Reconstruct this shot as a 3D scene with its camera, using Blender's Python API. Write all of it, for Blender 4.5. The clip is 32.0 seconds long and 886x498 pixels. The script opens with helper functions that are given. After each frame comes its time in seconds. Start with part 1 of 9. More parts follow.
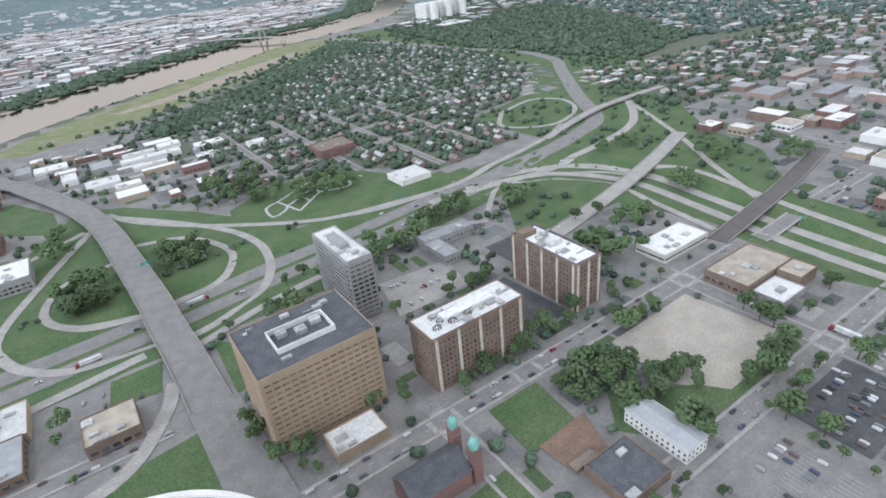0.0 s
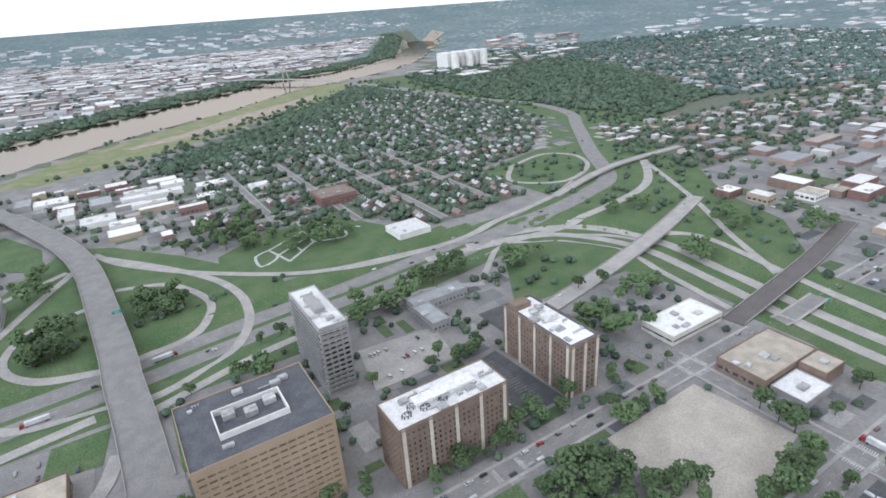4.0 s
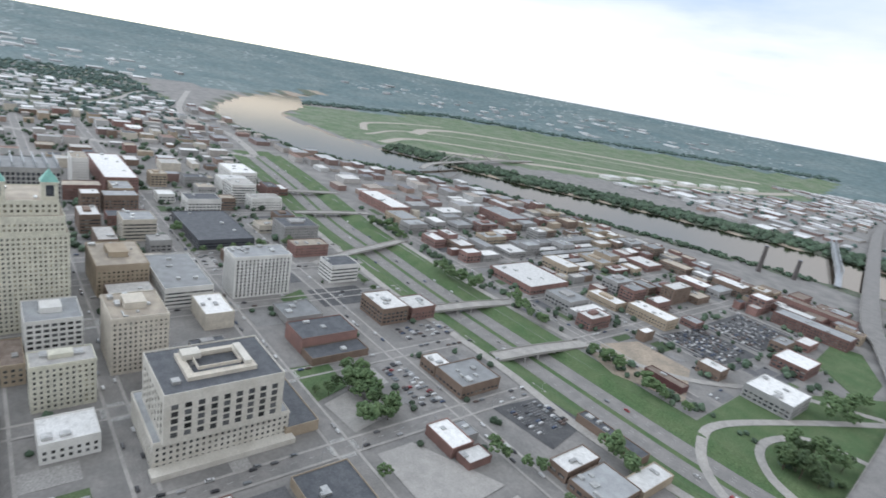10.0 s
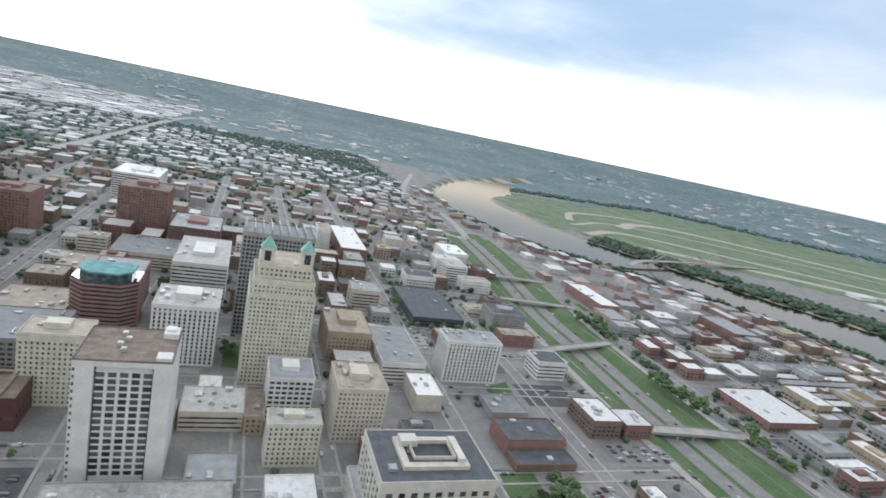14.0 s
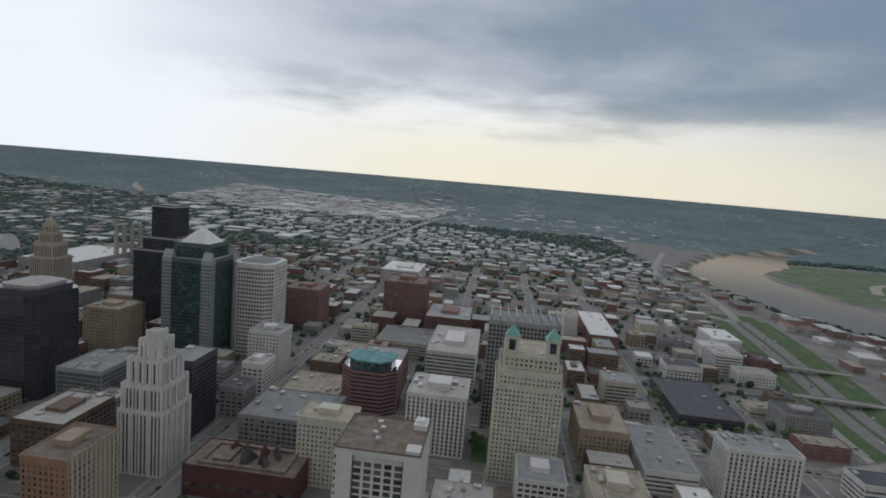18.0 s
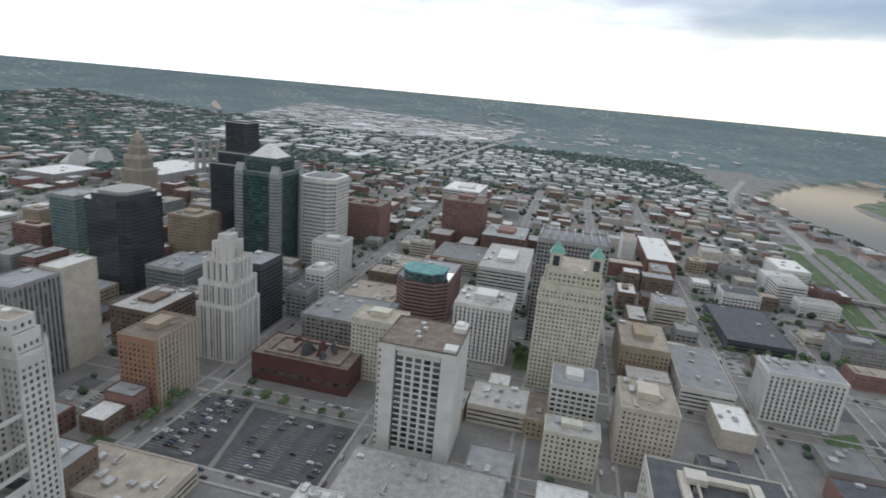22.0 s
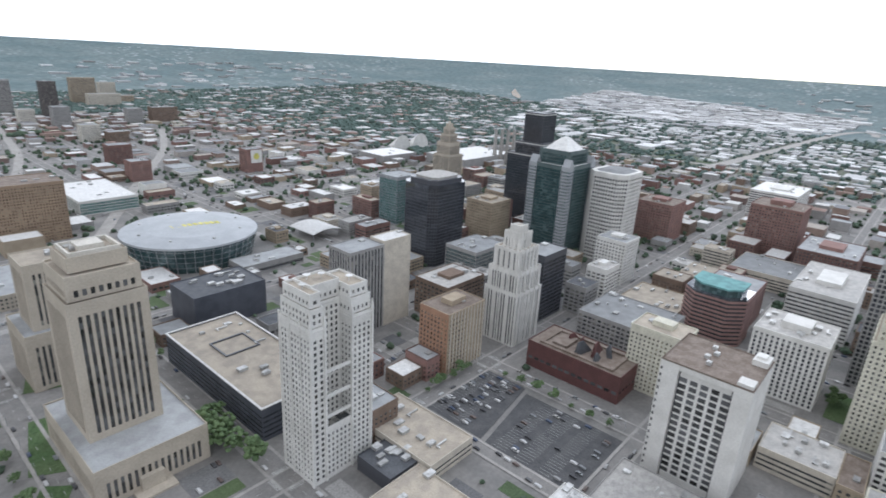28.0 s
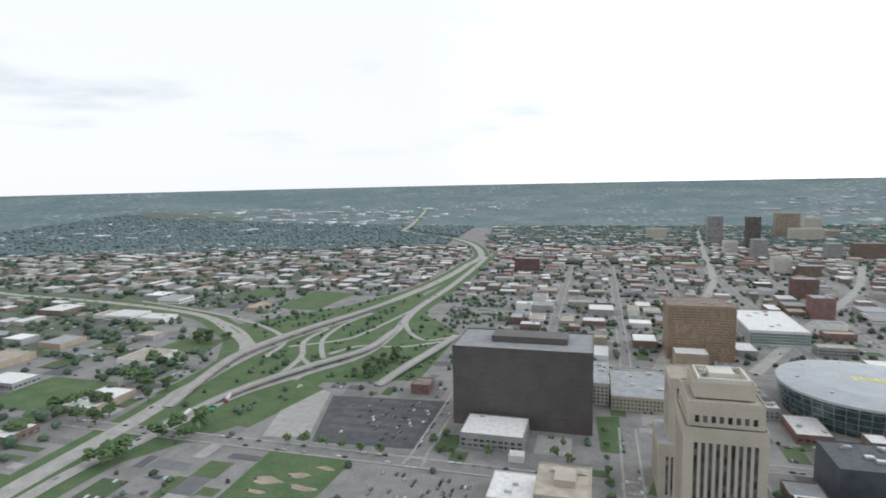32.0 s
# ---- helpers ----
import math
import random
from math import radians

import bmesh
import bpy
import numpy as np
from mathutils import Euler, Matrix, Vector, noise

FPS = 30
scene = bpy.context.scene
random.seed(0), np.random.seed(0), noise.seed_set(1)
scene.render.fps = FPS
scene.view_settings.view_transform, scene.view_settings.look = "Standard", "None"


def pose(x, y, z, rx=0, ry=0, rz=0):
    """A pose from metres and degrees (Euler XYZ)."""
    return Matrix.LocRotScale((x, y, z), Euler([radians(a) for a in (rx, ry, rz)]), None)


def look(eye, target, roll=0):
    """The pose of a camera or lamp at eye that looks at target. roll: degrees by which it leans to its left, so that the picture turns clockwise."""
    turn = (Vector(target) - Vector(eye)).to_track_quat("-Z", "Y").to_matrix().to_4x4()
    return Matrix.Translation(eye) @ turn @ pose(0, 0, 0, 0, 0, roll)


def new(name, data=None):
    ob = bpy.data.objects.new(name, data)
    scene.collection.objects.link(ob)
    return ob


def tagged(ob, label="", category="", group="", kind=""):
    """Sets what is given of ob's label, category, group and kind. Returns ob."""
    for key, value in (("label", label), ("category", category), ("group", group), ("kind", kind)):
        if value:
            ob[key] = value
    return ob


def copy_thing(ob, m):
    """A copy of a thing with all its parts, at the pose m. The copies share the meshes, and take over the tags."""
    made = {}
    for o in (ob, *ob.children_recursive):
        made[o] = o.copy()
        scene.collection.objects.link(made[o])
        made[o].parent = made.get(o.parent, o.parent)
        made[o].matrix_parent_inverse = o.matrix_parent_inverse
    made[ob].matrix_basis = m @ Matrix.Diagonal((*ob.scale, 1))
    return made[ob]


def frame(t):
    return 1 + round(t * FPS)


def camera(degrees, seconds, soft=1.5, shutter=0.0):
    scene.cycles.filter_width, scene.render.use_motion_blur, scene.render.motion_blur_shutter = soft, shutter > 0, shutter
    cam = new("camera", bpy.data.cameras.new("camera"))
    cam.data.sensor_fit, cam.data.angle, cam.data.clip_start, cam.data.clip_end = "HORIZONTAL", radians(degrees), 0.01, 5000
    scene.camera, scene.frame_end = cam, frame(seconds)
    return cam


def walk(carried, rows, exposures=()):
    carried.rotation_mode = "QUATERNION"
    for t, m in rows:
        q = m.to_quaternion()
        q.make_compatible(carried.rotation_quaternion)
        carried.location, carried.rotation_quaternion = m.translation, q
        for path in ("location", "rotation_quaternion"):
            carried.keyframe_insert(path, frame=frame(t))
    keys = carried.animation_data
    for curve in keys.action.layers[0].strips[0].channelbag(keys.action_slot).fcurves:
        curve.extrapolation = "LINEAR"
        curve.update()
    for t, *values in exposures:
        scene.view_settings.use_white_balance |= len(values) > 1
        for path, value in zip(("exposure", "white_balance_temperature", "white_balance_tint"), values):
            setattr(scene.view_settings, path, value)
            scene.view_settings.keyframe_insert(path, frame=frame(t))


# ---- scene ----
cam = camera(76.49, 32.0, soft=1.7, shutter=0.45)
# seconds, place in metres, yaw to the left from north, pitch, lean
PATH = [
    (0, -46.80, -38.78, 230.26, -31.77, -28.36, -6.33),
    (0.5, -41.78, -37.22, 229.78, -31.51, -28.66, -6.98),
    (1, -36.26, -35.72, 229.10, -31.48, -29.04, -7.49),
    (1.5, -30.80, -33.85, 228.67, -31.64, -29.47, -7.72),
    (2, -25.49, -31.02, 228.74, -31.09, -28.74, -7.56),
    (2.5, -20.93, -28.49, 228.52, -30.40, -23.28, -6.94),
    (4.5, -5.89, -16.28, 229.20, -30.33, -24.25, -3.55),
    (5, -3.26, -13.70, 229.35, -30.19, -24.23, -2.81),
    (5.5, -2.67, -10.78, 229.32, -27.93, -23.71, -1.91),
    (6, -3.50, -7.55, 228.88, -15.17, -23.03, -0.74),
    (6.5, -2.16, -4.41, 228.74, 4.60, -21.31, -0.53),
    (7, 0.63, -2.03, 229.22, 21.24, -16.62, 0.88),
    (7.5, 3.35, -0.11, 230.12, 32.56, -15.83, 2.24),
    (8, 3.79, 1.29, 230.20, 37.93, -15.97, 3.90),
    (8.5, 2.72, 1.10, 230.16, 38.61, -15.92, 5.70),
    (9, 0.00, 0.00, 230.00, 40.75, -16.09, 7.43),
    (9.5, -3.26, -1.69, 229.13, 44.41, -16.45, 9.21),
    (10, -6.99, -3.38, 228.34, 48.59, -17.06, 10.55),
    (10.5, -10.98, -4.54, 228.36, 52.69, -17.66, 11.55),
    (11, -14.99, -5.63, 227.83, 55.58, -16.93, 12.30),
    (11.5, -19.02, -7.26, 227.59, 57.83, -16.22, 12.90),
    (12, -22.95, -8.93, 227.10, 59.84, -15.25, 13.23),
    (12.5, -26.88, -10.90, 226.91, 62.51, -14.31, 13.33),
    (13, -30.49, -12.95, 226.73, 64.77, -13.28, 13.12),
    (13.5, -34.76, -15.42, 226.76, 67.01, -12.67, 12.75),
    (14, -38.82, -17.76, 226.54, 69.52, -12.30, 12.00),
    (14.5, -42.75, -19.22, 226.55, 73.02, -11.89, 10.90),
    (16.5, -56.15, -18.38, 225.21, 85.18, -9.69, 6.50),
    (17, -59.53, -16.80, 224.18, 89.07, -9.01, 6.09),
    (17.5, -62.04, -14.74, 222.74, 92.73, -8.42, 5.42),
    (18, -63.49, -12.30, 221.58, 95.61, -7.32, 4.81),
    (18.5, -63.82, -8.85, 220.83, 96.99, -10.10, 4.03),
    (19, -63.03, -5.64, 220.80, 98.09, -10.24, 3.59),
    (19.5, -60.95, -3.00, 220.25, 99.00, -9.05, 3.36),
    (20, -58.74, -0.99, 219.57, 100.32, -7.99, 3.40),
    (20.5, -56.32, 1.26, 218.95, 100.34, -7.04, 3.67),
    (21, -54.03, 3.29, 218.69, 98.78, -12.97, 3.66),
    (21.5, -52.20, 4.43, 219.17, 97.87, -15.30, 4.08),
    (22, -50.92, 5.73, 219.15, 101.99, -15.64, 5.28),
    (22.5, -49.56, 6.74, 219.15, 105.56, -15.90, 6.31),
    (23, -47.68, 7.25, 219.41, 107.98, -16.26, 7.14),
    (23.5, -45.84, 7.57, 220.04, 110.55, -16.80, 7.89),
    (24, -44.52, 7.78, 220.83, 112.21, -17.80, 8.45),
    (24.5, -43.64, 7.31, 221.78, 111.93, -18.62, 8.66),
    (26.5, -43.65, 1.79, 225.24, 110.97, -13.91, 7.32),
    (27, -44.68, 0.51, 225.90, 116.44, -16.01, 6.27),
    (27.5, -47.11, -1.15, 226.16, 123.39, -17.92, 4.93),
    (28, -51.11, -2.83, 225.78, 130.74, -19.03, 3.25),
    (28.5, -54.59, -4.87, 225.46, 133.10, -18.76, 2.36),
    (29, -57.91, -7.30, 225.18, 139.04, -12.81, 0.99),
    (29.5, -60.29, -8.46, 224.41, 144.69, -8.42, -0.01),
    (30, -63.07, -10.12, 224.13, 154.37, -7.14, -1.27),
    (30.5, -65.55, -10.07, 225.29, 170.33, -8.01, -2.48),
    (31, -69.10, -9.87, 226.32, 184.78, -9.14, -2.82),
    (31.5, -72.24, -10.01, 226.19, 190.87, -8.03, -1.89),
    (32, -75.03, -9.85, 225.51, 195.44, -6.87, -1.26),
]


def gaze(x, y, z, yaw, pitch, lean):
    yw, pt = radians(yaw), radians(pitch)
    way = Vector((-math.sin(yw) * math.cos(pt), math.cos(yw) * math.cos(pt), math.sin(pt)))
    return look((x, y, z), Vector((x, y, z)) + way * 100.0, lean)


walk(cam, [(r[0], gaze(*r[1:])) for r in PATH],
     ((0, 0.18, 5650, 11), (5, 0.24, 5650, 12), (6, 0.28, 5550, 11), (7, 0.12, 5700, 9), (9, 0.04, 5700, 9), (14, 0.0, 5750, 9), (16.5, -0.45, 5850, 9), (17, -0.85, 5850, 9), (18, -1.3, 5850, 9), (19, -1.3, 5850, 9), (20, -1.1, 5850, 9), (20.6, -1.2, 5850, 9), (21, -1.2, 5850, 9), (21.5, -0.8, 5850, 9), (22, -0.5, 5800, 9), (22.5, -0.15, 5750, 9), (23, 0.08, 5700, 9), (24, 0.27, 5650, 10), (27, 0.17, 5700, 10), (28, 0.08, 5700, 11), (30, -0.05, 5750, 10), (32, -0.11, 5900, 9)))
# ---- end of path ----

# ---------------------------------------------------------------- sky and sun
def nd(tree, kind, **kw):
    n = tree.nodes.new(kind)
    for k, v in kw.items():
        n.inputs[k].default_value = v
    return n


SUN_YAW, SUN_UP = 92.0, 24.0
world = bpy.data.worlds.new("overcast_evening")
scene.world = world
world.use_nodes = True
wt = world.node_tree
wt.nodes.clear()
sky = wt.nodes.new("ShaderNodeTexSky")
sky.sky_type, sky.sun_disc = "NISHITA", False
sky.sun_elevation, sky.sun_rotation = radians(SUN_UP), radians(-SUN_YAW)
dim = wt.nodes.new("ShaderNodeVectorMath")
dim.operation = "SCALE"
dim.inputs["Scale"].default_value = 0.1
wt.links.new(sky.outputs[0], dim.inputs[0])
tc = wt.nodes.new("ShaderNodeTexCoord")
way = tc.outputs["Generated"]
sep = wt.nodes.new("ShaderNodeSeparateXYZ")
wt.links.new(way, sep.inputs[0])


def sky_math(op, a, b=0.0):
    n = wt.nodes.new("ShaderNodeMath")
    n.operation = op
    for i, v in enumerate((a, b)):
        if isinstance(v, (int, float)):
            n.inputs[i].default_value = v
        else:
            wt.links.new(v, n.inputs[i])
    return n.outputs[0]


def sky_step(value, lo, hi, to_lo=0.0, to_hi=1.0):
    n = wt.nodes.new("ShaderNodeMapRange")
    n.interpolation_type = "SMOOTHSTEP"
    for k, v in (("From Min", lo), ("From Max", hi), ("To Min", to_lo), ("To Max", to_hi)):
        n.inputs[k].default_value = v
    wt.links.new(value, n.inputs["Value"])
    return n.outputs[0]


def towards(vec, lo, hi, to_lo=0.0, to_hi=1.0):
    n = wt.nodes.new("ShaderNodeVectorMath")
    n.operation = "DOT_PRODUCT"
    n.inputs[1].default_value = vec
    wt.links.new(way, n.inputs[0])
    return sky_step(n.outputs["Value"], lo, hi, to_lo, to_hi)


def sky_mix(a, b, f):
    n = wt.nodes.new("ShaderNodeMix")
    n.data_type = "RGBA"
    for k, v in (("A", a), ("B", b), ("Factor", f)):
        if isinstance(v, tuple):
            n.inputs[k].default_value = (*v, 1)
        elif isinstance(v, float):
            n.inputs[k].default_value = v
        else:
            wt.links.new(v, n.inputs[k])
    return n.outputs["Result"]


# clouds lie in a layer, so they flatten towards the horizon
height = sky_math("ADD", sky_math("MAXIMUM", sep.outputs["Z"], 0.0), 0.10)
flat = wt.nodes.new("ShaderNodeCombineXYZ")
wt.links.new(sky_math("DIVIDE", sep.outputs["X"], height), flat.inputs[0])
wt.links.new(sky_math("DIVIDE", sep.outputs["Y"], height), flat.inputs[1])
nz = nd(wt, "ShaderNodeTexNoise", Scale=0.42, Detail=8.0, Roughness=0.55)
wt.links.new(flat.outputs[0], nz.inputs["Vector"])
cloud = nz.outputs[0]
west = towards((-0.86, -0.50, 0.10), 0.22, 0.95)
white = sky_mix((1.135, 1.09, 1.03), (2.35, 2.31, 2.24), west)
streak = sky_math("MULTIPLY", sky_step(cloud, 0.52, 0.68), sky_step(sep.outputs["Z"], 0.03, 0.12))
veil = sky_mix(white, sky_mix((0.64, 0.71, 0.75), (1.25, 1.36, 1.5), west), sky_math("MULTIPLY", streak, 0.72))
# the blue-grey bank hangs in the west-north-west over a clear bright strip
lift_ = sky_math("ADD", sep.outputs["Z"], sky_math("MULTIPLY", sky_math("SUBTRACT", cloud, 0.5), 0.22))
bank = sky_math("MULTIPLY", towards((-0.90, 0.42, 0.14), 0.42, 0.84), sky_step(lift_, 0.085, 0.15))
bank = sky_math("MULTIPLY", bank, sky_step(cloud, 0.30, 0.62, 0.62, 0.98))
dull = sky_mix(veil, sky_mix((0.78, 0.83, 0.90), (0.50, 0.64, 0.79), sky_step(cloud, 0.34, 0.66)), bank)
glow = sky_math("MULTIPLY", towards((-0.98, 0.16, 0.0), 0.70, 1.0), sky_step(sep.outputs["Z"], 0.02, 0.17, 1.0, 0.0))
warm = sky_mix(dull, (2.25, 1.98, 1.40), sky_math("MULTIPLY", glow, 0.85))
both = wt.nodes.new("ShaderNodeMix")
both.data_type = "RGBA"
both.inputs["Factor"].default_value = 0.95
wt.links.new(dim.outputs[0], both.inputs["A"])
wt.links.new(warm, both.inputs["B"])
bg = nd(wt, "ShaderNodeBackground", Strength=1.0)
wt.links.new(both.outputs["Result"], bg.inputs[0])
out = wt.nodes.new("ShaderNodeOutputWorld")
wt.links.new(bg.outputs[0], out.inputs[0])

sun = new("sun", bpy.data.lights.new("sun", "SUN"))
sun.data.energy, sun.data.angle, sun.data.color = 1.1, radians(25), (1.0, 0.95, 0.88)
sy, su = radians(SUN_YAW), radians(SUN_UP)
sun.matrix_world = look((0, 0, 300), Vector((0, 0, 300)) - Vector((-math.sin(sy) * math.cos(su), math.cos(sy) * math.cos(su), math.sin(su))))


# ---------------------------------------------------------------- materials
def mat(name, color, rough=0.85, var=0.18, size=6.0, fine=0.6, metal=0.0, rnd=0.0, island=0.0, second=None, blend=0.5, bump=0.0, spec=0.3):
    """A surface with stains at two scales. rnd: how far objects differ; island: how far loose pieces differ; second: the colour it is mottled with."""
    m = bpy.data.materials.new(name)
    m.use_nodes = True
    t = m.node_tree
    b = t.nodes["Principled BSDF"]
    b.inputs["Roughness"].default_value, b.inputs["Metallic"].default_value = rough, metal
    b.inputs["Specular IOR Level"].default_value = spec
    geo = t.nodes.new("ShaderNodeNewGeometry")
    n1 = nd(t, "ShaderNodeTexNoise", Scale=1.0 / size, Detail=4.0)
    n2 = nd(t, "ShaderNodeTexNoise", Scale=1.0 / fine, Detail=2.0)
    for n in (n1, n2):
        t.links.new(geo.outputs["Position"], n.inputs["Vector"])
    mixc = t.nodes.new("ShaderNodeMix")
    mixc.data_type = "RGBA"
    c2 = second or tuple(c * 0.72 for c in color)
    mixc.inputs["A"].default_value, mixc.inputs["B"].default_value = (*color, 1), (*c2, 1)
    rp = nd(t, "ShaderNodeMapRange")
    for k, v in (("From Min", blend - 0.13), ("From Max", blend + 0.13)):
        rp.inputs[k].default_value = v
    t.links.new(n1.outputs[0], rp.inputs["Value"])
    t.links.new(rp.outputs[0], mixc.inputs["Factor"])
    last = mixc.outputs["Result"]
    hsv = t.nodes.new("ShaderNodeHueSaturation")
    val = nd(t, "ShaderNodeMapRange")
    for k, v in (("From Min", 0.3), ("From Max", 0.7), ("To Min", 1 - var), ("To Max", 1 + var)):
        val.inputs[k].default_value = v
    t.links.new(n2.outputs[0], val.inputs["Value"])
    value = val.outputs[0]
    for amount, src in ((rnd, "obj"), (island, "isl")):
        if amount:
            s = t.nodes.new("ShaderNodeObjectInfo").outputs["Random"] if src == "obj" else geo.outputs["Random Per Island"]
            r = nd(t, "ShaderNodeMapRange")
            for k, v in (("To Min", 1 - amount), ("To Max", 1 + amount)):
                r.inputs[k].default_value = v
            t.links.new(s, r.inputs["Value"])
            mu = t.nodes.new("ShaderNodeMath")
            mu.operation = "MULTIPLY"
            t.links.new(value, mu.inputs[0])
            t.links.new(r.outputs[0], mu.inputs[1])
            value = mu.outputs[0]
    t.links.new(value, hsv.inputs["Value"])
    t.links.new(last, hsv.inputs["Color"])
    t.links.new(hsv.outputs[0], b.inputs["Base Color"])
    if bump:
        bp = nd(t, "ShaderNodeBump", Strength=bump, Distance=0.3)
        t.links.new(n2.outputs[0], bp.inputs["Height"])
        t.links.new(bp.outputs[0], b.inputs["Normal"])
    return m


def glass_mat(name, color, light, rough=0.12, share=0.62, cell=(3.3, 3.3, 3.6)):
    """Dark window glass in which some panes have pale blinds behind them."""
    m = mat(name, color, rough, 0.1, 9.0, 2.0, spec=0.7)
    t = m.node_tree
    b = t.nodes["Principled BSDF"]
    src = b.inputs["Base Color"].links[0].from_socket
    geo = t.nodes.new("ShaderNodeNewGeometry")
    snap = t.nodes.new("ShaderNodeVectorMath")
    snap.operation = "SNAP"
    snap.inputs[1].default_value = cell
    off = t.nodes.new("ShaderNodeVectorMath")
    off.inputs[1].default_value = (0.37, 0.41, 0.23)
    wn = t.nodes.new("ShaderNodeTexWhiteNoise")
    t.links.new(geo.outputs["Position"], off.inputs[0])
    t.links.new(off.outputs[0], snap.inputs[0])
    t.links.new(snap.outputs[0], wn.inputs["Vector"])
    rp = nd(t, "ShaderNodeMapRange")
    for k, v in (("From Min", share), ("From Max", 1.0)):
        rp.inputs[k].default_value = v
    t.links.new(wn.outputs["Value"], rp.inputs["Value"])
    mx = t.nodes.new("ShaderNodeMix")
    mx.data_type = "RGBA"
    mx.inputs["B"].default_value = (*light, 1)
    t.links.new(rp.outputs[0], mx.inputs["Factor"])
    t.links.new(src, mx.inputs["A"])
    t.links.new(mx.outputs["Result"], b.inputs["Base Color"])
    return m


def mixed(name, colors, var=0.12, rough=0.85):
    """Loose pieces of one mesh, each in one of the given colours."""
    m = mat(name, (1, 1, 1), rough, var, 9.0, 1.2, second=(0.86, 0.86, 0.86))
    t = m.node_tree
    b = t.nodes["Principled BSDF"]
    ramp = t.nodes.new("ShaderNodeValToRGB")
    ramp.color_ramp.interpolation = "CONSTANT"
    while len(ramp.color_ramp.elements) < len(colors):
        ramp.color_ramp.elements.new(0.5)
    for i, c in enumerate(colors):
        ramp.color_ramp.elements[i].position, ramp.color_ramp.elements[i].color = i / len(colors), (*c, 1)
    geo = t.nodes.new("ShaderNodeNewGeometry")
    t.links.new(geo.outputs["Random Per Island"], ramp.inputs[0])
    mx = t.nodes.new("ShaderNodeMix")
    mx.data_type, mx.blend_type = "RGBA", "MULTIPLY"
    mx.inputs["Factor"].default_value = 1.0
    src = b.inputs["Base Color"].links[0].from_socket
    t.links.new(src, mx.inputs["A"])
    t.links.new(ramp.outputs[0], mx.inputs["B"])
    t.links.new(mx.outputs["Result"], b.inputs["Base Color"])
    return m


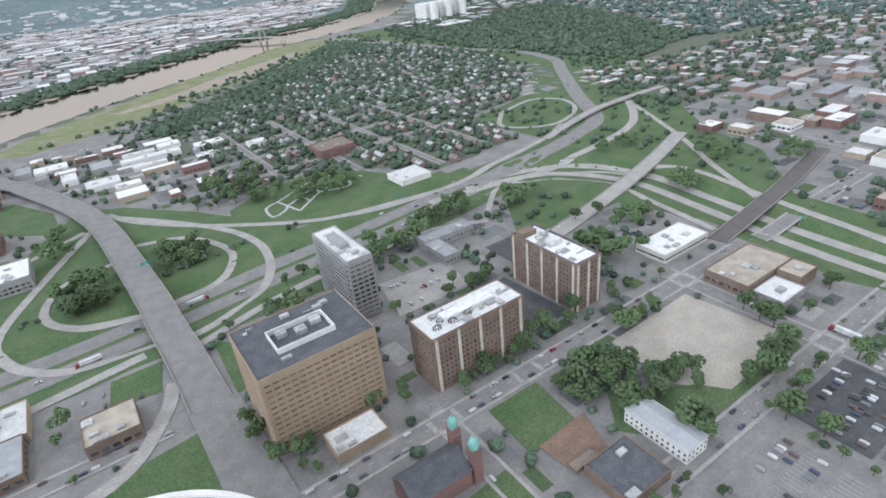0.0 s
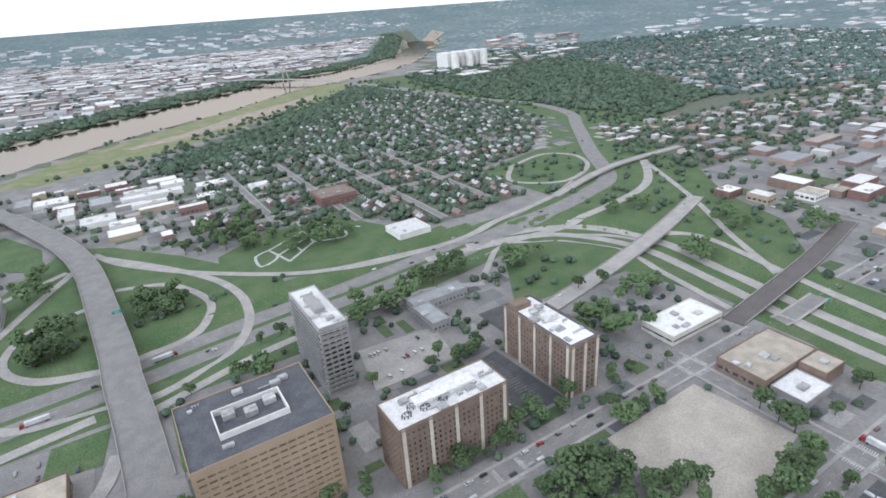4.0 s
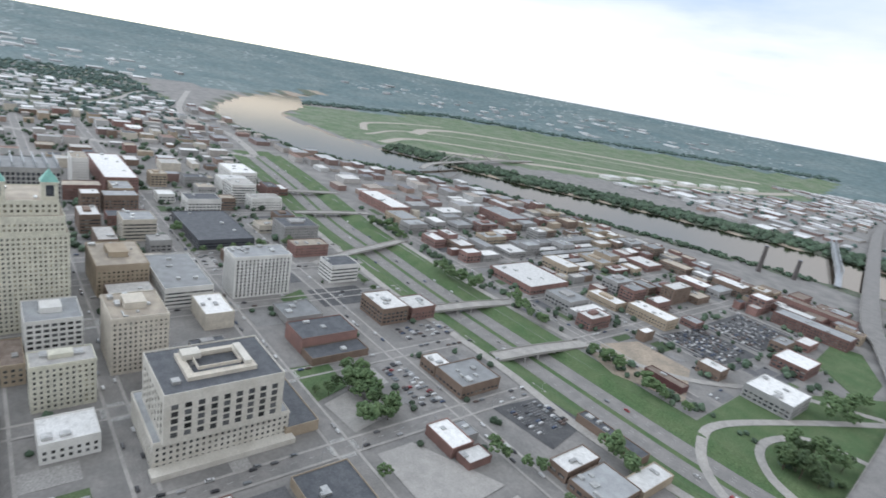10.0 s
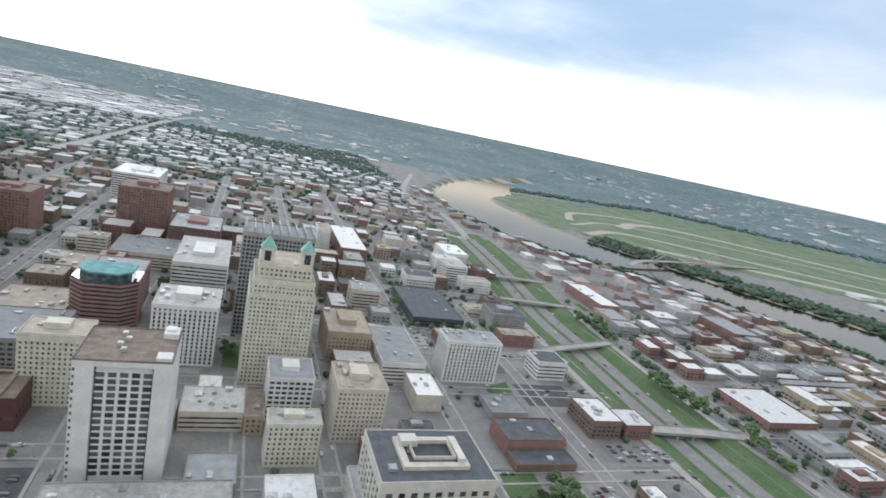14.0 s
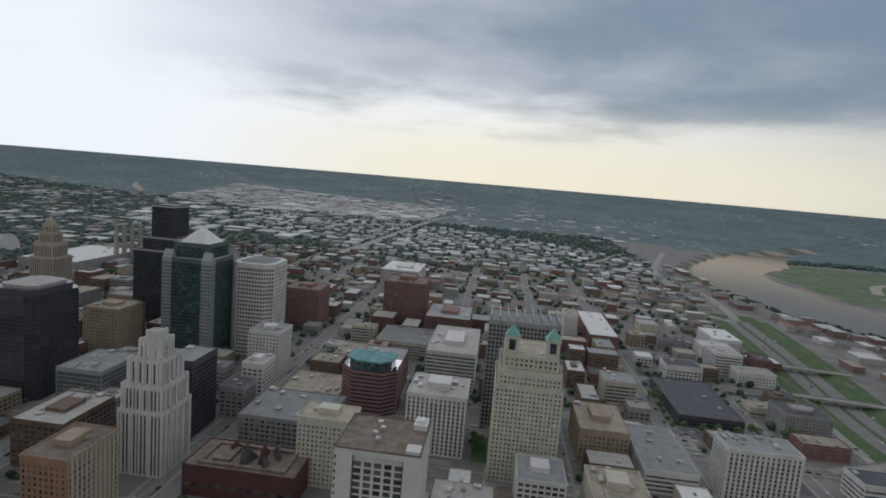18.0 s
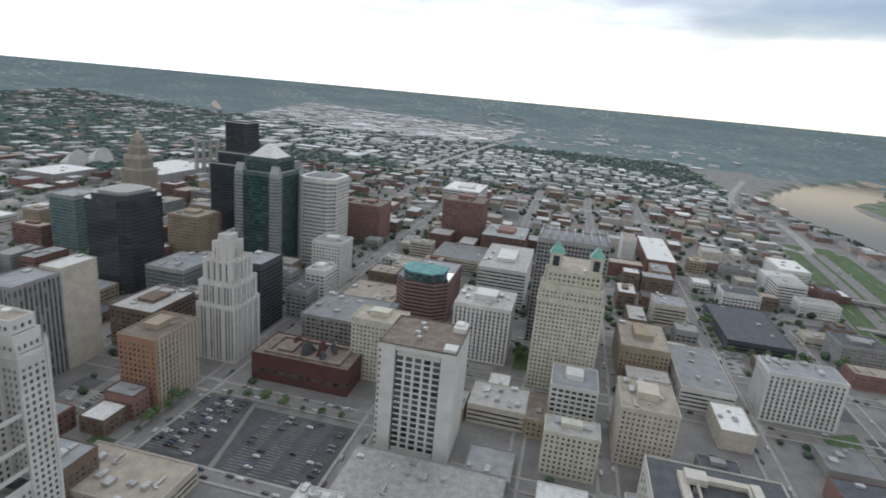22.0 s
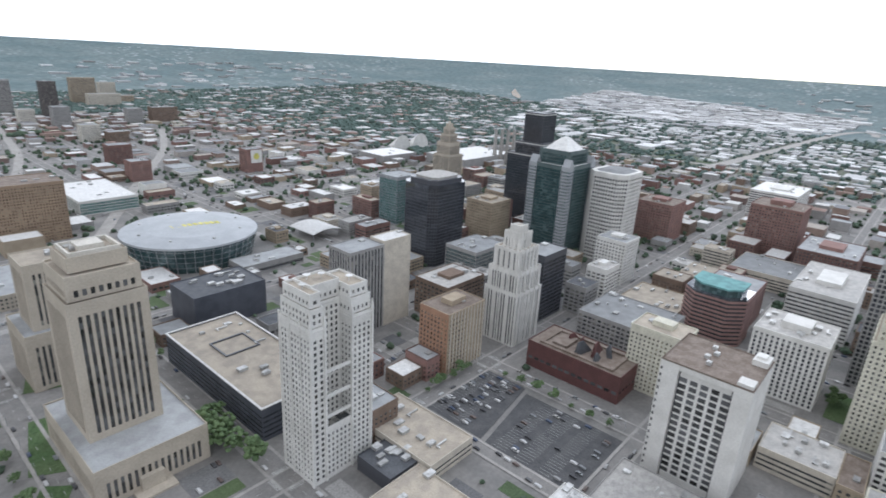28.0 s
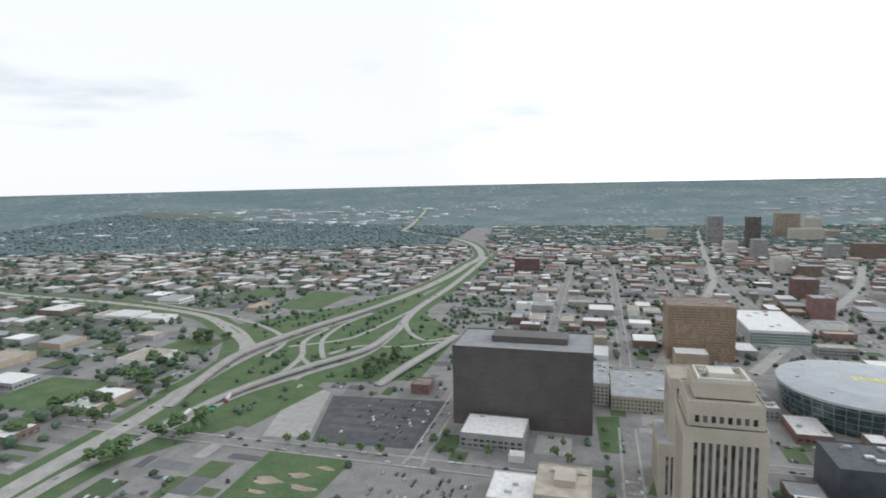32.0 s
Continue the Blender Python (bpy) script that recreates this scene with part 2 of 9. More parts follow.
M = {
    "mix_roof": mixed("mixed_flat_roofs", ((0.54, 0.54, 0.54), (0.34, 0.34, 0.34), (0.30, 0.30, 0.31), (0.62, 0.61, 0.59), (0.36, 0.32, 0.28), (0.20, 0.20, 0.21), (0.52, 0.52, 0.52), (0.24, 0.16, 0.13))),
    "mix_white": mixed("mixed_pale_roofs", ((0.66, 0.66, 0.66), (0.52, 0.52, 0.52), (0.36, 0.36, 0.37), (0.72, 0.72, 0.72), (0.30, 0.295, 0.29), (0.45, 0.45, 0.45))),
    "mix_wall": mixed("mixed_walls", ((0.25, 0.175, 0.155), (0.40, 0.37, 0.34), (0.225, 0.165, 0.148), (0.46, 0.44, 0.42), (0.31, 0.30, 0.29), (0.33, 0.25, 0.21), (0.52, 0.52, 0.51))),
    "mix_house": mixed("mixed_house_roofs", ((0.23, 0.222, 0.22), (0.32, 0.312, 0.305), (0.18, 0.168, 0.16), (0.46, 0.452, 0.445), (0.24, 0.19, 0.175), (0.36, 0.36, 0.365), (0.27, 0.266, 0.27))),
    "mix_siding": mixed("mixed_siding", ((0.40, 0.39, 0.375), (0.33, 0.31, 0.285), (0.25, 0.175, 0.15), (0.36, 0.36, 0.355), (0.30, 0.315, 0.32))),
    "mix_car": mixed("mixed_car_paint", ((0.52, 0.52, 0.52), (0.05, 0.05, 0.055), (0.20, 0.21, 0.22), (0.32, 0.32, 0.32), (0.07, 0.07, 0.075), (0.13, 0.10, 0.09), (0.07, 0.09, 0.14), (0.12, 0.12, 0.125), (0.58, 0.58, 0.58)), 0.04, 0.35),
    "city": mat("city_ground", (0.25, 0.24, 0.228), 0.95, 0.1, 26.0, 2.6, second=(0.185, 0.18, 0.174), blend=0.5),
    "grass": mat("grass", (0.074, 0.122, 0.052), 0.95, 0.28, 22.0, 1.2, second=(0.104, 0.142, 0.068), blend=0.5, bump=0.3),
    "dry": mat("dry_grass", (0.17, 0.20, 0.09), 0.95, 0.2, 30.0, 3.0, second=(0.26, 0.235, 0.16), blend=0.56),
    "wood_floor": mat("woodland_floor", (0.085, 0.115, 0.07), 0.95, 0.3, 11.0, 3.0, second=(0.145, 0.145, 0.12)),
    "clay": mat("red_clay_soil", (0.23, 0.155, 0.115), 0.95, 0.2, 9.0, 1.0, second=(0.18, 0.13, 0.1)),
    "sand": mat("bare_soil", (0.36, 0.30, 0.235), 0.95, 0.2, 20.0, 2.0, second=(0.27, 0.235, 0.19)),
    "far": mat("far_country", (0.09, 0.125, 0.115), 0.95, 0.2, 90.0, 16.0, second=(0.115, 0.15, 0.13), blend=0.56),
    "field": mat("airfield_grass", (0.105, 0.155, 0.08), 0.95, 0.22, 70.0, 14.0, second=(0.165, 0.195, 0.13), blend=0.5),
    "gravel": mat("pale_gravel", (0.41, 0.375, 0.325), 0.95, 0.16, 14.0, 0.9, second=(0.35, 0.32, 0.275)),
    "asphalt": mat("asphalt", (0.24, 0.23, 0.22), 0.9, 0.14, 9.0, 0.9, second=(0.2, 0.194, 0.187)),
    "dark_asphalt": mat("fresh_asphalt", (0.075, 0.076, 0.08), 0.9, 0.2, 9.0, 1.0, second=(0.10, 0.10, 0.102)),
    "concrete": mat("concrete_road", (0.37, 0.352, 0.328), 0.9, 0.14, 12.0, 1.2, second=(0.3, 0.288, 0.27)),
    "pavement": mat("pavement", (0.36, 0.345, 0.325), 0.9, 0.12, 8.0, 1.0, second=(0.305, 0.294, 0.278)),
    "paint": mat("road_paint", (0.52, 0.52, 0.50), 0.8, 0.25, 3.0, 0.5, second=(0.34, 0.34, 0.33)),
    "water": mat("river_water", (0.09, 0.086, 0.082), 0.11, 0.1, 160.0, 30.0, spec=0.3, bump=0.0),
    "roof_white": mat("white_roof", (0.68, 0.675, 0.66), 0.8, 0.16, 3.5, 0.7, second=(0.56, 0.555, 0.54), blend=0.56, rnd=0.16),
    "roof_pale": mat("weathered_pale_roof", (0.46, 0.445, 0.42), 0.85, 0.18, 4.0, 0.7, second=(0.36, 0.35, 0.335), rnd=0.2),
    "roof_grey": mat("grey_roof", (0.32, 0.33, 0.335), 0.85, 0.12, 8.0, 1.0, second=(0.26, 0.265, 0.27), rnd=0.2),
    "roof_dark": mat("dark_roof", (0.085, 0.09, 0.10), 0.85, 0.2, 6.0, 0.8, second=(0.115, 0.12, 0.13)),
    "roof_tan": mat("tan_gravel_roof", (0.42, 0.37, 0.30), 0.9, 0.14, 8.0, 1.0, second=(0.32, 0.285, 0.24), rnd=0.15),
    "roof_brown": mat("brown_roof", (0.17, 0.135, 0.11), 0.9, 0.2, 6.0, 0.9, second=(0.24, 0.20, 0.17)),
    "copper": mat("green_copper", (0.24, 0.47, 0.41), 0.6, 0.15, 5.0, 0.8, second=(0.19, 0.38, 0.34)),
    "teal_roof": mat("teal_roof", (0.18, 0.37, 0.37), 0.85, 0.1, 6.0, 1.0),
    "unit": mat("rooftop_metal", (0.50, 0.50, 0.49), 0.5, 0.15, 3.0, 0.5, metal=0.3, rnd=0.25),
    "tan": mat("tan_precast", (0.365, 0.28, 0.2), 0.9, 0.12, 12.0, 0.8, second=(0.315, 0.24, 0.17)),
    "brown_brick": mat("brown_brick", (0.215, 0.16, 0.125), 0.9, 0.16, 7.0, 0.5, second=(0.175, 0.13, 0.102)),
    "cream": mat("cream_concrete", (0.58, 0.535, 0.455), 0.85, 0.13, 7.0, 0.9, second=(0.49, 0.45, 0.385)),
    "limestone": mat("limestone", (0.49, 0.44, 0.365), 0.88, 0.1, 14.0, 0.9, second=(0.42, 0.375, 0.31)),
    "pale_stone": mat("pale_stone", (0.60, 0.575, 0.52), 0.88, 0.1, 12.0, 0.9, second=(0.51, 0.485, 0.43)),
    "white": mat("white_masonry", (0.71, 0.70, 0.67), 0.85, 0.08, 12.0, 0.9, second=(0.61, 0.60, 0.57)),
    "ivory": mat("ivory_terracotta", (0.62, 0.60, 0.50), 0.85, 0.16, 6.0, 0.8, second=(0.52, 0.505, 0.42)),
    "red_brick": mat("red_brick", (0.235, 0.142, 0.123), 0.9, 0.18, 8.0, 0.5, second=(0.19, 0.12, 0.106), rnd=0.28),
    "dark_red": mat("dark_red_granite", (0.125, 0.06, 0.057), 0.65, 0.16, 8.0, 0.8, second=(0.10, 0.05, 0.048)),
    "rose": mat("rose_granite", (0.30, 0.19, 0.17), 0.75, 0.14, 8.0, 0.8, second=(0.25, 0.155, 0.14)),
    "orange": mat("orange_brick", (0.37, 0.225, 0.15), 0.9, 0.16, 8.0, 0.5, second=(0.31, 0.19, 0.13)),
    "buff": mat("buff_brick", (0.40, 0.335, 0.25), 0.9, 0.12, 9.0, 0.6, second=(0.34, 0.28, 0.21)),
    "grey": mat("grey_concrete", (0.34, 0.335, 0.325), 0.88, 0.1, 10.0, 0.9, second=(0.28, 0.275, 0.27)),
    "dark": mat("dark_cladding", (0.075, 0.08, 0.092), 0.35, 0.15, 10.0, 1.0, second=(0.07, 0.073, 0.085), spec=0.5),
    "navy": mat("navy_cladding", (0.10, 0.108, 0.13), 0.5, 0.12, 10.0, 1.0),
    "brown_grey": mat("brown_grey_panels", (0.118, 0.105, 0.10), 0.6, 0.16, 14.0, 1.4, second=(0.098, 0.088, 0.085)),
    "bronze": mat("bronze_cladding", (0.33, 0.245, 0.17), 0.6, 0.14, 10.0, 1.0, second=(0.28, 0.205, 0.145)),
    "steel": mat("grey_steel", (0.42, 0.44, 0.46), 0.45, 0.1, 6.0, 0.8, metal=0.5),
    "silver": mat("silver_membrane", (0.38, 0.395, 0.41), 0.55, 0.08, 14.0, 2.0, second=(0.33, 0.345, 0.36), metal=0.2),
    "yellow": mat("yellow_paint", (0.66, 0.61, 0.16), 0.7, 0.1, 6.0, 1.0),
    "bark": mat("bark", (0.10, 0.08, 0.06), 0.95, 0.2, 1.0, 0.2),
    "leaf": mat("foliage", (0.065, 0.102, 0.046), 0.8, 0.4, 5.0, 0.7, second=(0.092, 0.132, 0.06), rnd=0.35, bump=0.5),
    "leaf_far": mat("far_foliage", (0.062, 0.094, 0.062), 0.9, 0.36, 60.0, 2.0, second=(0.082, 0.114, 0.076), island=0.4, bump=0.6),
    # mid-distance leaves, muted and blued in colour as a weaker painted haze
    "leaf_mid": mat("half_hazed_foliage", (0.086, 0.126, 0.112), 0.9, 0.25, 120.0, 4.0, second=(0.104, 0.146, 0.13), island=0.25, bump=0.4),
    # air haze painted into the base colours: paler and bluer than real leaves
    "leaf_haze": mat("hazed_foliage", (0.128, 0.172, 0.178), 0.95, 0.12, 240.0, 12.0, second=(0.15, 0.195, 0.2), island=0.12),
    "tyre": mat("rubber", (0.02, 0.02, 0.02), 0.9, 0.1),
    "car_glass": mat("car_glass", (0.02, 0.025, 0.03), 0.1, 0.05, spec=0.7),
    "glass": glass_mat("window_glass", (0.065, 0.07, 0.076), (0.30, 0.29, 0.26)),
    "glass_pane": mat("pane_glass", (0.085, 0.087, 0.09), 0.12, 0.1, rnd=0.75, spec=0.7),
    "glass_warm": glass_mat("warm_window_glass", (0.06, 0.052, 0.04), (0.36, 0.33, 0.24), share=0.5),
    "glass_dark": glass_mat("black_glass", (0.045, 0.05, 0.06), (0.08, 0.085, 0.10), 0.06, 0.75),
    "glass_blue": glass_mat("blue_green_glass", (0.045, 0.085, 0.09), (0.11, 0.17, 0.175), 0.05, 0.7),
    "glass_teal": glass_mat("teal_glass", (0.05, 0.17, 0.165), (0.10, 0.25, 0.24), 0.06, 0.7),
    "curtain_frame": mat("green_grey_mullion", (0.13, 0.17, 0.17), 0.4, 0.1, 8.0, 1.0, metal=0.3),
    "glass_tan": glass_mat("tan_tinted_glass", (0.16, 0.12, 0.082), (0.26, 0.20, 0.135), 0.2, 0.45),
    "sign_green": mat("sign_green", (0.02, 0.32, 0.22), 0.5, 0.05),
}
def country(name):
    """Far wooded country with fields, settlements and pale roofs; haze is in its colours."""
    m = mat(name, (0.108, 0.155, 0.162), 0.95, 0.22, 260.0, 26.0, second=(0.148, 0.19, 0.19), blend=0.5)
    t = m.node_tree
    b = t.nodes["Principled BSDF"]
    src = b.inputs["Base Color"].links[0].from_socket
    geo = t.nodes.new("ShaderNodeNewGeometry")
    vor = nd(t, "ShaderNodeTexVoronoi", Scale=1 / 42.0)
    vor.distance = "CHEBYCHEV"
    big = nd(t, "ShaderNodeTexNoise", Scale=1 / 520.0, Detail=3.0)
    t.links.new(geo.outputs["Position"], vor.inputs["Vector"])
    t.links.new(geo.outputs["Position"], big.inputs["Vector"])
    roofs = nd(t, "ShaderNodeMapRange")
    for k, v in (("From Min", 0.26), ("From Max", 0.22)):
        roofs.inputs[k].default_value = v
    t.links.new(vor.outputs["Distance"], roofs.inputs["Value"])
    town = nd(t, "ShaderNodeMapRange")
    for k, v in (("From Min", 0.5), ("From Max", 0.58)):
        town.inputs[k].default_value = v
    t.links.new(big.outputs[0], town.inputs["Value"])
    pick = nd(t, "ShaderNodeMapRange")
    for k, v in (("From Min", 0.45), ("From Max", 0.5)):
        pick.inputs[k].default_value = v
    sepc = t.nodes.new("ShaderNodeSeparateColor")
    t.links.new(vor.outputs["Color"], sepc.inputs[0])
    t.links.new(sepc.outputs[0], pick.inputs["Value"])
    last = roofs.outputs[0]
    for o in (town.outputs[0], pick.outputs[0]):
        mu = t.nodes.new("ShaderNodeMath")
        mu.operation = "MULTIPLY"
        t.links.new(last, mu.inputs[0])
        t.links.new(o, mu.inputs[1])
        last = mu.outputs[0]
    mx = t.nodes.new("ShaderNodeMix")
    mx.data_type = "RGBA"
    # roofs carry the same painted haze, a bluish grey
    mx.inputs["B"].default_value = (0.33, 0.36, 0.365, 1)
    t.links.new(last, mx.inputs["Factor"])
    t.links.new(src, mx.inputs["A"])
    t.links.new(mx.outputs["Result"], b.inputs["Base Color"])
    return m


M["yard"] = mixed("mixed_yards", ((0.12, 0.12, 0.125), (0.18, 0.18, 0.18), (0.08, 0.115, 0.058), (0.15, 0.15, 0.155), (0.34, 0.33, 0.315), (0.098, 0.135, 0.066), (0.24, 0.235, 0.23)), 0.2, 0.92)
M["far"] = country("settled_hazed_country")
for k, c in enumerate(((0.62, 0.62, 0.62), (0.04, 0.04, 0.045), (0.22, 0.23, 0.24), (0.28, 0.03, 0.03), (0.05, 0.08, 0.16), (0.40, 0.39, 0.36))):
    M[f"car{k}"] = mat(f"car_paint_{k}", c, 0.3, 0.03, spec=0.6)


# ---------------------------------------------------------------- mesh helpers
class Geo:
    """Gathers boxes, prisms and faces for one mesh."""

    def __init__(self):
        self.v, self.f, self.m = [], [], []

    def face(self, pts, m=0):
        n = len(self.v)
        self.v += [tuple(p) for p in pts]
        self.f.append(tuple(range(n, n + len(pts))))
        self.m.append(m)
        return self

    def prism(self, poly, z0, z1, m=0, top=None, bottom=False, cap=True):
        n, k = len(self.v), len(poly)
        tp = top or poly
        self.v += [(x, y, z0) for x, y in poly] + [(x, y, z1) for x, y in tp]
        for i in range(k):
            j = (i + 1) % k
            self.f.append((n + i, n + j, n + k + j, n + k + i))
            self.m.append(m)
        if cap:
            self.f.append(tuple(n + k + i for i in range(k)))
            self.m.append(m)
        if bottom:
            self.f.append(tuple(n + i for i in reversed(range(k))))
            self.m.append(m)
        return self

    def box(self, x0, x1, y0, y1, z0, z1, m=0, bottom=True):
        return self.prism([(x0, y0), (x1, y0), (x1, y1), (x0, y1)], z0, z1, m, bottom=bottom)

    def ring(self, x0, x1, y0, y1, w, z0, z1, m=0):
        n = len(self.v)
        for z in (z0, z1):
            self.v += [(x0, y0, z), (x1, y0, z), (x1, y1, z), (x0, y1, z), (x0 + w, y0 + w, z), (x1 - w, y0 + w, z), (x1 - w, y1 - w, z), (x0 + w, y1 - w, z)]
        for i in range(4):
            j = (i + 1) % 4
            for q in ((i, j, j + 8, i + 8), (j + 4, i + 4, i + 12, j + 12), (i + 8, j + 8, j + 12, i + 12), (j, i, i + 4, j + 4)):
                self.f.append(tuple(n + k_ for k_ in q))
                self.m.append(m)
        return self

    def cyl(self, x, y, r, z0, z1, n=12, r2=None, m=0):
        c = [(x + r * math.cos(2 * math.pi * i / n), y + r * math.sin(2 * math.pi * i / n)) for i in range(n)]
        q = None if r2 is None else [(x + r2 * math.cos(2 * math.pi * i / n), y + r2 * math.sin(2 * math.pi * i / n)) for i in range(n)]
        return self.prism(c, z0, z1, m, q, True)

    def mesh(self, name, *mats):
        me = bpy.data.meshes.new(name)
        me.from_pydata(self.v, [], self.f)
        for mm in mats:
            me.materials.append(mm)
        if len(mats) > 1:
            me.polygons.foreach_set("material_index", self.m)
        me.update()
        return me


def part(name, geo, material, parent, label="", at=None):
    me = geo if isinstance(geo, bpy.types.Mesh) else geo.mesh(name, material)
    ob = new(name, me)
    ob.parent = parent
    if at:
        ob.location = at
    return tagged(ob, label)


def root(name, x, y, z, label, category, group="", kind=""):
    ob = new(name)
    ob.empty_display_size = 1.0
    ob.location = (x, y, z)
    return tagged(ob, label, category, group, kind)


def inside(px, py, poly):
    px, py = np.asarray(px, float), np.asarray(py, float)
    r = np.zeros(px.shape, bool)
    j = len(poly) - 1
    for i in range(len(poly)):
        (xi, yi), (xj, yj) = poly[i], poly[j]
        c = ((yi > py) != (yj > py)) & (px < (xj - xi) * (py - yi) / ((yj - yi) or 1e-9) + xi)
        r ^= c
        j = i
    return r


def line_distance(px, py, pts):
    px, py = np.asarray(px, float), np.asarray(py, float)
    d = np.full(px.shape, 1e9)
    for (ax, ay), (bx, by) in zip(pts, pts[1:]):
        ux, uy = bx - ax, by - ay
        t = np.clip(((px - ax) * ux + (py - ay) * uy) / (ux * ux + uy * uy), 0, 1)
        d = np.minimum(d, np.hypot(px - ax - t * ux, py - ay - t * uy))
    return d


def spline(pts, step):
    """Points every step metres on a smooth curve through the given ones."""
    p = [Vector(q) for q in pts]
    p = [2 * p[0] - p[1]] + p + [2 * p[-1] - p[-2]]
    res = []
    for a, b, c, d in zip(p, p[1:], p[2:], p[3:]):
        n = max(1, int((c - b).length / step))
        for i in range(n):
            t = i / n
            res.append(0.5 * (2 * b + (c - a) * t + (2 * a - 5 * b + 4 * c - d) * t * t + (3 * b - a - 3 * c + d) * t ** 3))
    return res + [p[-2]]


# ---------------------------------------------------------------- the lie of the land
BANK_S = [(-2900, 1400), (-2636, 1103), (-2334, 836), (-1969, 624), (-1773, 560), (-1486, 550), (-1240, 590), (-1123, 706), (-1020, 805), (-849, 909), (-609, 1003), (-301, 1138), (-197, 1180), (22, 1370), (288, 1545), (552, 1769), (867, 1902), (1156, 2109), (1634, 2700), (1950, 3250)]
BANK_N = [(-3000, 1600), (-2700, 1260), (-2216, 1050), (-1960, 850), (-1780, 800), (-1482, 823), (-1341, 873), (-1250, 930), (-1188, 961), (-986, 1053), (-750, 1222), (-395, 1420), (-265, 1440), (-40, 1620), (180, 1790), (361, 1923), (613, 2104), (861, 2159), (1246, 2436), (1750, 3300)]
RIVER = BANK_S + BANK_N[::-1]
TRENCH = [(-1162, 450), (-935, 428), (-705, 396), (-570, 391), (-452, 385), (-300, 384), (-126, 384), (17, 398), (74, 405), (167, 412), (291, 430)]
TRENCH_E = [(291, 430), (378, 395), (418, 320), (412, 235), (400, 150), (395, 60), (400, -60)]


def axis():
    a = list(range(-720, 721, 10))
    s, x = 14.0, 720.0
    up_ = []
    while x < 4880:
        x += s
        s = min(s * 1.07, 150)
        up_.append(min(x, 4900.0))
    return np.array([-v for v in reversed(up_)] + a + up_, float)


GX, GY = axis(), axis()
gx, gy = np.meshgrid(GX, GY, indexing="ij")
far_r = np.hypot(gx + 40, gy)
beyond = np.maximum(far_r / 4850.0, 1.0)
gx, gy = (gx + 40) / beyond - 40, gy / beyond
far_r = np.minimum(far_r, 4850.0)
GZ = np.where(far_r > 2600, (far_r - 2600) ** 2 * 3.72e-5, 0.0)
in_river = inside(gx, gy, RIVER)
bank_d = np.minimum(line_distance(gx, gy, BANK_S), line_distance(gx, gy, BANK_N))
GZ = np.where(in_river, np.minimum(GZ, 0) - 7.0 * np.clip(bank_d / 18.0, 0.25, 1), GZ)
cut = np.minimum(line_distance(gx, gy, TRENCH), line_distance(gx, gy, TRENCH_E) + 4)
GZ -= 5.0 * np.clip((38.0 - cut) / 14.0, 0, 1)


def gz(x, y):
    i = int(np.clip(np.searchsorted(GX, x) - 1, 0, len(GX) - 2))
    j = int(np.clip(np.searchsorted(GY, y) - 1, 0, len(GY) - 2))
    u, v = (x - GX[i]) / (GX[i + 1] - GX[i]), (y - GY[j]) / (GY[j + 1] - GY[j])
    return float((GZ[i, j] * (1 - u) + GZ[i + 1, j] * u) * (1 - v) + (GZ[i, j + 1] * (1 - u) + GZ[i + 1, j + 1] * u) * v)


def land(x, y):
    """The height of the ground under many points."""
    i, j = np.clip(np.searchsorted(GX, x) - 1, 0, len(GX) - 2), np.clip(np.searchsorted(GY, y) - 1, 0, len(GY) - 2)
    u, v = (x - GX[i]) / (GX[i + 1] - GX[i]), (y - GY[j]) / (GY[j + 1] - GY[j])
    return (GZ[i, j] * (1 - u) + GZ[i + 1, j] * u) * (1 - v) + (GZ[i, j + 1] * (1 - u) + GZ[i + 1, j + 1] * u) * v


AIRFIELD = [(-1909, 847), (-2216, 1050), (-2400, 1985), (-1500, 3100), (-983, 3600), (-800, 2580), (-1000, 1650), (-1318, 1045), (-1500, 850)]
INTERCHANGE = [(-158, 335), (80, 335), (100, 470), (30, 590), (-30, 670), (-75, 700), (-110, 640), (-165, 540)]
PARK = [(50, 500), (130, 450), (235, 440), (262, 470), (212, 575), (120, 600), (60, 560)]
NORTH_EAST = [(235, 290), (330, 440), (440, 470), (430, 620), (580, 660), (720, 560), (660, 430), (590, 345), (560, 260), (470, 180), (460, 20), (400, -80), (350, 90), (375, 190), (350, 280)]
SOUTH_EAST = [(330, -320), (372, -330), (392, -600), (500, -775), (370, -950), (290, -1150), (200, -900), (120, -800), (120, -600), (225, -570), (250, -450)]
LEVEE = [(-190, 1090), (-60, 1250), (288, 1535), (552, 1755), (800, 1860), (760, 1700), (600, 1500), (330, 1330), (100, 1150), (-120, 1050)]
GROUND_ZONES = (
    ("wood_floor", [(70, 600), (120, 605), (230, 560), (280, 490), (420, 500), (440, 640), (560, 660), (700, 800), (800, 1000), (780, 1200), (680, 1680), (480, 1480), (300, 1300), (100, 1120), (60, 900)]),
    ("wood_floor", [(860, 620), (2300, 300), (2600, 1500), (1500, 2300), (860, 1700)]),
    ("wood_floor", [(700, -500), (2600, -1300), (2600, -3000), (500, -2600), (420, -1700)]),
    ("wood_floor", [(-1500, -900), (-2600, -1100), (-2600, -2600), (-900, -2600), (-800, -1700)]),
    ("wood_floor", [(-1480, -1500), (-1480, 180), (-1900, 440), (-2650, 440), (-2650, -1500)]),
    ("wood_floor", [(610, 420), (900, 420), (900, 1700), (800, 1500), (870, 1000), (770, 720), (650, 560)]),
    ("grass", [(560, 600), (640, 520), (760, 600), (900, 640), (960, 1100), (880, 1760), (760, 1760), (800, 1250), (780, 960), (690, 790)]),
    ("field", AIRFIELD),
)
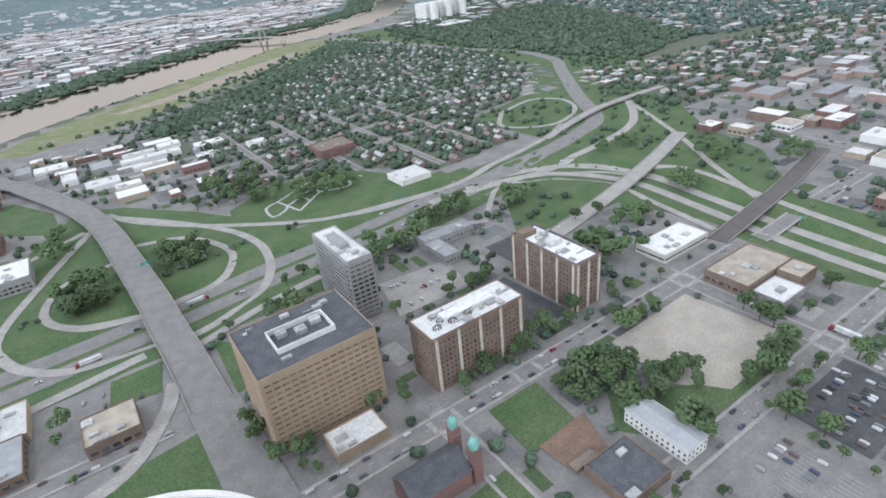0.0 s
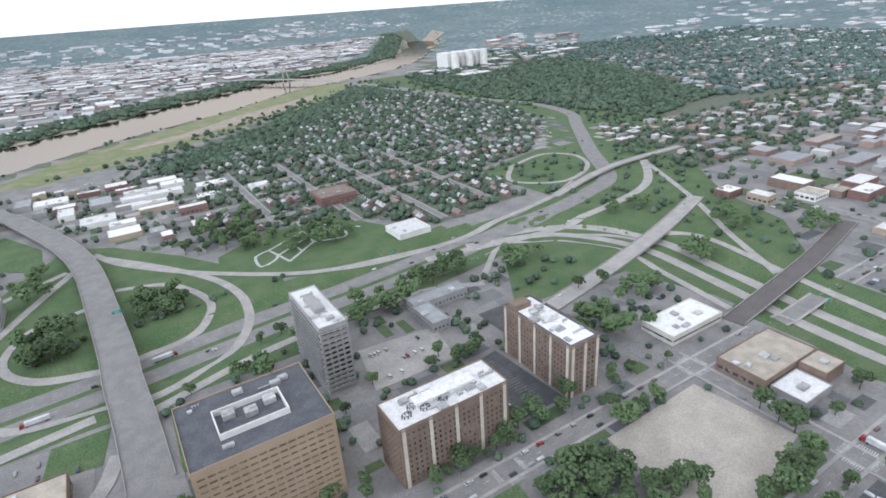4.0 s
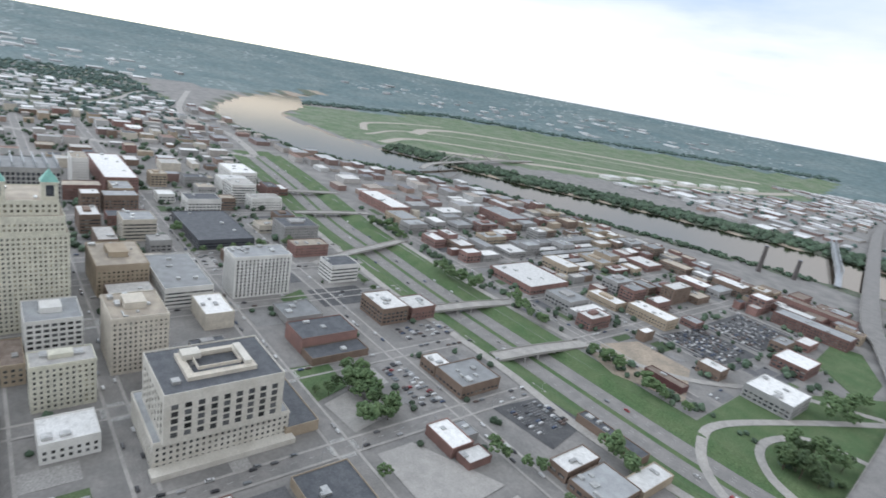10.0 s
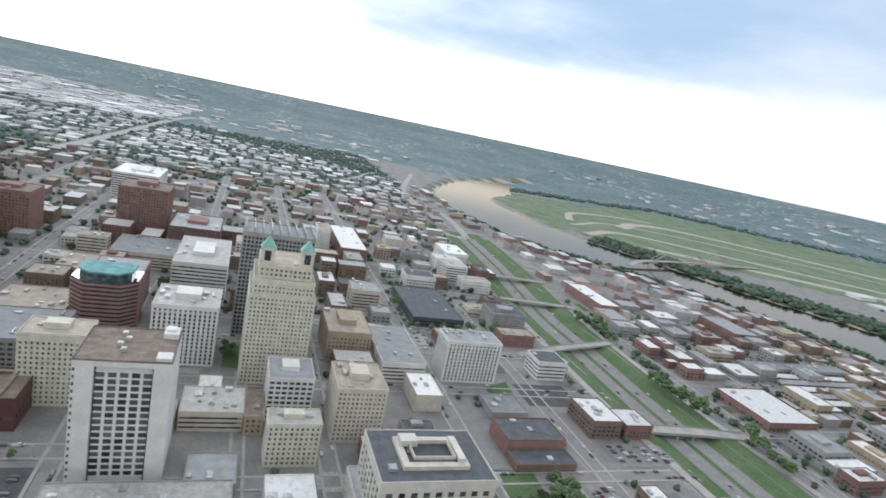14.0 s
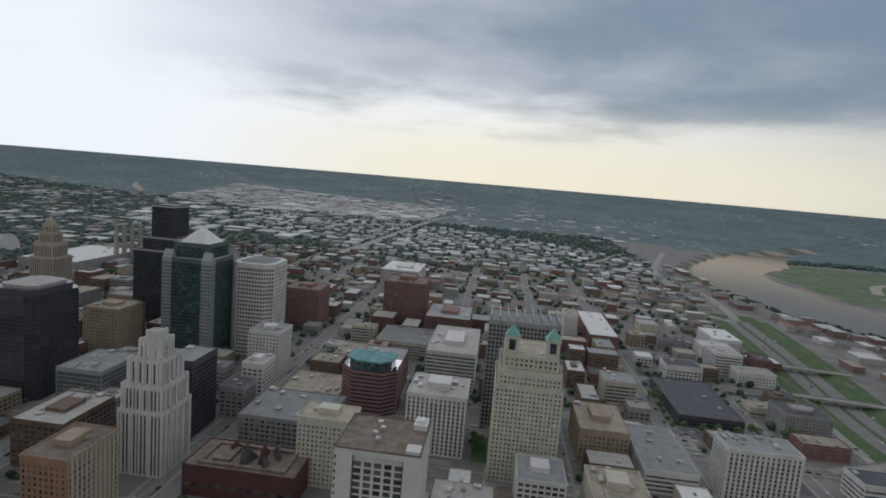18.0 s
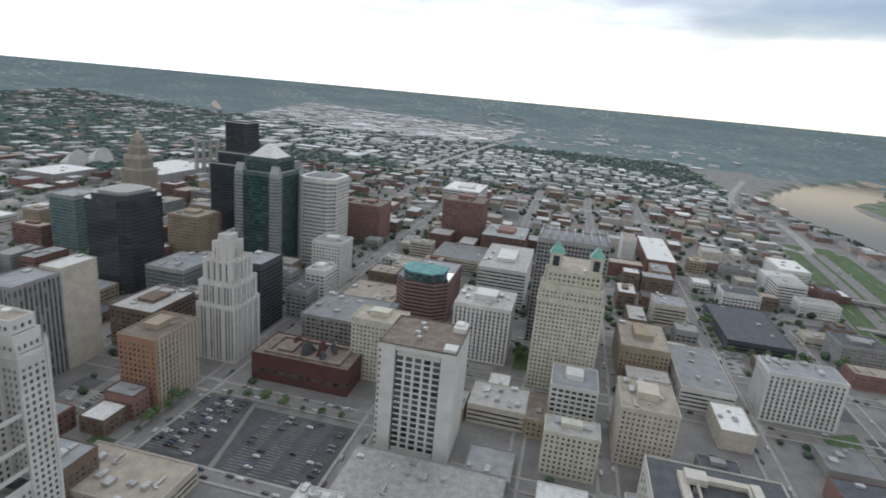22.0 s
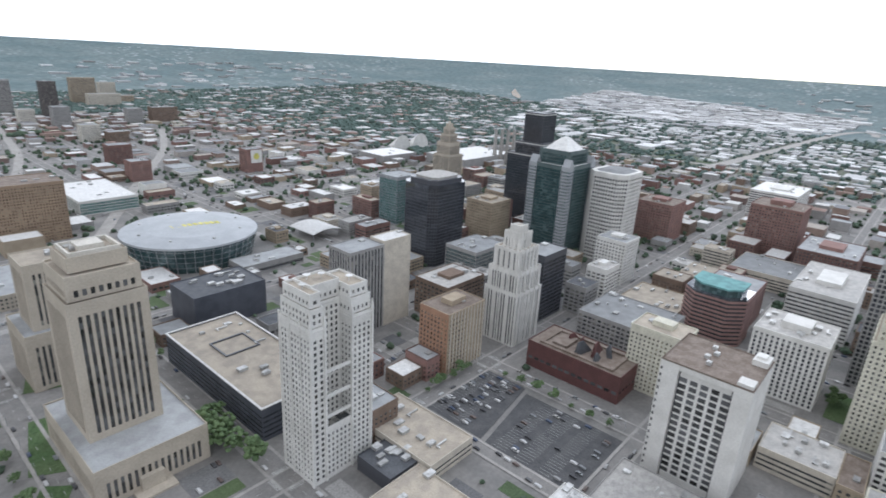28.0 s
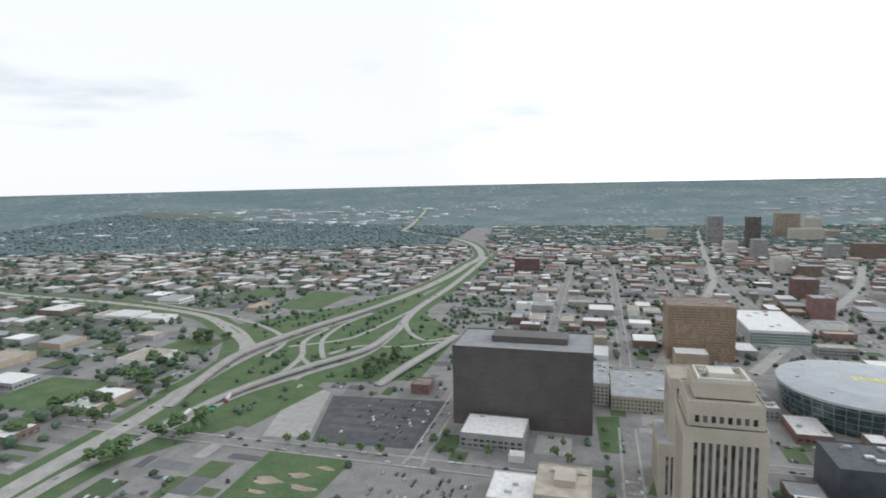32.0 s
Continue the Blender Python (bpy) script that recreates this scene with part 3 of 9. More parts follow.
NAMES = ["city", "grass", "dry", "wood_floor", "sand", "far", "field"]
cx_, cy_ = (gx[:-1, :-1] + gx[1:, 1:]) / 2, (gy[:-1, :-1] + gy[1:, 1:]) / 2
zone = np.zeros(cx_.shape, int)
rr = np.hypot(cx_ + 40, cy_)
for nm, poly in GROUND_ZONES:
    zone[inside(cx_, cy_, poly)] = NAMES.index(nm)
zone[(np.minimum(line_distance(cx_, cy_, TRENCH), line_distance(cx_, cy_, TRENCH_E)) < 40)] = 1
side = line_distance(cx_, cy_, BANK_N)
zone[(side < 130) & ~inside(cx_, cy_, RIVER) & (cx_ > -1250)] = 3
zone[(line_distance(cx_, cy_, BANK_S) < 35) & ~inside(cx_, cy_, RIVER)] = 3
zone[inside(cx_, cy_, RIVER)] = 4
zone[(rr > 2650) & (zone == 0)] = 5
nx, ny = len(GX), len(GY)
ids = np.arange(nx * ny).reshape(nx, ny)
quads = np.stack([ids[:-1, :-1], ids[1:, :-1], ids[1:, 1:], ids[:-1, 1:]], -1).reshape(-1, 4)
keep = (np.hypot(gx[:-1, :-1] + 40, gy[:-1, :-1]) < 4849.9) | (np.hypot(gx[1:, 1:] + 40, gy[1:, 1:]) < 4849.9) | (np.hypot(gx[1:, :-1] + 40, gy[1:, :-1]) < 4849.9) | (np.hypot(gx[:-1, 1:] + 40, gy[:-1, 1:]) < 4849.9)
keep = keep.ravel()
ground_me = bpy.data.meshes.new("ground")
ground_me.from_pydata(np.stack([gx, gy, GZ], -1).reshape(-1, 3).tolist(), [], quads[keep].tolist())
for nm in NAMES:
    ground_me.materials.append(M[nm])
ground_me.polygons.foreach_set("material_index", zone.ravel()[keep])
ground_me.polygons.foreach_set("use_smooth", np.ones(int(keep.sum()), bool))
tagged(new("ground", ground_me), "wide city ground of lots, grass and woodland rising to low hills", "ground", kind="structure")

water_geo = Geo()
bs, bn = spline([(*p, 0) for p in BANK_S], 60), spline([(*p, 0) for p in BANK_N], 60)
k = 120
bs = [bs[int(i * (len(bs) - 1) / k)] for i in range(k + 1)]
bn = [bn[int(i * (len(bn) - 1) / k)] for i in range(k + 1)]
for i in range(k):
    water_geo.face([(bs[i].x, bs[i].y, -2.2), (bs[i + 1].x, bs[i + 1].y, -2.2), (bn[i + 1].x, bn[i + 1].y, -2.2), (bn[i].x, bn[i].y, -2.2)][::-1])
wn_ = M["water"].node_tree
gloss = nd(wn_, "ShaderNodeBsdfGlossy", Roughness=0.1)
gloss.inputs["Color"].default_value = (0.46, 0.41, 0.355, 1)
ripple, swell = nd(wn_, "ShaderNodeTexNoise", Scale=0.12, Detail=3.0), nd(wn_, "ShaderNodeBump", Strength=0.035, Distance=1.0)
wn_.links.new(wn_.nodes.new("ShaderNodeNewGeometry").outputs["Position"], ripple.inputs["Vector"])
wn_.links.new(ripple.outputs[0], swell.inputs["Height"])
wn_.links.new(swell.outputs[0], gloss.inputs["Normal"])
sheen, mixw = nd(wn_, "ShaderNodeFresnel", IOR=1.33), wn_.nodes.new("ShaderNodeMixShader")
wn_.nodes["Principled BSDF"].inputs["Specular IOR Level"].default_value = 0.0
wn_.links.new(sheen.outputs[0], mixw.inputs[0])
wn_.links.new(wn_.nodes["Principled BSDF"].outputs[0], mixw.inputs[1])
wn_.links.new(gloss.outputs[0], mixw.inputs[2])
wn_.links.new(mixw.outputs[0], wn_.nodes["Material Output"].inputs["Surface"])
tagged(new("river", water_geo.mesh("river", M["water"])), "broad brown river with a calm shining surface", "river", kind="structure")


# ---------------------------------------------------------------- roads
LINES, TAKEN = [], []


def road(name, label, pts, width, material="asphalt", lift=0.2, kerb=0.0, step=8.0, across=None):
    """A road that lies on the land, with pavements of the given width beside it."""
    line = spline([(*p, 0) for p in pts], step)
    lift += 0.006 * (len(LINES) % 14)
    LINES.append(([(p.x, p.y) for p in line], width / 2 + kerb))
    g = Geo()
    rows = []
    for i, p in enumerate(line):
        d = (line[min(i + 1, len(line) - 1)] - line[max(i - 1, 0)]).normalized()
        n = Vector((-d.y, d.x, 0))
        off = [-width / 2, 0, width / 2] if not kerb else [-width / 2 - kerb, -width / 2 - 0.001, -width / 2, 0, width / 2, width / 2 + 0.001, width / 2 + kerb]
        off = across or off
        row = []
        for k_, o in enumerate(off):
            q = p + n * o
            raised = 0.15 if kerb and k_ in (0, 1, 5, 6) else 0.0
            row.append((q.x, q.y, gz(q.x, q.y) + lift + raised))
        rows.append(row)
    for a, b in zip(rows, rows[1:]):
        for k_ in range(len(a) - 1):
            g.face([a[k_], b[k_], b[k_ + 1], a[k_ + 1]][::-1], 1 if kerb and k_ in (0, 1, 4, 5) else 0)
    return tagged(new(name, g.mesh(name, M[material], M["pavement"])), label, "road", kind="structure")


def viaduct(name, label, pts, width, piers=(), material="concrete", thick=1.4, rail=0.9):
    """A raised road: deck with real thickness, a parapet on either side and pairs of columns."""
    line = spline(pts, 8.0)
    LINES.append(([(p.x, p.y) for p in line], width / 2 + 2))
    top = root(name, line[0].x, line[0].y, 0, label, "bridge", kind="structure")
    o = Vector((line[0].x, line[0].y, 0))
    deck, left, right = Geo(), Geo(), Geo()
    prev = None
    for i, p in enumerate(line):
        d = (line[min(i + 1, len(line) - 1)] - line[max(i - 1, 0)])
        n = Vector((-d.y, d.x, 0)).normalized()
        a, b, q = p - n * width / 2 - o, p + n * width / 2 - o, Vector((0, 0, 1))
        cur = (a, b, n)
        if prev:
            pa, pb, pn = prev
            deck.face([pa, a, b, pb]).face([pa - q * thick, pb - q * thick, b - q * thick, a - q * thick])
            deck.face([pa - q * thick, a - q * thick, a, pa]).face([pb, b, b - q * thick, pb - q * thick])
            for g, s, s1, e, e1 in ((right, pa, pa + pn * 0.4, a, a + n * 0.4), (left, pb - pn * 0.4, pb, b - n * 0.4, b)):
                g.face([s + q * rail, e + q * rail, e1 + q * rail, s1 + q * rail][::-1])
                g.face([s, e, e + q * rail, s + q * rail]).face([s1 + q * rail, e1 + q * rail, e1, s1])
        prev = cur
    part("deck", deck, M[material], top)
    part("parapet", left, M["pavement"], top)
    part("parapet", right, M["pavement"], top)
    for x, y, z in piers:
        for s in (-0.3, 0.3):
            g = Geo().cyl(0, 0, 0.8, gz(x, y) - 0.5, z - thick, 10)
            part("column", g, M["pavement"], top, at=(x + s * width - o.x, y - o.y, 0))
    return top


def patch(name, label, category, poly, material, lift=0.12, drape=False):
    """A flat piece of ground such as a lawn or a parking lot."""
    TAKEN.append(poly)
    lift += 0.007 * (len(TAKEN) % 9)
    bm = bmesh.new()
    bm.faces.new([bm.verts.new((x, y, 0)) for x, y in poly])
    bmesh.ops.triangulate(bm, faces=bm.faces[:])
    if drape:
        xs, ys = [p[0] for p in poly], [p[1] for p in poly]
        for k_, (lo, hi) in enumerate(((min(xs), max(xs)), (min(ys), max(ys)))):
            for c in range(int(lo // 10 + 1) * 10, int(hi) + 1, 10):
                bmesh.ops.bisect_plane(bm, geom=bm.verts[:] + bm.edges[:] + bm.faces[:], plane_co=(c, c, 0), plane_no=(1 - k_, k_, 0))
    for v in bm.verts:
        v.co.z = gz(v.co.x, v.co.y) + lift
    for f in bm.faces:
        if f.normal.z < 0:
            f.normal_flip()
    me = bpy.data.meshes.new(name)
    bm.to_mesh(me)
    bm.free()
    me.materials.append(M[material])
    return tagged(new(name, me), label, category, kind="structure")


CITY_ST = "grey asphalt city street with pale pavements"
# streets that run east and west
EW = ((162, -1450, -60, 11), (160, -40, 560, 11), (55, -1450, -262, 10), (62, 70, 560, 11), (-2, -480, -270, 6), (-226, -1480, 60, 12), (-60, -1480, -750, 9), (-340, -1480, -900, 9), (-460, -1480, -900, 9), (-580, -1480, -900, 9), (-100, -700, -285, 9), (-340, -900, -205, 10), (-418, -60, 420, 13), (-470, -700, -120, 10), (-690, -900, 60, 10), (-820, -1000, 120, 10), (-945, -1000, 120, 10), (-1080, -1100, 140, 10), (-1220, -1100, 150, 10), (-1380, -1100, 150, 10), (-40, 330, 900, 10), (-160, 300, 900, 10), (258, -700, -60, 10), (470, -700, -180, 9), (560, -700, -190, 9), (660, -720, -200, 9), (760, -720, -190, 9), (640, 60, 420, 7), (720, 40, 440, 7), (800, -60, 460, 7))
for y, x0, x1, w in EW:
    road("street", CITY_ST, [(x0, y), ((x0 + x1) / 2, y), (x1, y)], w, lift=0.16, kerb=2.0, step=40)
# streets that run north and south
NS = ((65, 30, 156, 10), (277, -200, 175, 11), (-252, -90, 345, 11), (-340, -40, 345, 10), (-372, -470, -94, 12), (-287, -226, -100, 8), (-463, -700, 345, 11), (-545, -700, 345, 11), (-600, -690, 345, 10), (-740, -690, 345, 11), (-850, -690, 345, 10), (-970, -690, 300, 9), (-1080, -690, 300, 9), (-1200, -690, 260, 10), (-1330, -690, 230, 9), (-190, -470, -200, 12), (-103, -520, -200, 12), (-150, -640, -520, 12), (66, -700, -420, 11), (-220, -1500, -690, 10), (-330, -1500, -690, 11), (-430, -1500, -690, 10), (-540, -1500, -690, 10), (-650, -1500, -690, 10), (-760, -1500, -690, 10), (-110, -1500, -690, 10), (-10, -1500, -690, 10), (500, -330, 60, 10), (620, -330, 250, 10), (760, -330, 320, 10), (-297, 450, 800, 9), (-398, 450, 800, 10), (-500, 450, 830, 10), (-610, 450, 860, 9), (140, 610, 900, 7), (220, 560, 900, 7), (300, 500, 900, 7), (380, 520, 880, 7))
for x, y0, y1, w in NS:
    road("street", CITY_ST, [(x, y0), (x, (y0 + y1) / 2), (x, y1)], w, lift=0.20, kerb=2.0, step=40)
for pts in ([(-146, -690), (-200, -900), (-312, -1290), (-378, -1794), (-470, -2500)], [(-250, -700), (-390, -952), (-560, -1250), (-690, -1560)]):
    road("avenue", "wide grey avenue running south between low buildings", pts, 15, "concrete", 0.26)

for nm_, poly_, mt_ in (("slip road loops", INTERCHANGE, "grass"), ("the park", PARK, "grass"), ("the motorway junction", NORTH_EAST, "grass"), ("the tangled junction", SOUTH_EAST, "grass"), ("the levee", LEVEE, "dry")):
    patch("verge", f"broad green grass of {nm_}", "grass", poly_, mt_, 0.09, nm_ != "the levee")
SLOPE = [-53 + 5.3 * k for k in range(21)]
for line_, part_ in ((TRENCH, SLOPE), (TRENCH_E, [0.6 * o for o in SLOPE])):
    road("verge", "green grass bank of the sunken motorway", line_, 106, "grass", 0.13, across=part_)
HW = "sunken concrete motorway with light traffic"
for off in (-12, 12):
    road("motorway", HW, [(x, y + off) for x, y in TRENCH], 18, "asphalt", 0.25)
    road("motorway", HW, [(x + off, y + off * 0.3) for x, y in TRENCH_E], 11, "concrete", 0.25)
road("motorway", "wide concrete motorway curving north past a neighbourhood", [(291, 430), (400, 436), (480, 455), (547, 485), (625, 593), (740, 740), (811, 836), (835, 974), (800, 1127), (741, 1434), (700, 1786), (590, 1930)], 24, "asphalt", 0.32)
road("motorway", "concrete motorway branch", [(230, 424), (378, 400), (480, 408), (545, 425), (590, 455), (640, 505)], 11, "concrete", 0.36)
RAMP = "pale concrete slip road curving through grass"
for pts, w in (([(-60, 640), (-113, 535), (-148, 452), (-143, 410), (-108, 372), (-40, 352)], 8), ([(-58, 520), (-100, 508), (-118, 462), (-100, 424), (-52, 410)], 7), ([(-36, 545), (8, 524), (33, 464), (16, 424), (-30, 412)], 7), ([(-40, 640), (11, 568), (50, 496), (58, 431), (34, 380), (-10, 350), (-40, 345)], 8), ([(-50, 660), (-23, 605), (43, 527), (131, 459), (218, 446), (306, 448), (430, 470), (500, 500)], 8), ([(-75, 625), (-150, 570), (-200, 500), (-260, 462), (-300, 450)], 8), ([(485, 612), (561, 630), (590, 590), (560, 535), (490, 508), (441, 555), (485, 612)], 7), ([(240, 345), (320, 405), (400, 360), (430, 300)], 6), ([(640, 505), (551, 360), (486, 269), (442, 199)], 7), ([(306, 420), (380, 330), (372, 260), (360, 188)], 7), ([(447, 316), (463, 277), (445, 184), (430, 90)], 8), ([(-60, 345), (-180, 330), (-300, 335), (-460, 330), (-700, 345)], 9), ([(-30, 330), (60, 355), (180, 362), (240, 340)], 8), ([(-300, 448), (-400, 440), (-560, 440), (-700, 450)], 8)):
    road("slip_road", RAMP, pts, w, "concrete", 0.42)
for pts in ([(108, 542), (117, 500)], [(117, 500), (154, 533)], [(154, 533), (154, 570)], [(154, 570), (108, 542)], [(112, 522), (154, 551)], [(131, 556), (136, 517)], [(154, 533), (186, 524), (191, 545), (164, 569)], [(108, 542), (92, 534), (90, 506), (105, 512), (112, 522)], [(154, 570), (180, 575), (212, 540)]):
    road("path", "pale paved path winding through the park", pts, 3.0, "paint", 0.5, step=6)
# the interchange in the south-east
EAST_WAY = [(345, -200), (352, -312), (358, -431), (367, -515), (374, -635), (359, -741), (327, -854), (296, -1039), (270, -1233), (262, -1450), (268, -1697), (420, -2080), (769, -2448), (840, -2700), (1000, -3500)]
WEST_WAY = [(322, -200), (330, -330), (318, -400), (310, -450), (298, -520), (256, -602), (221, -677), (219, -789), (234, -943), (228, -1162), (232, -1450), (240, -1640)]
LEFT_WAY = [(1500, -1040), (1206, -936), (852, -892), (612, -838), (487, -756), (402, -678), (376, -600), (370, -500)]
for line_ in (EAST_WAY, WEST_WAY, LEFT_WAY):
    road("verge", "green grass strip beside the motorway", line_, 46, "grass", 0.1535, step=20)
for pts, w in ((EAST_WAY, 20), (WEST_WAY, 14), (LEFT_WAY, 15), ([(801, -915), (595, -853), (461, -795), (365, -721), (345, -640)], 8), ([(301, -534), (290, -578), (299, -651), (331, -719), (330, -790)], 8), ([(299, -651), (264, -611), (262, -570)], 7), ([(266, -650), (291, -693), (311, -742), (316, -821), (300, -900)], 7), ([(268, -669), (241, -712), (182, -720), (136, -754)], 7), ([(236, -886), (200, -800), (160, -757), (126, -781)], 7), ([(567, -823), (470, -760), (414, -707), (375, -668)], 8), ([(340, -690), (280, -735), (262, -780), (246, -880), (232, -980)], 7)):
    road("motorway", "pale concrete motorway of a tangled junction", pts, w, "concrete", 0.34 + 0.05 * (w % 5))
for pts, w in (([(350, -470, 1.0), (366, -545, 5.0), (378, -640, 6.5), (352, -770, 6.5), (318, -890, 5.0), (292, -1030, 1.0)], 11), ([(159, -573, 1.5), (147, -623, 5.0), (131, -705, 5.0), (122, -790, 1.0)], 11), ([(324, -424, 1.0), (302, -520, 4.5), (262, -606, 6.0), (222, -690, 5.0), (222, -800, 1.0)], 10)):
    viaduct("flyover", "raised concrete flyover of the tangled junction", pts, w, [(p[0], p[1], p[2]) for p in pts[1:-1]])
road("motorway", "far pale motorway looping over the railway flats", [(-1480, -420), (-1800, -400), (-2100, -385), (-2400, -372), (-2650, -360), (-2900, -335), (-3060, -285), (-3040, -235), (-2940, -215)], 30, "concrete", 1.2)
patch("river_reach", "far bright reach of a smaller river", "river", [(-2745, -1831), (-2835, -1935), (-2950, -2030), (-3112, -2115), (-3000, -2018), (-2900, -1932), (-2815, -1865)], "water", 2.5)
for pts in ([(-1500, -300), (-1250, 100), (-1150, 300), (-1162, 450)], [(-900, -1050), (-1300, -900), (-1500, -620), (-1600, -200), (-1700, 200), (-2100, 420)], [(-1162, 450), (-1400, 470), (-1700, 440), (-2300, 620)]):
    road("motorway", "far grey motorway on the edge of downtown", pts, 18, "concrete", 0.4)

# the long road north over the motorway and the river
viaduct("river_bridge", "long grey road bridge running north over the river", [(-36, 262, 0.6), (-38, 320, 3.5), (-41, 370, 6.2), (-42, 410, 6.3), (-48, 500, 6.0), (-55, 590, 6.0), (-67, 660, 6.0), (-88, 732, 6.2), (-130, 845, 6.4), (-174, 960, 6.8), (-300, 1480, 7.5), (-424, 2016, 5.0), (-480, 2300, 1.2)], 25,
        [(-41, 352, 5.0), (-42, 418, 6.0), (-76, 690, 6.0), (-108, 790, 6.2), (-150, 900, 6.5), (-186, 1010, 6.8), (-210, 1110, 6.8), (-240, 1230, 7), (-270, 1360, 7), (-300, 1480, 7)], "asphalt", 1.8)
road("junction", "broad worn concrete crossing at the foot of the bridge", [(-36, 275), (-34, 250), (-32, 165)], 30, "asphalt", 0.5)
road("junction", "pale slip road into the crossing", [(-50, 300), (-62, 270), (-95, 235), (-170, 230)], 9, "concrete", 0.46)
rb = viaduct("rail_bridge", "old steel bridge with trusses over the river", [(-262, 1120, 5), (-285, 1200, 7), (-330, 1340, 7), (-380, 1490, 7), (-426, 1634, 4)], 11, [(-280, 1190, 7), (-330, 1340, 7), (-380, 1490, 7)], "steel")
for k in range(4):
    ax_, ay_, bx_, by_ = -285 - 33 * k, 1200 + 100 * k, -318 - 33 * k, 1300 + 100 * k
    for o in (-5, 5):
        g, q = Geo(), [((ax_ + (bx_ - ax_) * i / 8) + o + 262, (ay_ + (by_ - ay_) * i / 8) - 1120, 7 + (0 if i in (0, 8) else 11)) for i in range(9)]
        for i in range(8):
            (x0, y0, z0), (x1, y1, z1) = q[i], q[i + 1]
            g.face([(x0, y0, z0 - 0.6), (x1, y1, z1 - 0.6), (x1, y1, z1 + 0.6), (x0, y0, z0 + 0.6)]).face([(x0, y0, z0 + 0.6), (x0 + 0.8, y0, z0 + 0.6), (x1 + 0.8, y1, z1 + 0.6), (x1, y1, z1 + 0.6)])
            g.box(x1 - 0.4, x1 + 0.4, y1 - 0.4, y1 + 0.4, 7, max(z1, 7.1))
        part("truss", g, M["steel"], rb)
ab = viaduct("arch_bridge", "pale road bridge with three tied arches over the river", [(-1085, 830, 3), (-1120, 890, 9), (-1160, 1020, 10), (-1200, 1160, 10), (-1240, 1300, 7), (-1290, 1450, 1)], 16, [(-1130, 925, 10), (-1166, 1040, 10), (-1200, 1160, 10), (-1235, 1280, 8)])
for k in range(3):
    for o in (-7.5, 7.5):
        g, q = Geo(), []
        for i in range(13):
            u = (k + i / 12) / 3
            q.append((-1130 - 105 * u + 1085 + o, 925 + 355 * u - 830, 10 + 20 * math.sin(math.pi * i / 12)))
        for (x0, y0, z0), (x1, y1, z1) in zip(q, q[1:]):
            for d0, d1, e0, e1 in ((-0.8, -0.9, -0.8, 0.9), (0.8, 0.9, 0.8, -0.9), (-0.8, 0.9, 0.8, 0.9), (0.8, -0.9, -0.8, -0.9)):
                g.face([(x0 + d0, y0, z0 + d1), (x0 + e0, y0, z0 + e1), (x1 + e0, y1, z1 + e1), (x1 + d0, y1, z1 + d1)])
            g.box(x1 - 0.15, x1 + 0.15, y1 - 0.15, y1 + 0.15, 9, z1)
        part("arch", g, M["pavement"], ab)
for x, y, h in ((-362, 1040, 46), (-316, 1075, 34)):
    st = root("chimney", x, y, 0, "tall dark power station chimney beside the river", "chimney")
    part("shaft", Geo().cyl(0, 0, 4.2, 0, h, 14, 3.2), M["brown_grey"], st)
    part("rim", Geo().cyl(0, 0, 3.5, h, h + 1.2, 14), M["dark"], st)
OVER = "pale concrete road bridge over the sunken motorway"
for x, y0, y1, w in ((-297, 342, 452, 15), (-398, 346, 456, 14), (-738, 350, 470, 12), (-860, 360, 480, 12)):
    viaduct("road_bridge", OVER, [(x - 7, y0, 0.6), (x - 2, (y0 + y1) / 2, 1.0), (x + 6, y1, 0.6)], w, [(x, y0 + 28, 1.0), (x, y0 + 46, 1.0), (x, y0 + 70, 1.0)])
viaduct("road_bridge", OVER, [(-548, 285, 0.6), (-572, 345, 1.0), (-588, 395, 1.0), (-606, 452, 0.6)], 12, [(-582, 372, 1.0), (-590, 400, 1.0)])
viaduct("road_bridge", OVER, [(240, 270, 0.5), (310, 285, 0.8), (373, 300, 1.2), (460, 325, 1.2), (559, 360, 0.6)], 17, [(380, 302, 1.2), (420, 314, 1.2), (455, 324, 1.2)])
viaduct("road_bridge", "brownish road bridge over the sunken motorway", [(345, 176, 0.5), (400, 183, 1.2), (484, 195, 1.2), (600, 218, 0.6)], 16, [(385, 181, 1.2), (420, 186, 1.2), (452, 191, 1.2)], "brown_grey")
viaduct("road_bridge", OVER, [(440, 470, 0.8), (520, 492, 4.0), (600, 508, 4.0), (735, 516, 0.8)], 12, [(530, 494, 4.0), (570, 502, 4)])
viaduct("road_bridge", "long concrete bridge carrying a motorway over the river", [(700, 1786, 2), (640, 1890, 10), (560, 2010, 12), (470, 2160, 10), (400, 2300, 3)], 18, [(625, 1910, 10), (560, 2010, 12), (500, 2110, 11)])
pyl = root("bridge_tower", 582, 1980, 0, "tall slender cable bridge tower beside the river", "bridge tower", kind="structure")
for s in (-1, 1):
    part("leg", Geo().prism([(s * 12 - 2, -2), (s * 12 + 2, -2), (s * 12 + 2, 2), (s * 12 - 2, 2)], -4, 62, top=[(s * 2 - 1.5, -1.5), (s * 2 + 1.5, -1.5), (s * 2 + 1.5, 1.5), (s * 2 - 1.5, 1.5)]), M["pavement"], pyl)

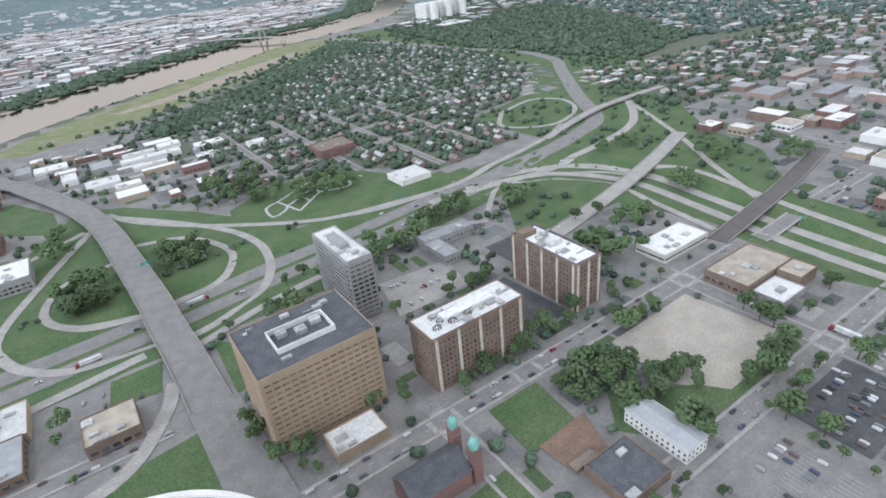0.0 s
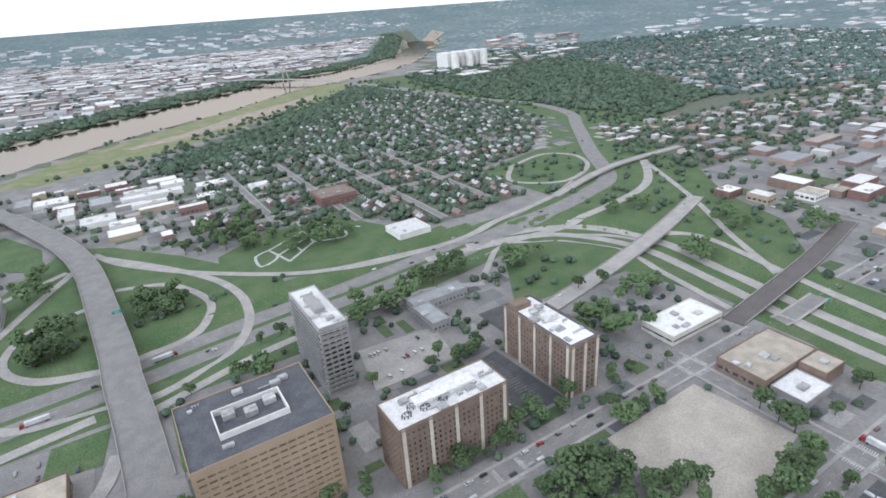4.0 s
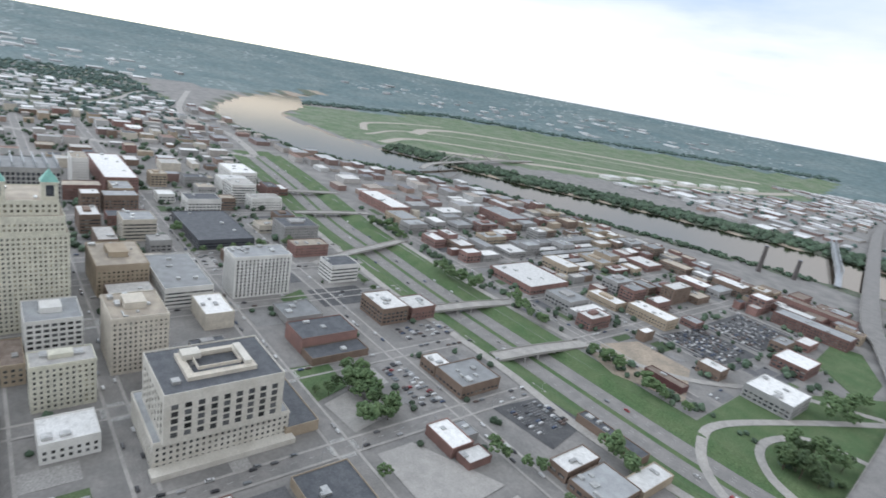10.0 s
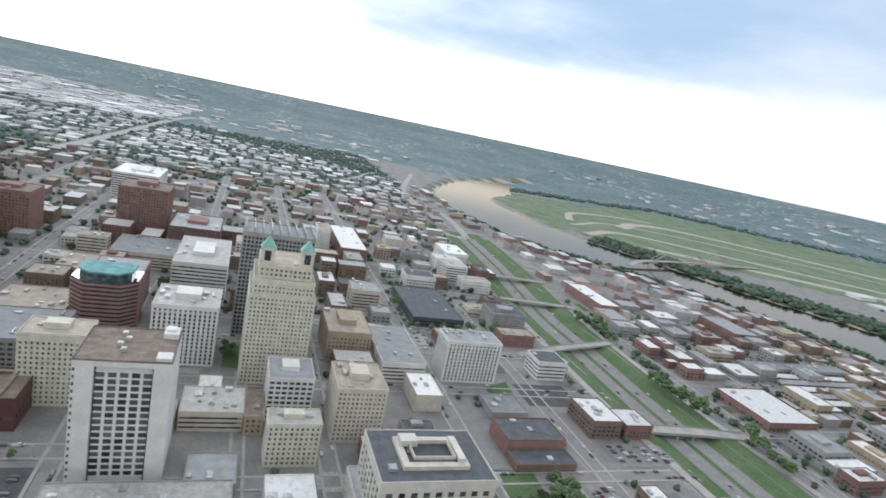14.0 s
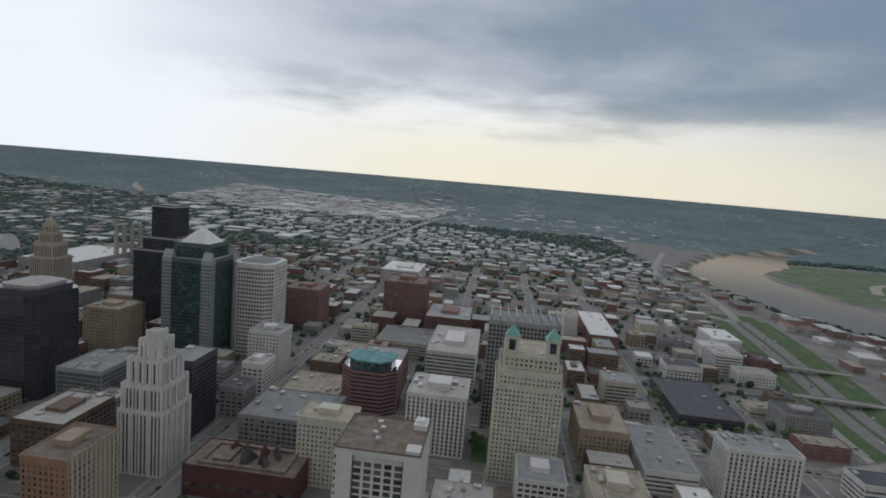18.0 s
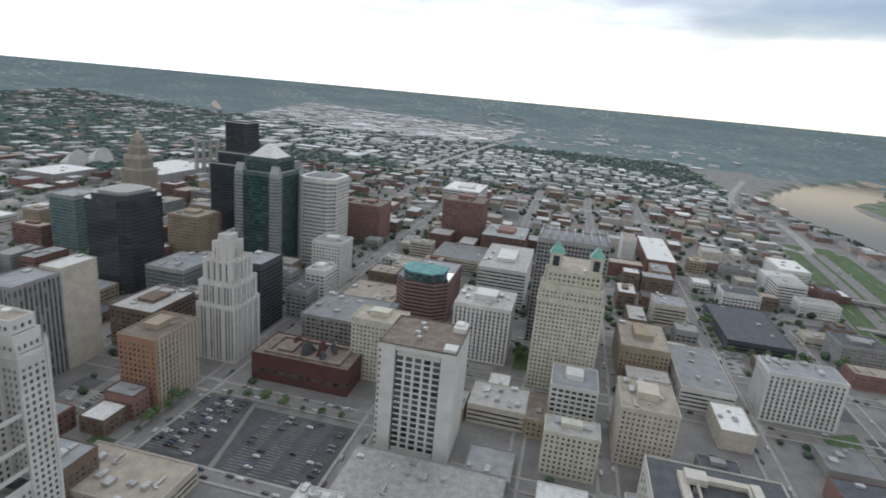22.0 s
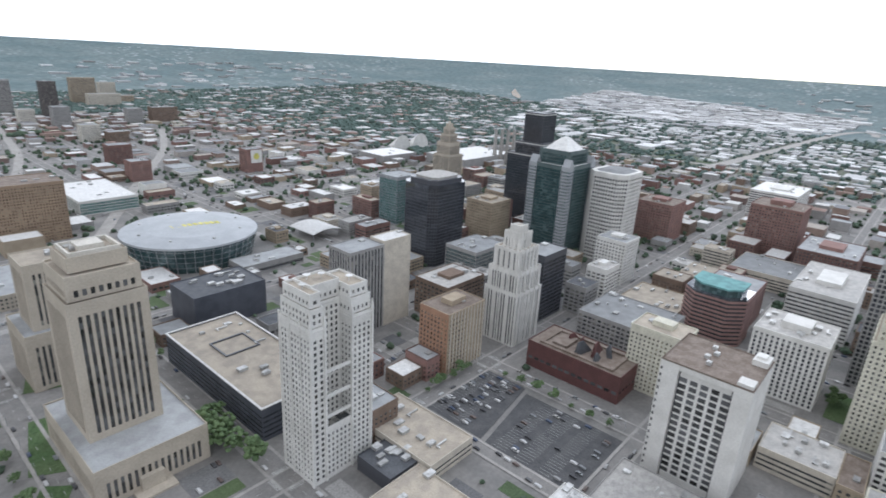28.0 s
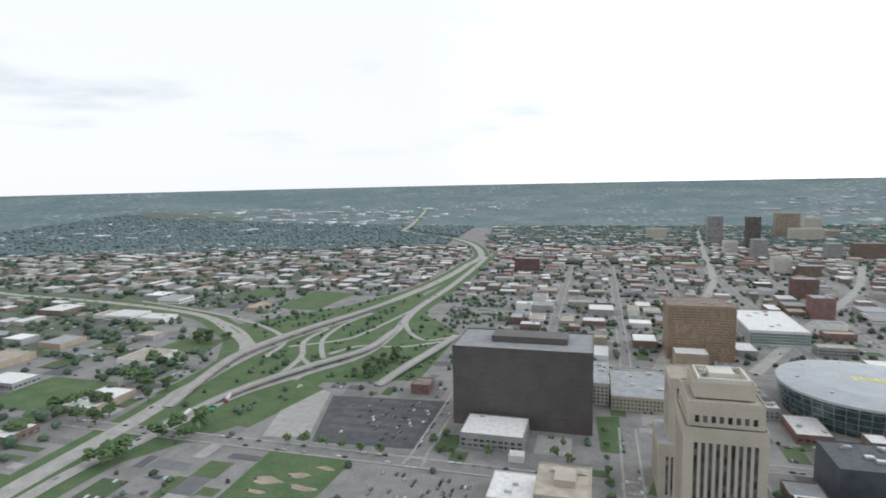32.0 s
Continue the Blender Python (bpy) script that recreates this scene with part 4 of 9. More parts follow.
# ---------------------------------------------------------------- lawns and parking lots
LAWN = "mown green lawn"
for poly in ([(-78, 240), (-44, 244), (-47, 186), (-95, 205), (-100, 228)], [(88, 150), (124, 150), (120, 116), (86, 112)], [(44, 112), (70, 114), (70, 92), (46, 92)], [(-349, 168), (-302, 168), (-312, 198), (-348, 200)], [(148, 118), (190, 90), (200, 76), (270, 78), (262, 70), (150, 70), (130, 96)], [(-20, 262), (6, 262), (6, 300), (-18, 330)], [(-484, 240), (-444, 236), (-440, 214), (-470, 212)], [(-486, -18), (-486, 4), (-530, 4), (-530, -18)], [(-130, -372), (-106, -376), (-93, -322), (-112, -312)], [(-96, -310), (-108, -300), (-100, -286), (-88, -296)], [(-150, -460), (-128, -466), (-112, -412), (-136, -404)], [(-100, -470), (-80, -470), (-76, -540), (-96, -545)], [(-52, 330), (-84, 330), (-88, 300), (-58, 296)]):
    patch("lawn", LAWN, "lawn", poly, "grass", 0.3)
patch("lawn", "worn grass field with bare muddy patches", "lawn", [(192, -412), (116, -410), (120, -350), (190, -336)], "grass", 0.3)
for mx_, my_, mr_ in ((168, -366, 8), (147, -378, 6), (136, -362, 7), (132, -393, 5), (168, -350, 5)):
    patch("bare_lot", "bare mud patch in the worn field", "lot", [(mx_ + mr_ * (1.5 + 0.5 * math.sin(3 * a + mx_)) * math.cos(a), my_ + mr_ * (0.6 + 0.2 * math.sin(2 * a + my_)) * math.sin(a)) for a in (0.52 * k for k in range(12))], "sand", 0.42)
patch("lawn", LAWN, "lawn", [(273, -455), (240, -566), (214, -552), (240, -446)], "grass", 0.3)
patch("lawn", LAWN, "lawn", [(60, -640), (-60, -640), (-60, -662), (60, -662)], "grass", 0.3)
LOT = "dark asphalt parking lot with white bay lines"
patch("bare_lot", "empty pale gravel lot fringed with trees", "lot", [(262, 148), (268, 88), (198, 74), (180, 100), (184, 146)], "gravel", 0.3)
patch("lawn", LAWN, "lawn", [(-160, 700), (-96, 640), (-100, 720), (-140, 800), (-170, 790)], "grass", 0.3)
patch("bare_lot", "bare brown soil strewn with rubble", "lot", [(92, 114), (127, 116), (118, 90), (94, 92)], "clay", 0.34)
patch("bare_lot", "torn-up building site of tan soil", "lot", [(-290, 448), (-272, 522), (-212, 520), (-180, 452), (-240, 430)], "sand", 0.3)
patch("bare_lot", "strip of bare tan soil along the levee", "lot", [(20, 1245), (160, 1320), (290, 1440), (420, 1520), (540, 1600), (520, 1520), (400, 1410), (287, 1334), (150, 1260), (38, 1225)], "sand", 0.4)
patch("bare_lot", "empty pale concrete yard", "lot", [(-338, 206), (-270, 212), (-262, 176), (-298, 172), (-308, 202)], "pavement", 0.3)
patch("bare_lot", "empty pale gravel yard", "lot", [(-238, 178), (-238, 205), (-180, 234), (-175, 178)], "pavement", 0.3)
for poly in ([(495, -910), (500, -1073), (402, -1058), (410, -902)], [(560, -990), (640, -1000), (640, -1060), (560, -1050)], [(440, -640), (520, -640), (520, -700), (450, -700)], [(470, -430), (560, -430), (560, -520), (470, -520)]):
    patch("lawn", "green field between industrial lots", "lawn", poly, "grass", 0.3)
for poly, mtl in (([(-357, -180), (-292, -168), (-292, -104), (-357, -104)], "dark_asphalt"), ([(-362, -220), (-294, -220), (-294, -172), (-362, -184)], "dark_asphalt"), ([(-245, 284), (-240, 336), (-200, 340), (-190, 290)], "dark_asphalt"), ([(107, 312), (168, 306), (160, 262), (98, 262)], "concrete"), ([(148, 246), (186, 252), (190, 186), (150, 186)], "dark_asphalt"), ([(205, 10), (268, 10), (268, 50), (205, 50)], "dark_asphalt"), ([(-275, 560), (-205, 560), (-195, 640), (-262, 640)], "dark_asphalt"), ([(-268, 650), (-200, 650), (-205, 760), (-270, 760)], "dark_asphalt"), ([(140, 0), (190, 0), (190, 46), (140, 46)], "asphalt"), ([(80, 2), (132, 2), (132, 50), (80, 50)], "asphalt"), ([(196, -536), (73, -546), (70, -440), (166, -434)], "dark_asphalt"), ([(250, -560), (203, -545), (173, -440), (215, -432)], "pavement"), ([(92, -402), (8, -404), (8, -350), (96, -350)], "asphalt"), ([(-737, 190), (-737, 250), (-640, 240), (-640, 190)], "dark_asphalt"), ([(-440, 245), (-480, 245), (-480, 300), (-440, 300)], "dark_asphalt"), ([(-330, 232), (-262, 232), (-262, 262), (-330, 262)], "asphalt"), ([(-322, -268), (-294, -268), (-294, -300), (-322, -300)], "asphalt"), ([(-380, 282), (-350, 282), (-350, 340), (-380, 340)], "asphalt"), ([(-128, 330), (-60, 330), (-64, 262), (-128, 262)], "asphalt"), ([(205, 262), (238, 262), (238, 300), (205, 300)], "dark_asphalt"), ([(-420, 170), (-350, 170), (-350, 182), (-420, 182)], "asphalt"), ([(270, 200), (286, 200), (286, 260), (262, 255)], "asphalt")):
    patch("parking_lot", LOT if mtl == "dark_asphalt" else "grey parking lot with worn bay lines", "parking lot", poly, mtl, 0.26)

marks = Geo()


def bays(x0, x1, y0, y1, gap=2.7, depth=5.0, aisle=6.5, along="x"):
    """Painted bay lines in double rows."""
    r = y0 if along == "x" else x0
    end = y1 if along == "x" else x1
    while r + 2 * depth < end:
        c = x0 if along == "x" else y0
        while c < (x1 if along == "x" else y1):
            if along == "x":
                marks.box(c, c + 0.14, r, r + 2 * depth, 0.28, 0.31)
            else:
                marks.box(r, r + 2 * depth, c, c + 0.14, 0.28, 0.31)
            c += gap
        r += 2 * depth + aisle


bays(-355, -294, -164, -106)
bays(-360, -296, -218, -184)
bays(-238, -204, 292, 332)
bays(-268, -205, 566, 636, along="y")
bays(-264, -208, 656, 756, along="y")
bays(110, 160, 268, 306)
bays(152, 186, 192, 248, along="y")
bays(80, 168, -536, -446)
bays(12, 90, -400, -356)
bays(144, 188, 4, 44)
bays(84, 130, 6, 48)
bays(208, 264, 14, 48)


def crossing(x, y, w, along):
    for i in range(int(w / 1.2)):
        o = (i + 0.5) * 1.2 - w / 2
        if along == "x":
            marks.box(x - 1.6, x + 1.6, y + o - 0.3, y + o + 0.3, 0.38, 0.42)
        else:
            marks.box(x + o - 0.3, x + o + 0.3, y - 1.6, y + 1.6, 0.38, 0.42)


for x, y in ((277, 62), (65, 160), (126, 160), (277, 160), (-252, 162), (-340, 162), (-340, 55), (-463, 55), (-372, -226), (-190, -226), (-287, -226), (-103, -418), (66, -418), (-103, -226), (-463, 162)):
    for dx, dy, al in ((8, 0, "x"), (-8, 0, "x"), (0, 8, "y"), (0, -8, "y")):
        crossing(x + dx, y + dy, 10, al)
tagged(new("road_markings", marks.mesh("road_markings", M["paint"])), "white painted crossings and parking bay lines", "markings", kind="stuff")


def lane_lines(pts, half, lift, dash=3.5, gap=8.0):
    """Broken white lines between the lanes of a road on the land."""
    g = Geo()
    line = spline([(*p, 0) for p in pts], dash + gap)
    for a, b in zip(line, line[1:]):
        d = (b - a).normalized()
        n = Vector((-d.y, d.x, 0)) * 0.13
        for o in half:
            q = a + Vector((-d.y, d.x, 0)) * o
            e = q + d * dash
            g.face([(p.x, p.y, gz(p.x, p.y) + lift) for p in (q - n, e - n, e + n, q + n)])
    return tagged(new("lane_lines", g.mesh("lane_lines", M["paint"])), "broken white lane lines on the road", "markings", kind="stuff")


for off in (-12, 12):
    lane_lines([(x, y + off) for x, y in TRENCH], (-3.6, 0.0, 3.6), 0.40)
for x0, x1, y in ((-40, 560, 160), (70, 560, 62), (-60, 420, -418), (-900, 60, -226)):
    lane_lines([(x0, y), ((x0 + x1) / 2, y), (x1, y)], (0.0,), 0.36)
for x, y0, y1 in ((277, -200, 175), (-252, -90, 345), (-372, -470, -94), (-103, -520, -200), (-190, -470, -200), (-463, -700, 345), (-545, -700, 345)):
    lane_lines([(x, y0), (x, (y0 + y1) / 2), (x, y1)], (0.0,), 0.40)
for line_ in (EAST_WAY[:10], WEST_WAY, LEFT_WAY):
    lane_lines(line_, (-2.0, 2.0), 0.62)


# ---------------------------------------------------------------- buildings
def facade(g, x0, x1, y0, y1, z0, z1, bay, ww, fh, wh, base=0.0, cap=1.2, d=0.35, faces="NSEW", ends=0.0):
    """Wall with real openings: piers and spandrels that stand proud of the glass behind them. Returns the openings."""
    holes = []
    sill = (fh - wh) * 0.55
    rows = []
    z = z0 + base
    while z + fh <= z1 - cap + 0.01:
        rows.append((z + sill, z + sill + wh))
        z += fh
    for side_ in faces:
        lo, hi = (x0, x1) if side_ in "NS" else (y0, y1)
        lo2, hi2 = (lo, hi) if side_ in "NS" else (lo + d, hi - d)
        fixed = {"N": y1, "S": y0, "E": x1, "W": x0}[side_]

        def slab(a, b, za, zb):
            if b - a < 0.02 or zb - za < 0.02:
                return
            if side_ == "N":
                g.box(a, b, fixed - d, fixed, za, zb)
            elif side_ == "S":
                g.box(a, b, fixed, fixed + d, za, zb)
            elif side_ == "E":
                g.box(fixed - d, fixed, a, b, za, zb)
            else:
                g.box(fixed, fixed + d, a, b, za, zb)

        if bay <= 0 or not rows:
            slab(lo2, hi2, z0, z1)
            continue
        n = max(1, int((hi - lo - 2 * ends) / bay))
        real = (hi - lo - 2 * ends) / n
        w = min(ww * real / bay, real)
        cuts = [lo + ends + real * (i + 0.5) for i in range(n)]
        if wh >= fh - 0.01:
            slab(lo2, hi2, z0, rows[0][0])
            slab(lo2, hi2, rows[-1][1], z1)
            edge = lo2
            for c in cuts:
                slab(edge, c - w / 2, rows[0][0], rows[-1][1])
                edge = c + w / 2
            slab(edge, hi2, rows[0][0], rows[-1][1])
        else:
            zz = z0
            for a, b in rows:
                slab(lo2, hi2, zz, a)
                edge = lo2
                if w < real - 0.02 or ends > 0:
                    for c in cuts:
                        slab(edge, c - w / 2, a, b)
                        edge = c + w / 2
                    slab(edge, hi2, a, b)
                else:
                    slab(lo2, lo2 + 0.5, a, b)
                    slab(hi2 - 0.5, hi2, a, b)
                zz = b
            slab(lo2, hi2, zz, z1)
        for c in cuts:
            for a, b in rows:
                holes.append((side_, c, w, a, b, fixed))
    return holes


PANES = {}


def panes(top, holes, d, faces, limit=290, material="glass_pane"):
    """A window of its own in every opening of the faces that are seen."""
    n, limit = 0, int(limit * 0.66)
    for side_, c, w, a, b, fixed in holes:
        if side_ not in faces or n >= limit:
            continue
        key = (side_ in "NS", round(w, 2), round(b - a, 2), material)
        if key not in PANES:
            hw, hh = w / 2, (b - a) / 2
            g = Geo()
            if key[0]:
                g.box(-hw, hw, -0.04, 0.04, -hh, hh)
                g.box(-0.05, 0.05, -0.07, 0.07, -hh, hh)
            else:
                g.box(-0.04, 0.04, -hw, hw, -hh, hh)
                g.box(-0.07, 0.07, -0.05, 0.05, -hh, hh)
            PANES[key] = g.mesh("window", M[material])
        s = {"N": -1, "S": 1, "E": -1, "W": 1}[side_]
        q = fixed + s * (d - 0.1)
        part("window", PANES[key], None, top, at=(c, q, (a + b) / 2) if key[0] else (q, c, (a + b) / 2))
        n += 1


RND = random.Random(7)
STYLE = {
    "punch": (3.4, 1.6, 3.7, 2.0), "small": (2.9, 1.2, 3.4, 1.75), "wide": (4.2, 3.0, 3.8, 2.1), "band": (4.0, 4.0, 3.8, 1.7), "deck": (6.0, 6.0, 3.4, 1.6),
    "vertical": (3.2, 1.6, 3.6, 3.6), "shaft": (3.4, 1.9, 3.6, 3.6), "glass": (1.9, 1.6, 3.8, 3.2), "grid": (3.3, 2.3, 3.8, 2.7), "shop": (5.0, 3.6, 4.2, 2.5), "blank": (0, 0, 3.5, 0),
    "gothic": (2.8, 1.3, 3.5, 2.1), "bay": (5.5, 4.0, 3.95, 3.1), "curtain": (1.9, 1.7, 3.8, 3.4), "column": (3.5, 1.6, 3.3, 2.6), "rib": (2.5, 1.35, 3.6, 3.6), "dash": (4.4, 3.3, 3.6, 1.25), "strip": (6.2, 3.3, 4.3, 3.4),
}


DUCTS = {}


def clutter(top, x0, x1, y0, y1, h, n):
    """Ducts, hatches and vent pipes on a large roof."""
    for i in range(n):
        k = RND.randrange(4)
        if k not in DUCTS:
            g = Geo()
            if k == 0:
                g.box(-4.5, 4.5, -0.5, 0.5, 0.4, 1.2).box(3.5, 4.5, -0.5, 2.6, 0.4, 1.2)
            elif k == 1:
                g.box(-1.2, 1.2, -0.9, 0.9, 0, 1.0).box(-1.0, 1.0, -0.7, 0.7, 1.0, 1.3)
            elif k == 2:
                for q in range(3):
                    g.cyl(q * 1.4 - 1.4, 0, 0.3, 0, 1.3, 8).cyl(q * 1.4 - 1.4, 0, 0.5, 1.3, 1.5, 8)
            else:
                g.box(-2.6, 2.6, -1.6, 1.6, 0.3, 2.2).cyl(-1.2, 0, 1.0, 2.2, 2.5, 12).cyl(1.2, 0, 1.0, 2.2, 2.5, 12)
            DUCTS[k] = g.mesh("roof_duct", M["unit"])
        part(("roof_duct", "roof_hatch", "vent_pipe", "rooftop_unit")[k], DUCTS[k], None, top, at=(x0 + 5 + RND.random() * (x1 - x0 - 10), y0 + 4 + RND.random() * (y1 - y0 - 8), h))


def building(label, x0, x1, y0, y1, h, wall="buff", style="punch", roof="roof_grey", glass="glass", name="building", category="building", see="", base=1.2, cap=1.4, units=2, z=0.0, parapet=0.8, d=0.35, ends=0.6, plain="", group="", hut=0.0, limit=125):
    """An upright block with recessed windows, parapet, roof deck and rooftop plant."""
    cx, cy = (x0 + x1) / 2, (y0 + y1) / 2
    TAKEN.append([(x0, y0), (x1, y0), (x1, y1), (x0, y1)])
    if len(label.split()) < 6:
        label += f" with a {roof.split('_')[1]} flat roof"
    top = root(name, cx, cy, z, label, category, group)
    a, b = (x1 - x0) / 2, (y1 - y0) / 2
    block(top, -a, a, -b, b, 0.0, h, wall, style, roof, glass, see, base, cap, units, parapet, d, ends, plain, hut, limit)
    return top


def block(top, x0, x1, y0, y1, z0, h, wall, style, roof="roof_grey", glass="glass", see="", base=1.2, cap=1.4, units=0, parapet=0.8, d=0.35, ends=0.6, plain="", hut=0.0, limit=290, bottom=True):
    bay, ww, fh, wh = STYLE[style]
    g = Geo()
    with_win = "".join(c for c in "NSEW" if c not in plain)
    holes = facade(g, x0, x1, y0, y1, z0, h, bay, ww, fh, wh, base, cap, d, with_win, ends)
    if plain:
        facade(g, x0, x1, y0, y1, z0, h, 0, 0, fh, wh, base, cap, d, plain)
    if style in ("small", "punch", "gothic", "column") and h - z0 > 12:
        # cornice under the parapet and a belt course over the ground floor
        g.ring(x0 - 0.35, x1 + 0.35, y0 - 0.35, y1 + 0.35, 0.36, h - 0.9, h - 0.2)
        g.ring(x0 - 0.2, x1 + 0.2, y0 - 0.2, y1 + 0.2, 0.21, z0 + base + fh + 0.1, z0 + base + fh + 0.5)
        if h - z0 > 26:
            g.ring(x0 - 0.18, x1 + 0.18, y0 - 0.18, y1 + 0.18, 0.19, h - cap - fh - 0.1, h - cap - fh + 0.3)
    part("wall", g, M[wall], top)
    if bay > 0:
        part("glazing", Geo().box(x0 + d, x1 - d, y0 + d, y1 - d, z0, h - 0.1), M[glass], top)
    part("roof", Geo().box(x0 + d, x1 - d, y0 + d, y1 - d, h - 0.3, h + 0.05), M[roof], top)
    if parapet:
        part("parapet", Geo().ring(x0, x1, y0, y1, 0.4, h, h + parapet), M[wall], top)
    if see and bay > 0:
        panes(top, holes, d, see, limit)
    w, l = x1 - x0 - 3, y1 - y0 - 3
    if hut:
        part("penthouse", Geo().box(x0 + w * 0.3, x0 + w * 0.72, y0 + l * 0.32, y0 + l * 0.74, h, h + hut), M[wall], top)
    for i in range(units):
        ux, uy = x0 + 2 + RND.random() * w * 0.8, y0 + 2 + RND.random() * l * 0.8
        s, t, e = 1.2 + RND.random() * 2.2, 1.0 + RND.random() * 1.8, 0.9 + RND.random() * 1.4
        u = Geo().box(-s, s, -t, t, 0.2, e)
        u.box(-s * 0.8, s * 0.8, -t * 0.8, t * 0.8, 0, 0.25).cyl(0, 0, min(s, t) * 0.6, e, e + 0.2, 10)
        part("rooftop_unit", u, M["unit"], top, at=(min(ux, x1 - 2 - s), min(uy, y1 - 2 - t), h))


# the group north-east of the start
tb = building("tall tan office block with rows of small dark windows", -16, 50, 196, 248, 51, "tan", "dash", "roof_dark", "glass_tan", see="", ends=1.5, units=1, name="office_building", limit=170)
part("plant_screen", Geo().ring(-17, 16, -12, 8, 0.6, 51, 54.5), M["white"], tb, "pale rooftop plant screen")
for k in range(3):
    part("rooftop_unit", Geo().box(-3, 3, -2.6, 2.6, 0.2, 3.2).cyl(-1, 0, 1.2, 3.2, 3.6).cyl(1.4, 0.6, 1.0, 3.2, 3.6), M["unit"], tb, at=(-10 + 10 * k, 3 - 4 * (k % 2), 51))
building("low white-roofed annex beside the tan office block", 6, 36, 170, 189, 6, "tan", "blank", "roof_white", units=3, name="annex")
sl = building("slender grey apartment tower with stacked balconies", 72, 91, 277, 337, 49, "grey", "wide", "roof_white", see="SW", units=4, name="apartment_tower", hut=4.0, limit=150)
for k in range(1, 14):
    part("balcony", Geo().box(-8.6, 8.6, -1.5, 0, 0, 0.22).box(-8.6, 8.6, -1.5, -1.4, 0.22, 1.2), M["pavement"], sl, at=(0, -30, 3.5 * k))
for k in range(1, 14):
    part("balcony", Geo().box(-1.4, 0, -27, 27, 0, 0.22).box(-1.4, -1.3, -27, 27, 0.22, 1.1), M["grey"], sl, at=(-9.5, 0, 3.5 * k))
mb = building("long brown brick apartment block with cream vertical bands", 75, 142, 180, 205, 38, "brown_brick", "small", "roof_white", see="SE", units=6, name="apartment_block", limit=160)
bb = building("long brown brick apartment slab with cream vertical bands", 191, 215, 183, 248, 37, "brown_brick", "small", "roof_white", see="SW", units=6, name="apartment_block", limit=150)
for k in range(5):
    part("concrete_band", Geo().box(-1.0, 1.0, -0.25, 0.02, 0, 38), M["cream"], mb, "cream concrete band", at=(-31 + 15.5 * k, -12.5, 0))
    part("concrete_band", Geo().box(-0.25, 0.02, -1.0, 1.0, 0, 37), M["cream"], bb, "cream concrete band", at=(-12, -30 + 15 * k, 0))
    if k < 3:
        part("concrete_band", Geo().box(-1.0, 1.0, -0.25, 0.02, 0, 37), M["cream"], bb, "cream concrete band", at=(-10 + 10 * k, -32.5, 0))
for top_, w in ((mb, 30), (bb, 8)):
    part("penthouse", Geo().box(-w * 0.6, w * 0.6, -3, 4, 38, 41).box(-w * 0.3, w * 0.2, -4, 3, 41, 41.6), M["roof_white"], top_)

for k in range(5):
    g = Geo()
    for i in range(8):
        a, b = 2 * math.pi * i / 8, 2 * math.pi * (i + 1) / 8
        g.box(2.6 * math.cos(a) - 0.25, 2.6 * math.cos(a) + 0.25, 1.8 * math.sin(a) - 0.25, 1.8 * math.sin(a) + 0.25, 0, 1.6)
        g.face([(2.6 * math.cos(a), 1.8 * math.sin(a), 1.3), (2.6 * math.cos(b), 1.8 * math.sin(b), 1.3), (2.6 * math.cos(b), 1.8 * math.sin(b), 1.8), (2.6 * math.cos(a), 1.8 * math.sin(a), 1.8)])
    part("pipe_rack", g, M["dark"], mb, "black rooftop pipe rack", at=(-25 + 5.4 * k, -5 + 4.5 * (k % 2), 38.1))
part("stair_block", Geo().box(-11, 2, 20, 28, 37, 41), M["brown_brick"], bb)
part("dark_edge", Geo().ring(-11.4, 11.4, -31.9, 31.9, 1.6, 37.06, 37.5), M["roof_dark"], bb, "dark roof edge strip")
clutter(sl, -9, 9, -29, 29, 49, 8)
clutter(mb, -33, 33, -12, 12, 38, 14)
clutter(bb, -12, 12, -32, 32, 37, 14)
clutter(tb, -32, 32, 10, 25, 51, 6)
ch = root("church", 38, 127, 0, "red brick church with a dark roof and two green copper domes", "church")
TAKEN.append([(15, 112), (62, 112), (62, 142), (15, 142)])
g = Geo()
facade(g, -18, 14, -10, 10, 0, 11, 4.6, 1.5, 10.0, 6.0, 1.0, 0.5, 0.5)
part("wall", g, M["red_brick"], ch)
part("glazing", Geo().box(-17.5, 13.5, -9.5, 9.5, 0, 10.8), M["glass"], ch)
rf = Geo()
rf.face([(-18.6, -10.6, 10.8), (14.4, -10.6, 10.8), (14.4, 0, 18), (-18.6, 0, 18)]).face([(14.4, 10.6, 10.8), (-18.6, 10.6, 10.8), (-18.6, 0, 18), (14.4, 0, 18)])
part("roof", rf, M["roof_dark"], ch)
part("gable", Geo().face([(14, -10, 11), (14, 10, 11), (14, 0, 17.8)]).face([(-18, 10, 11), (-18, -10, 11), (-18, 0, 17.8)]), M["red_brick"], ch)
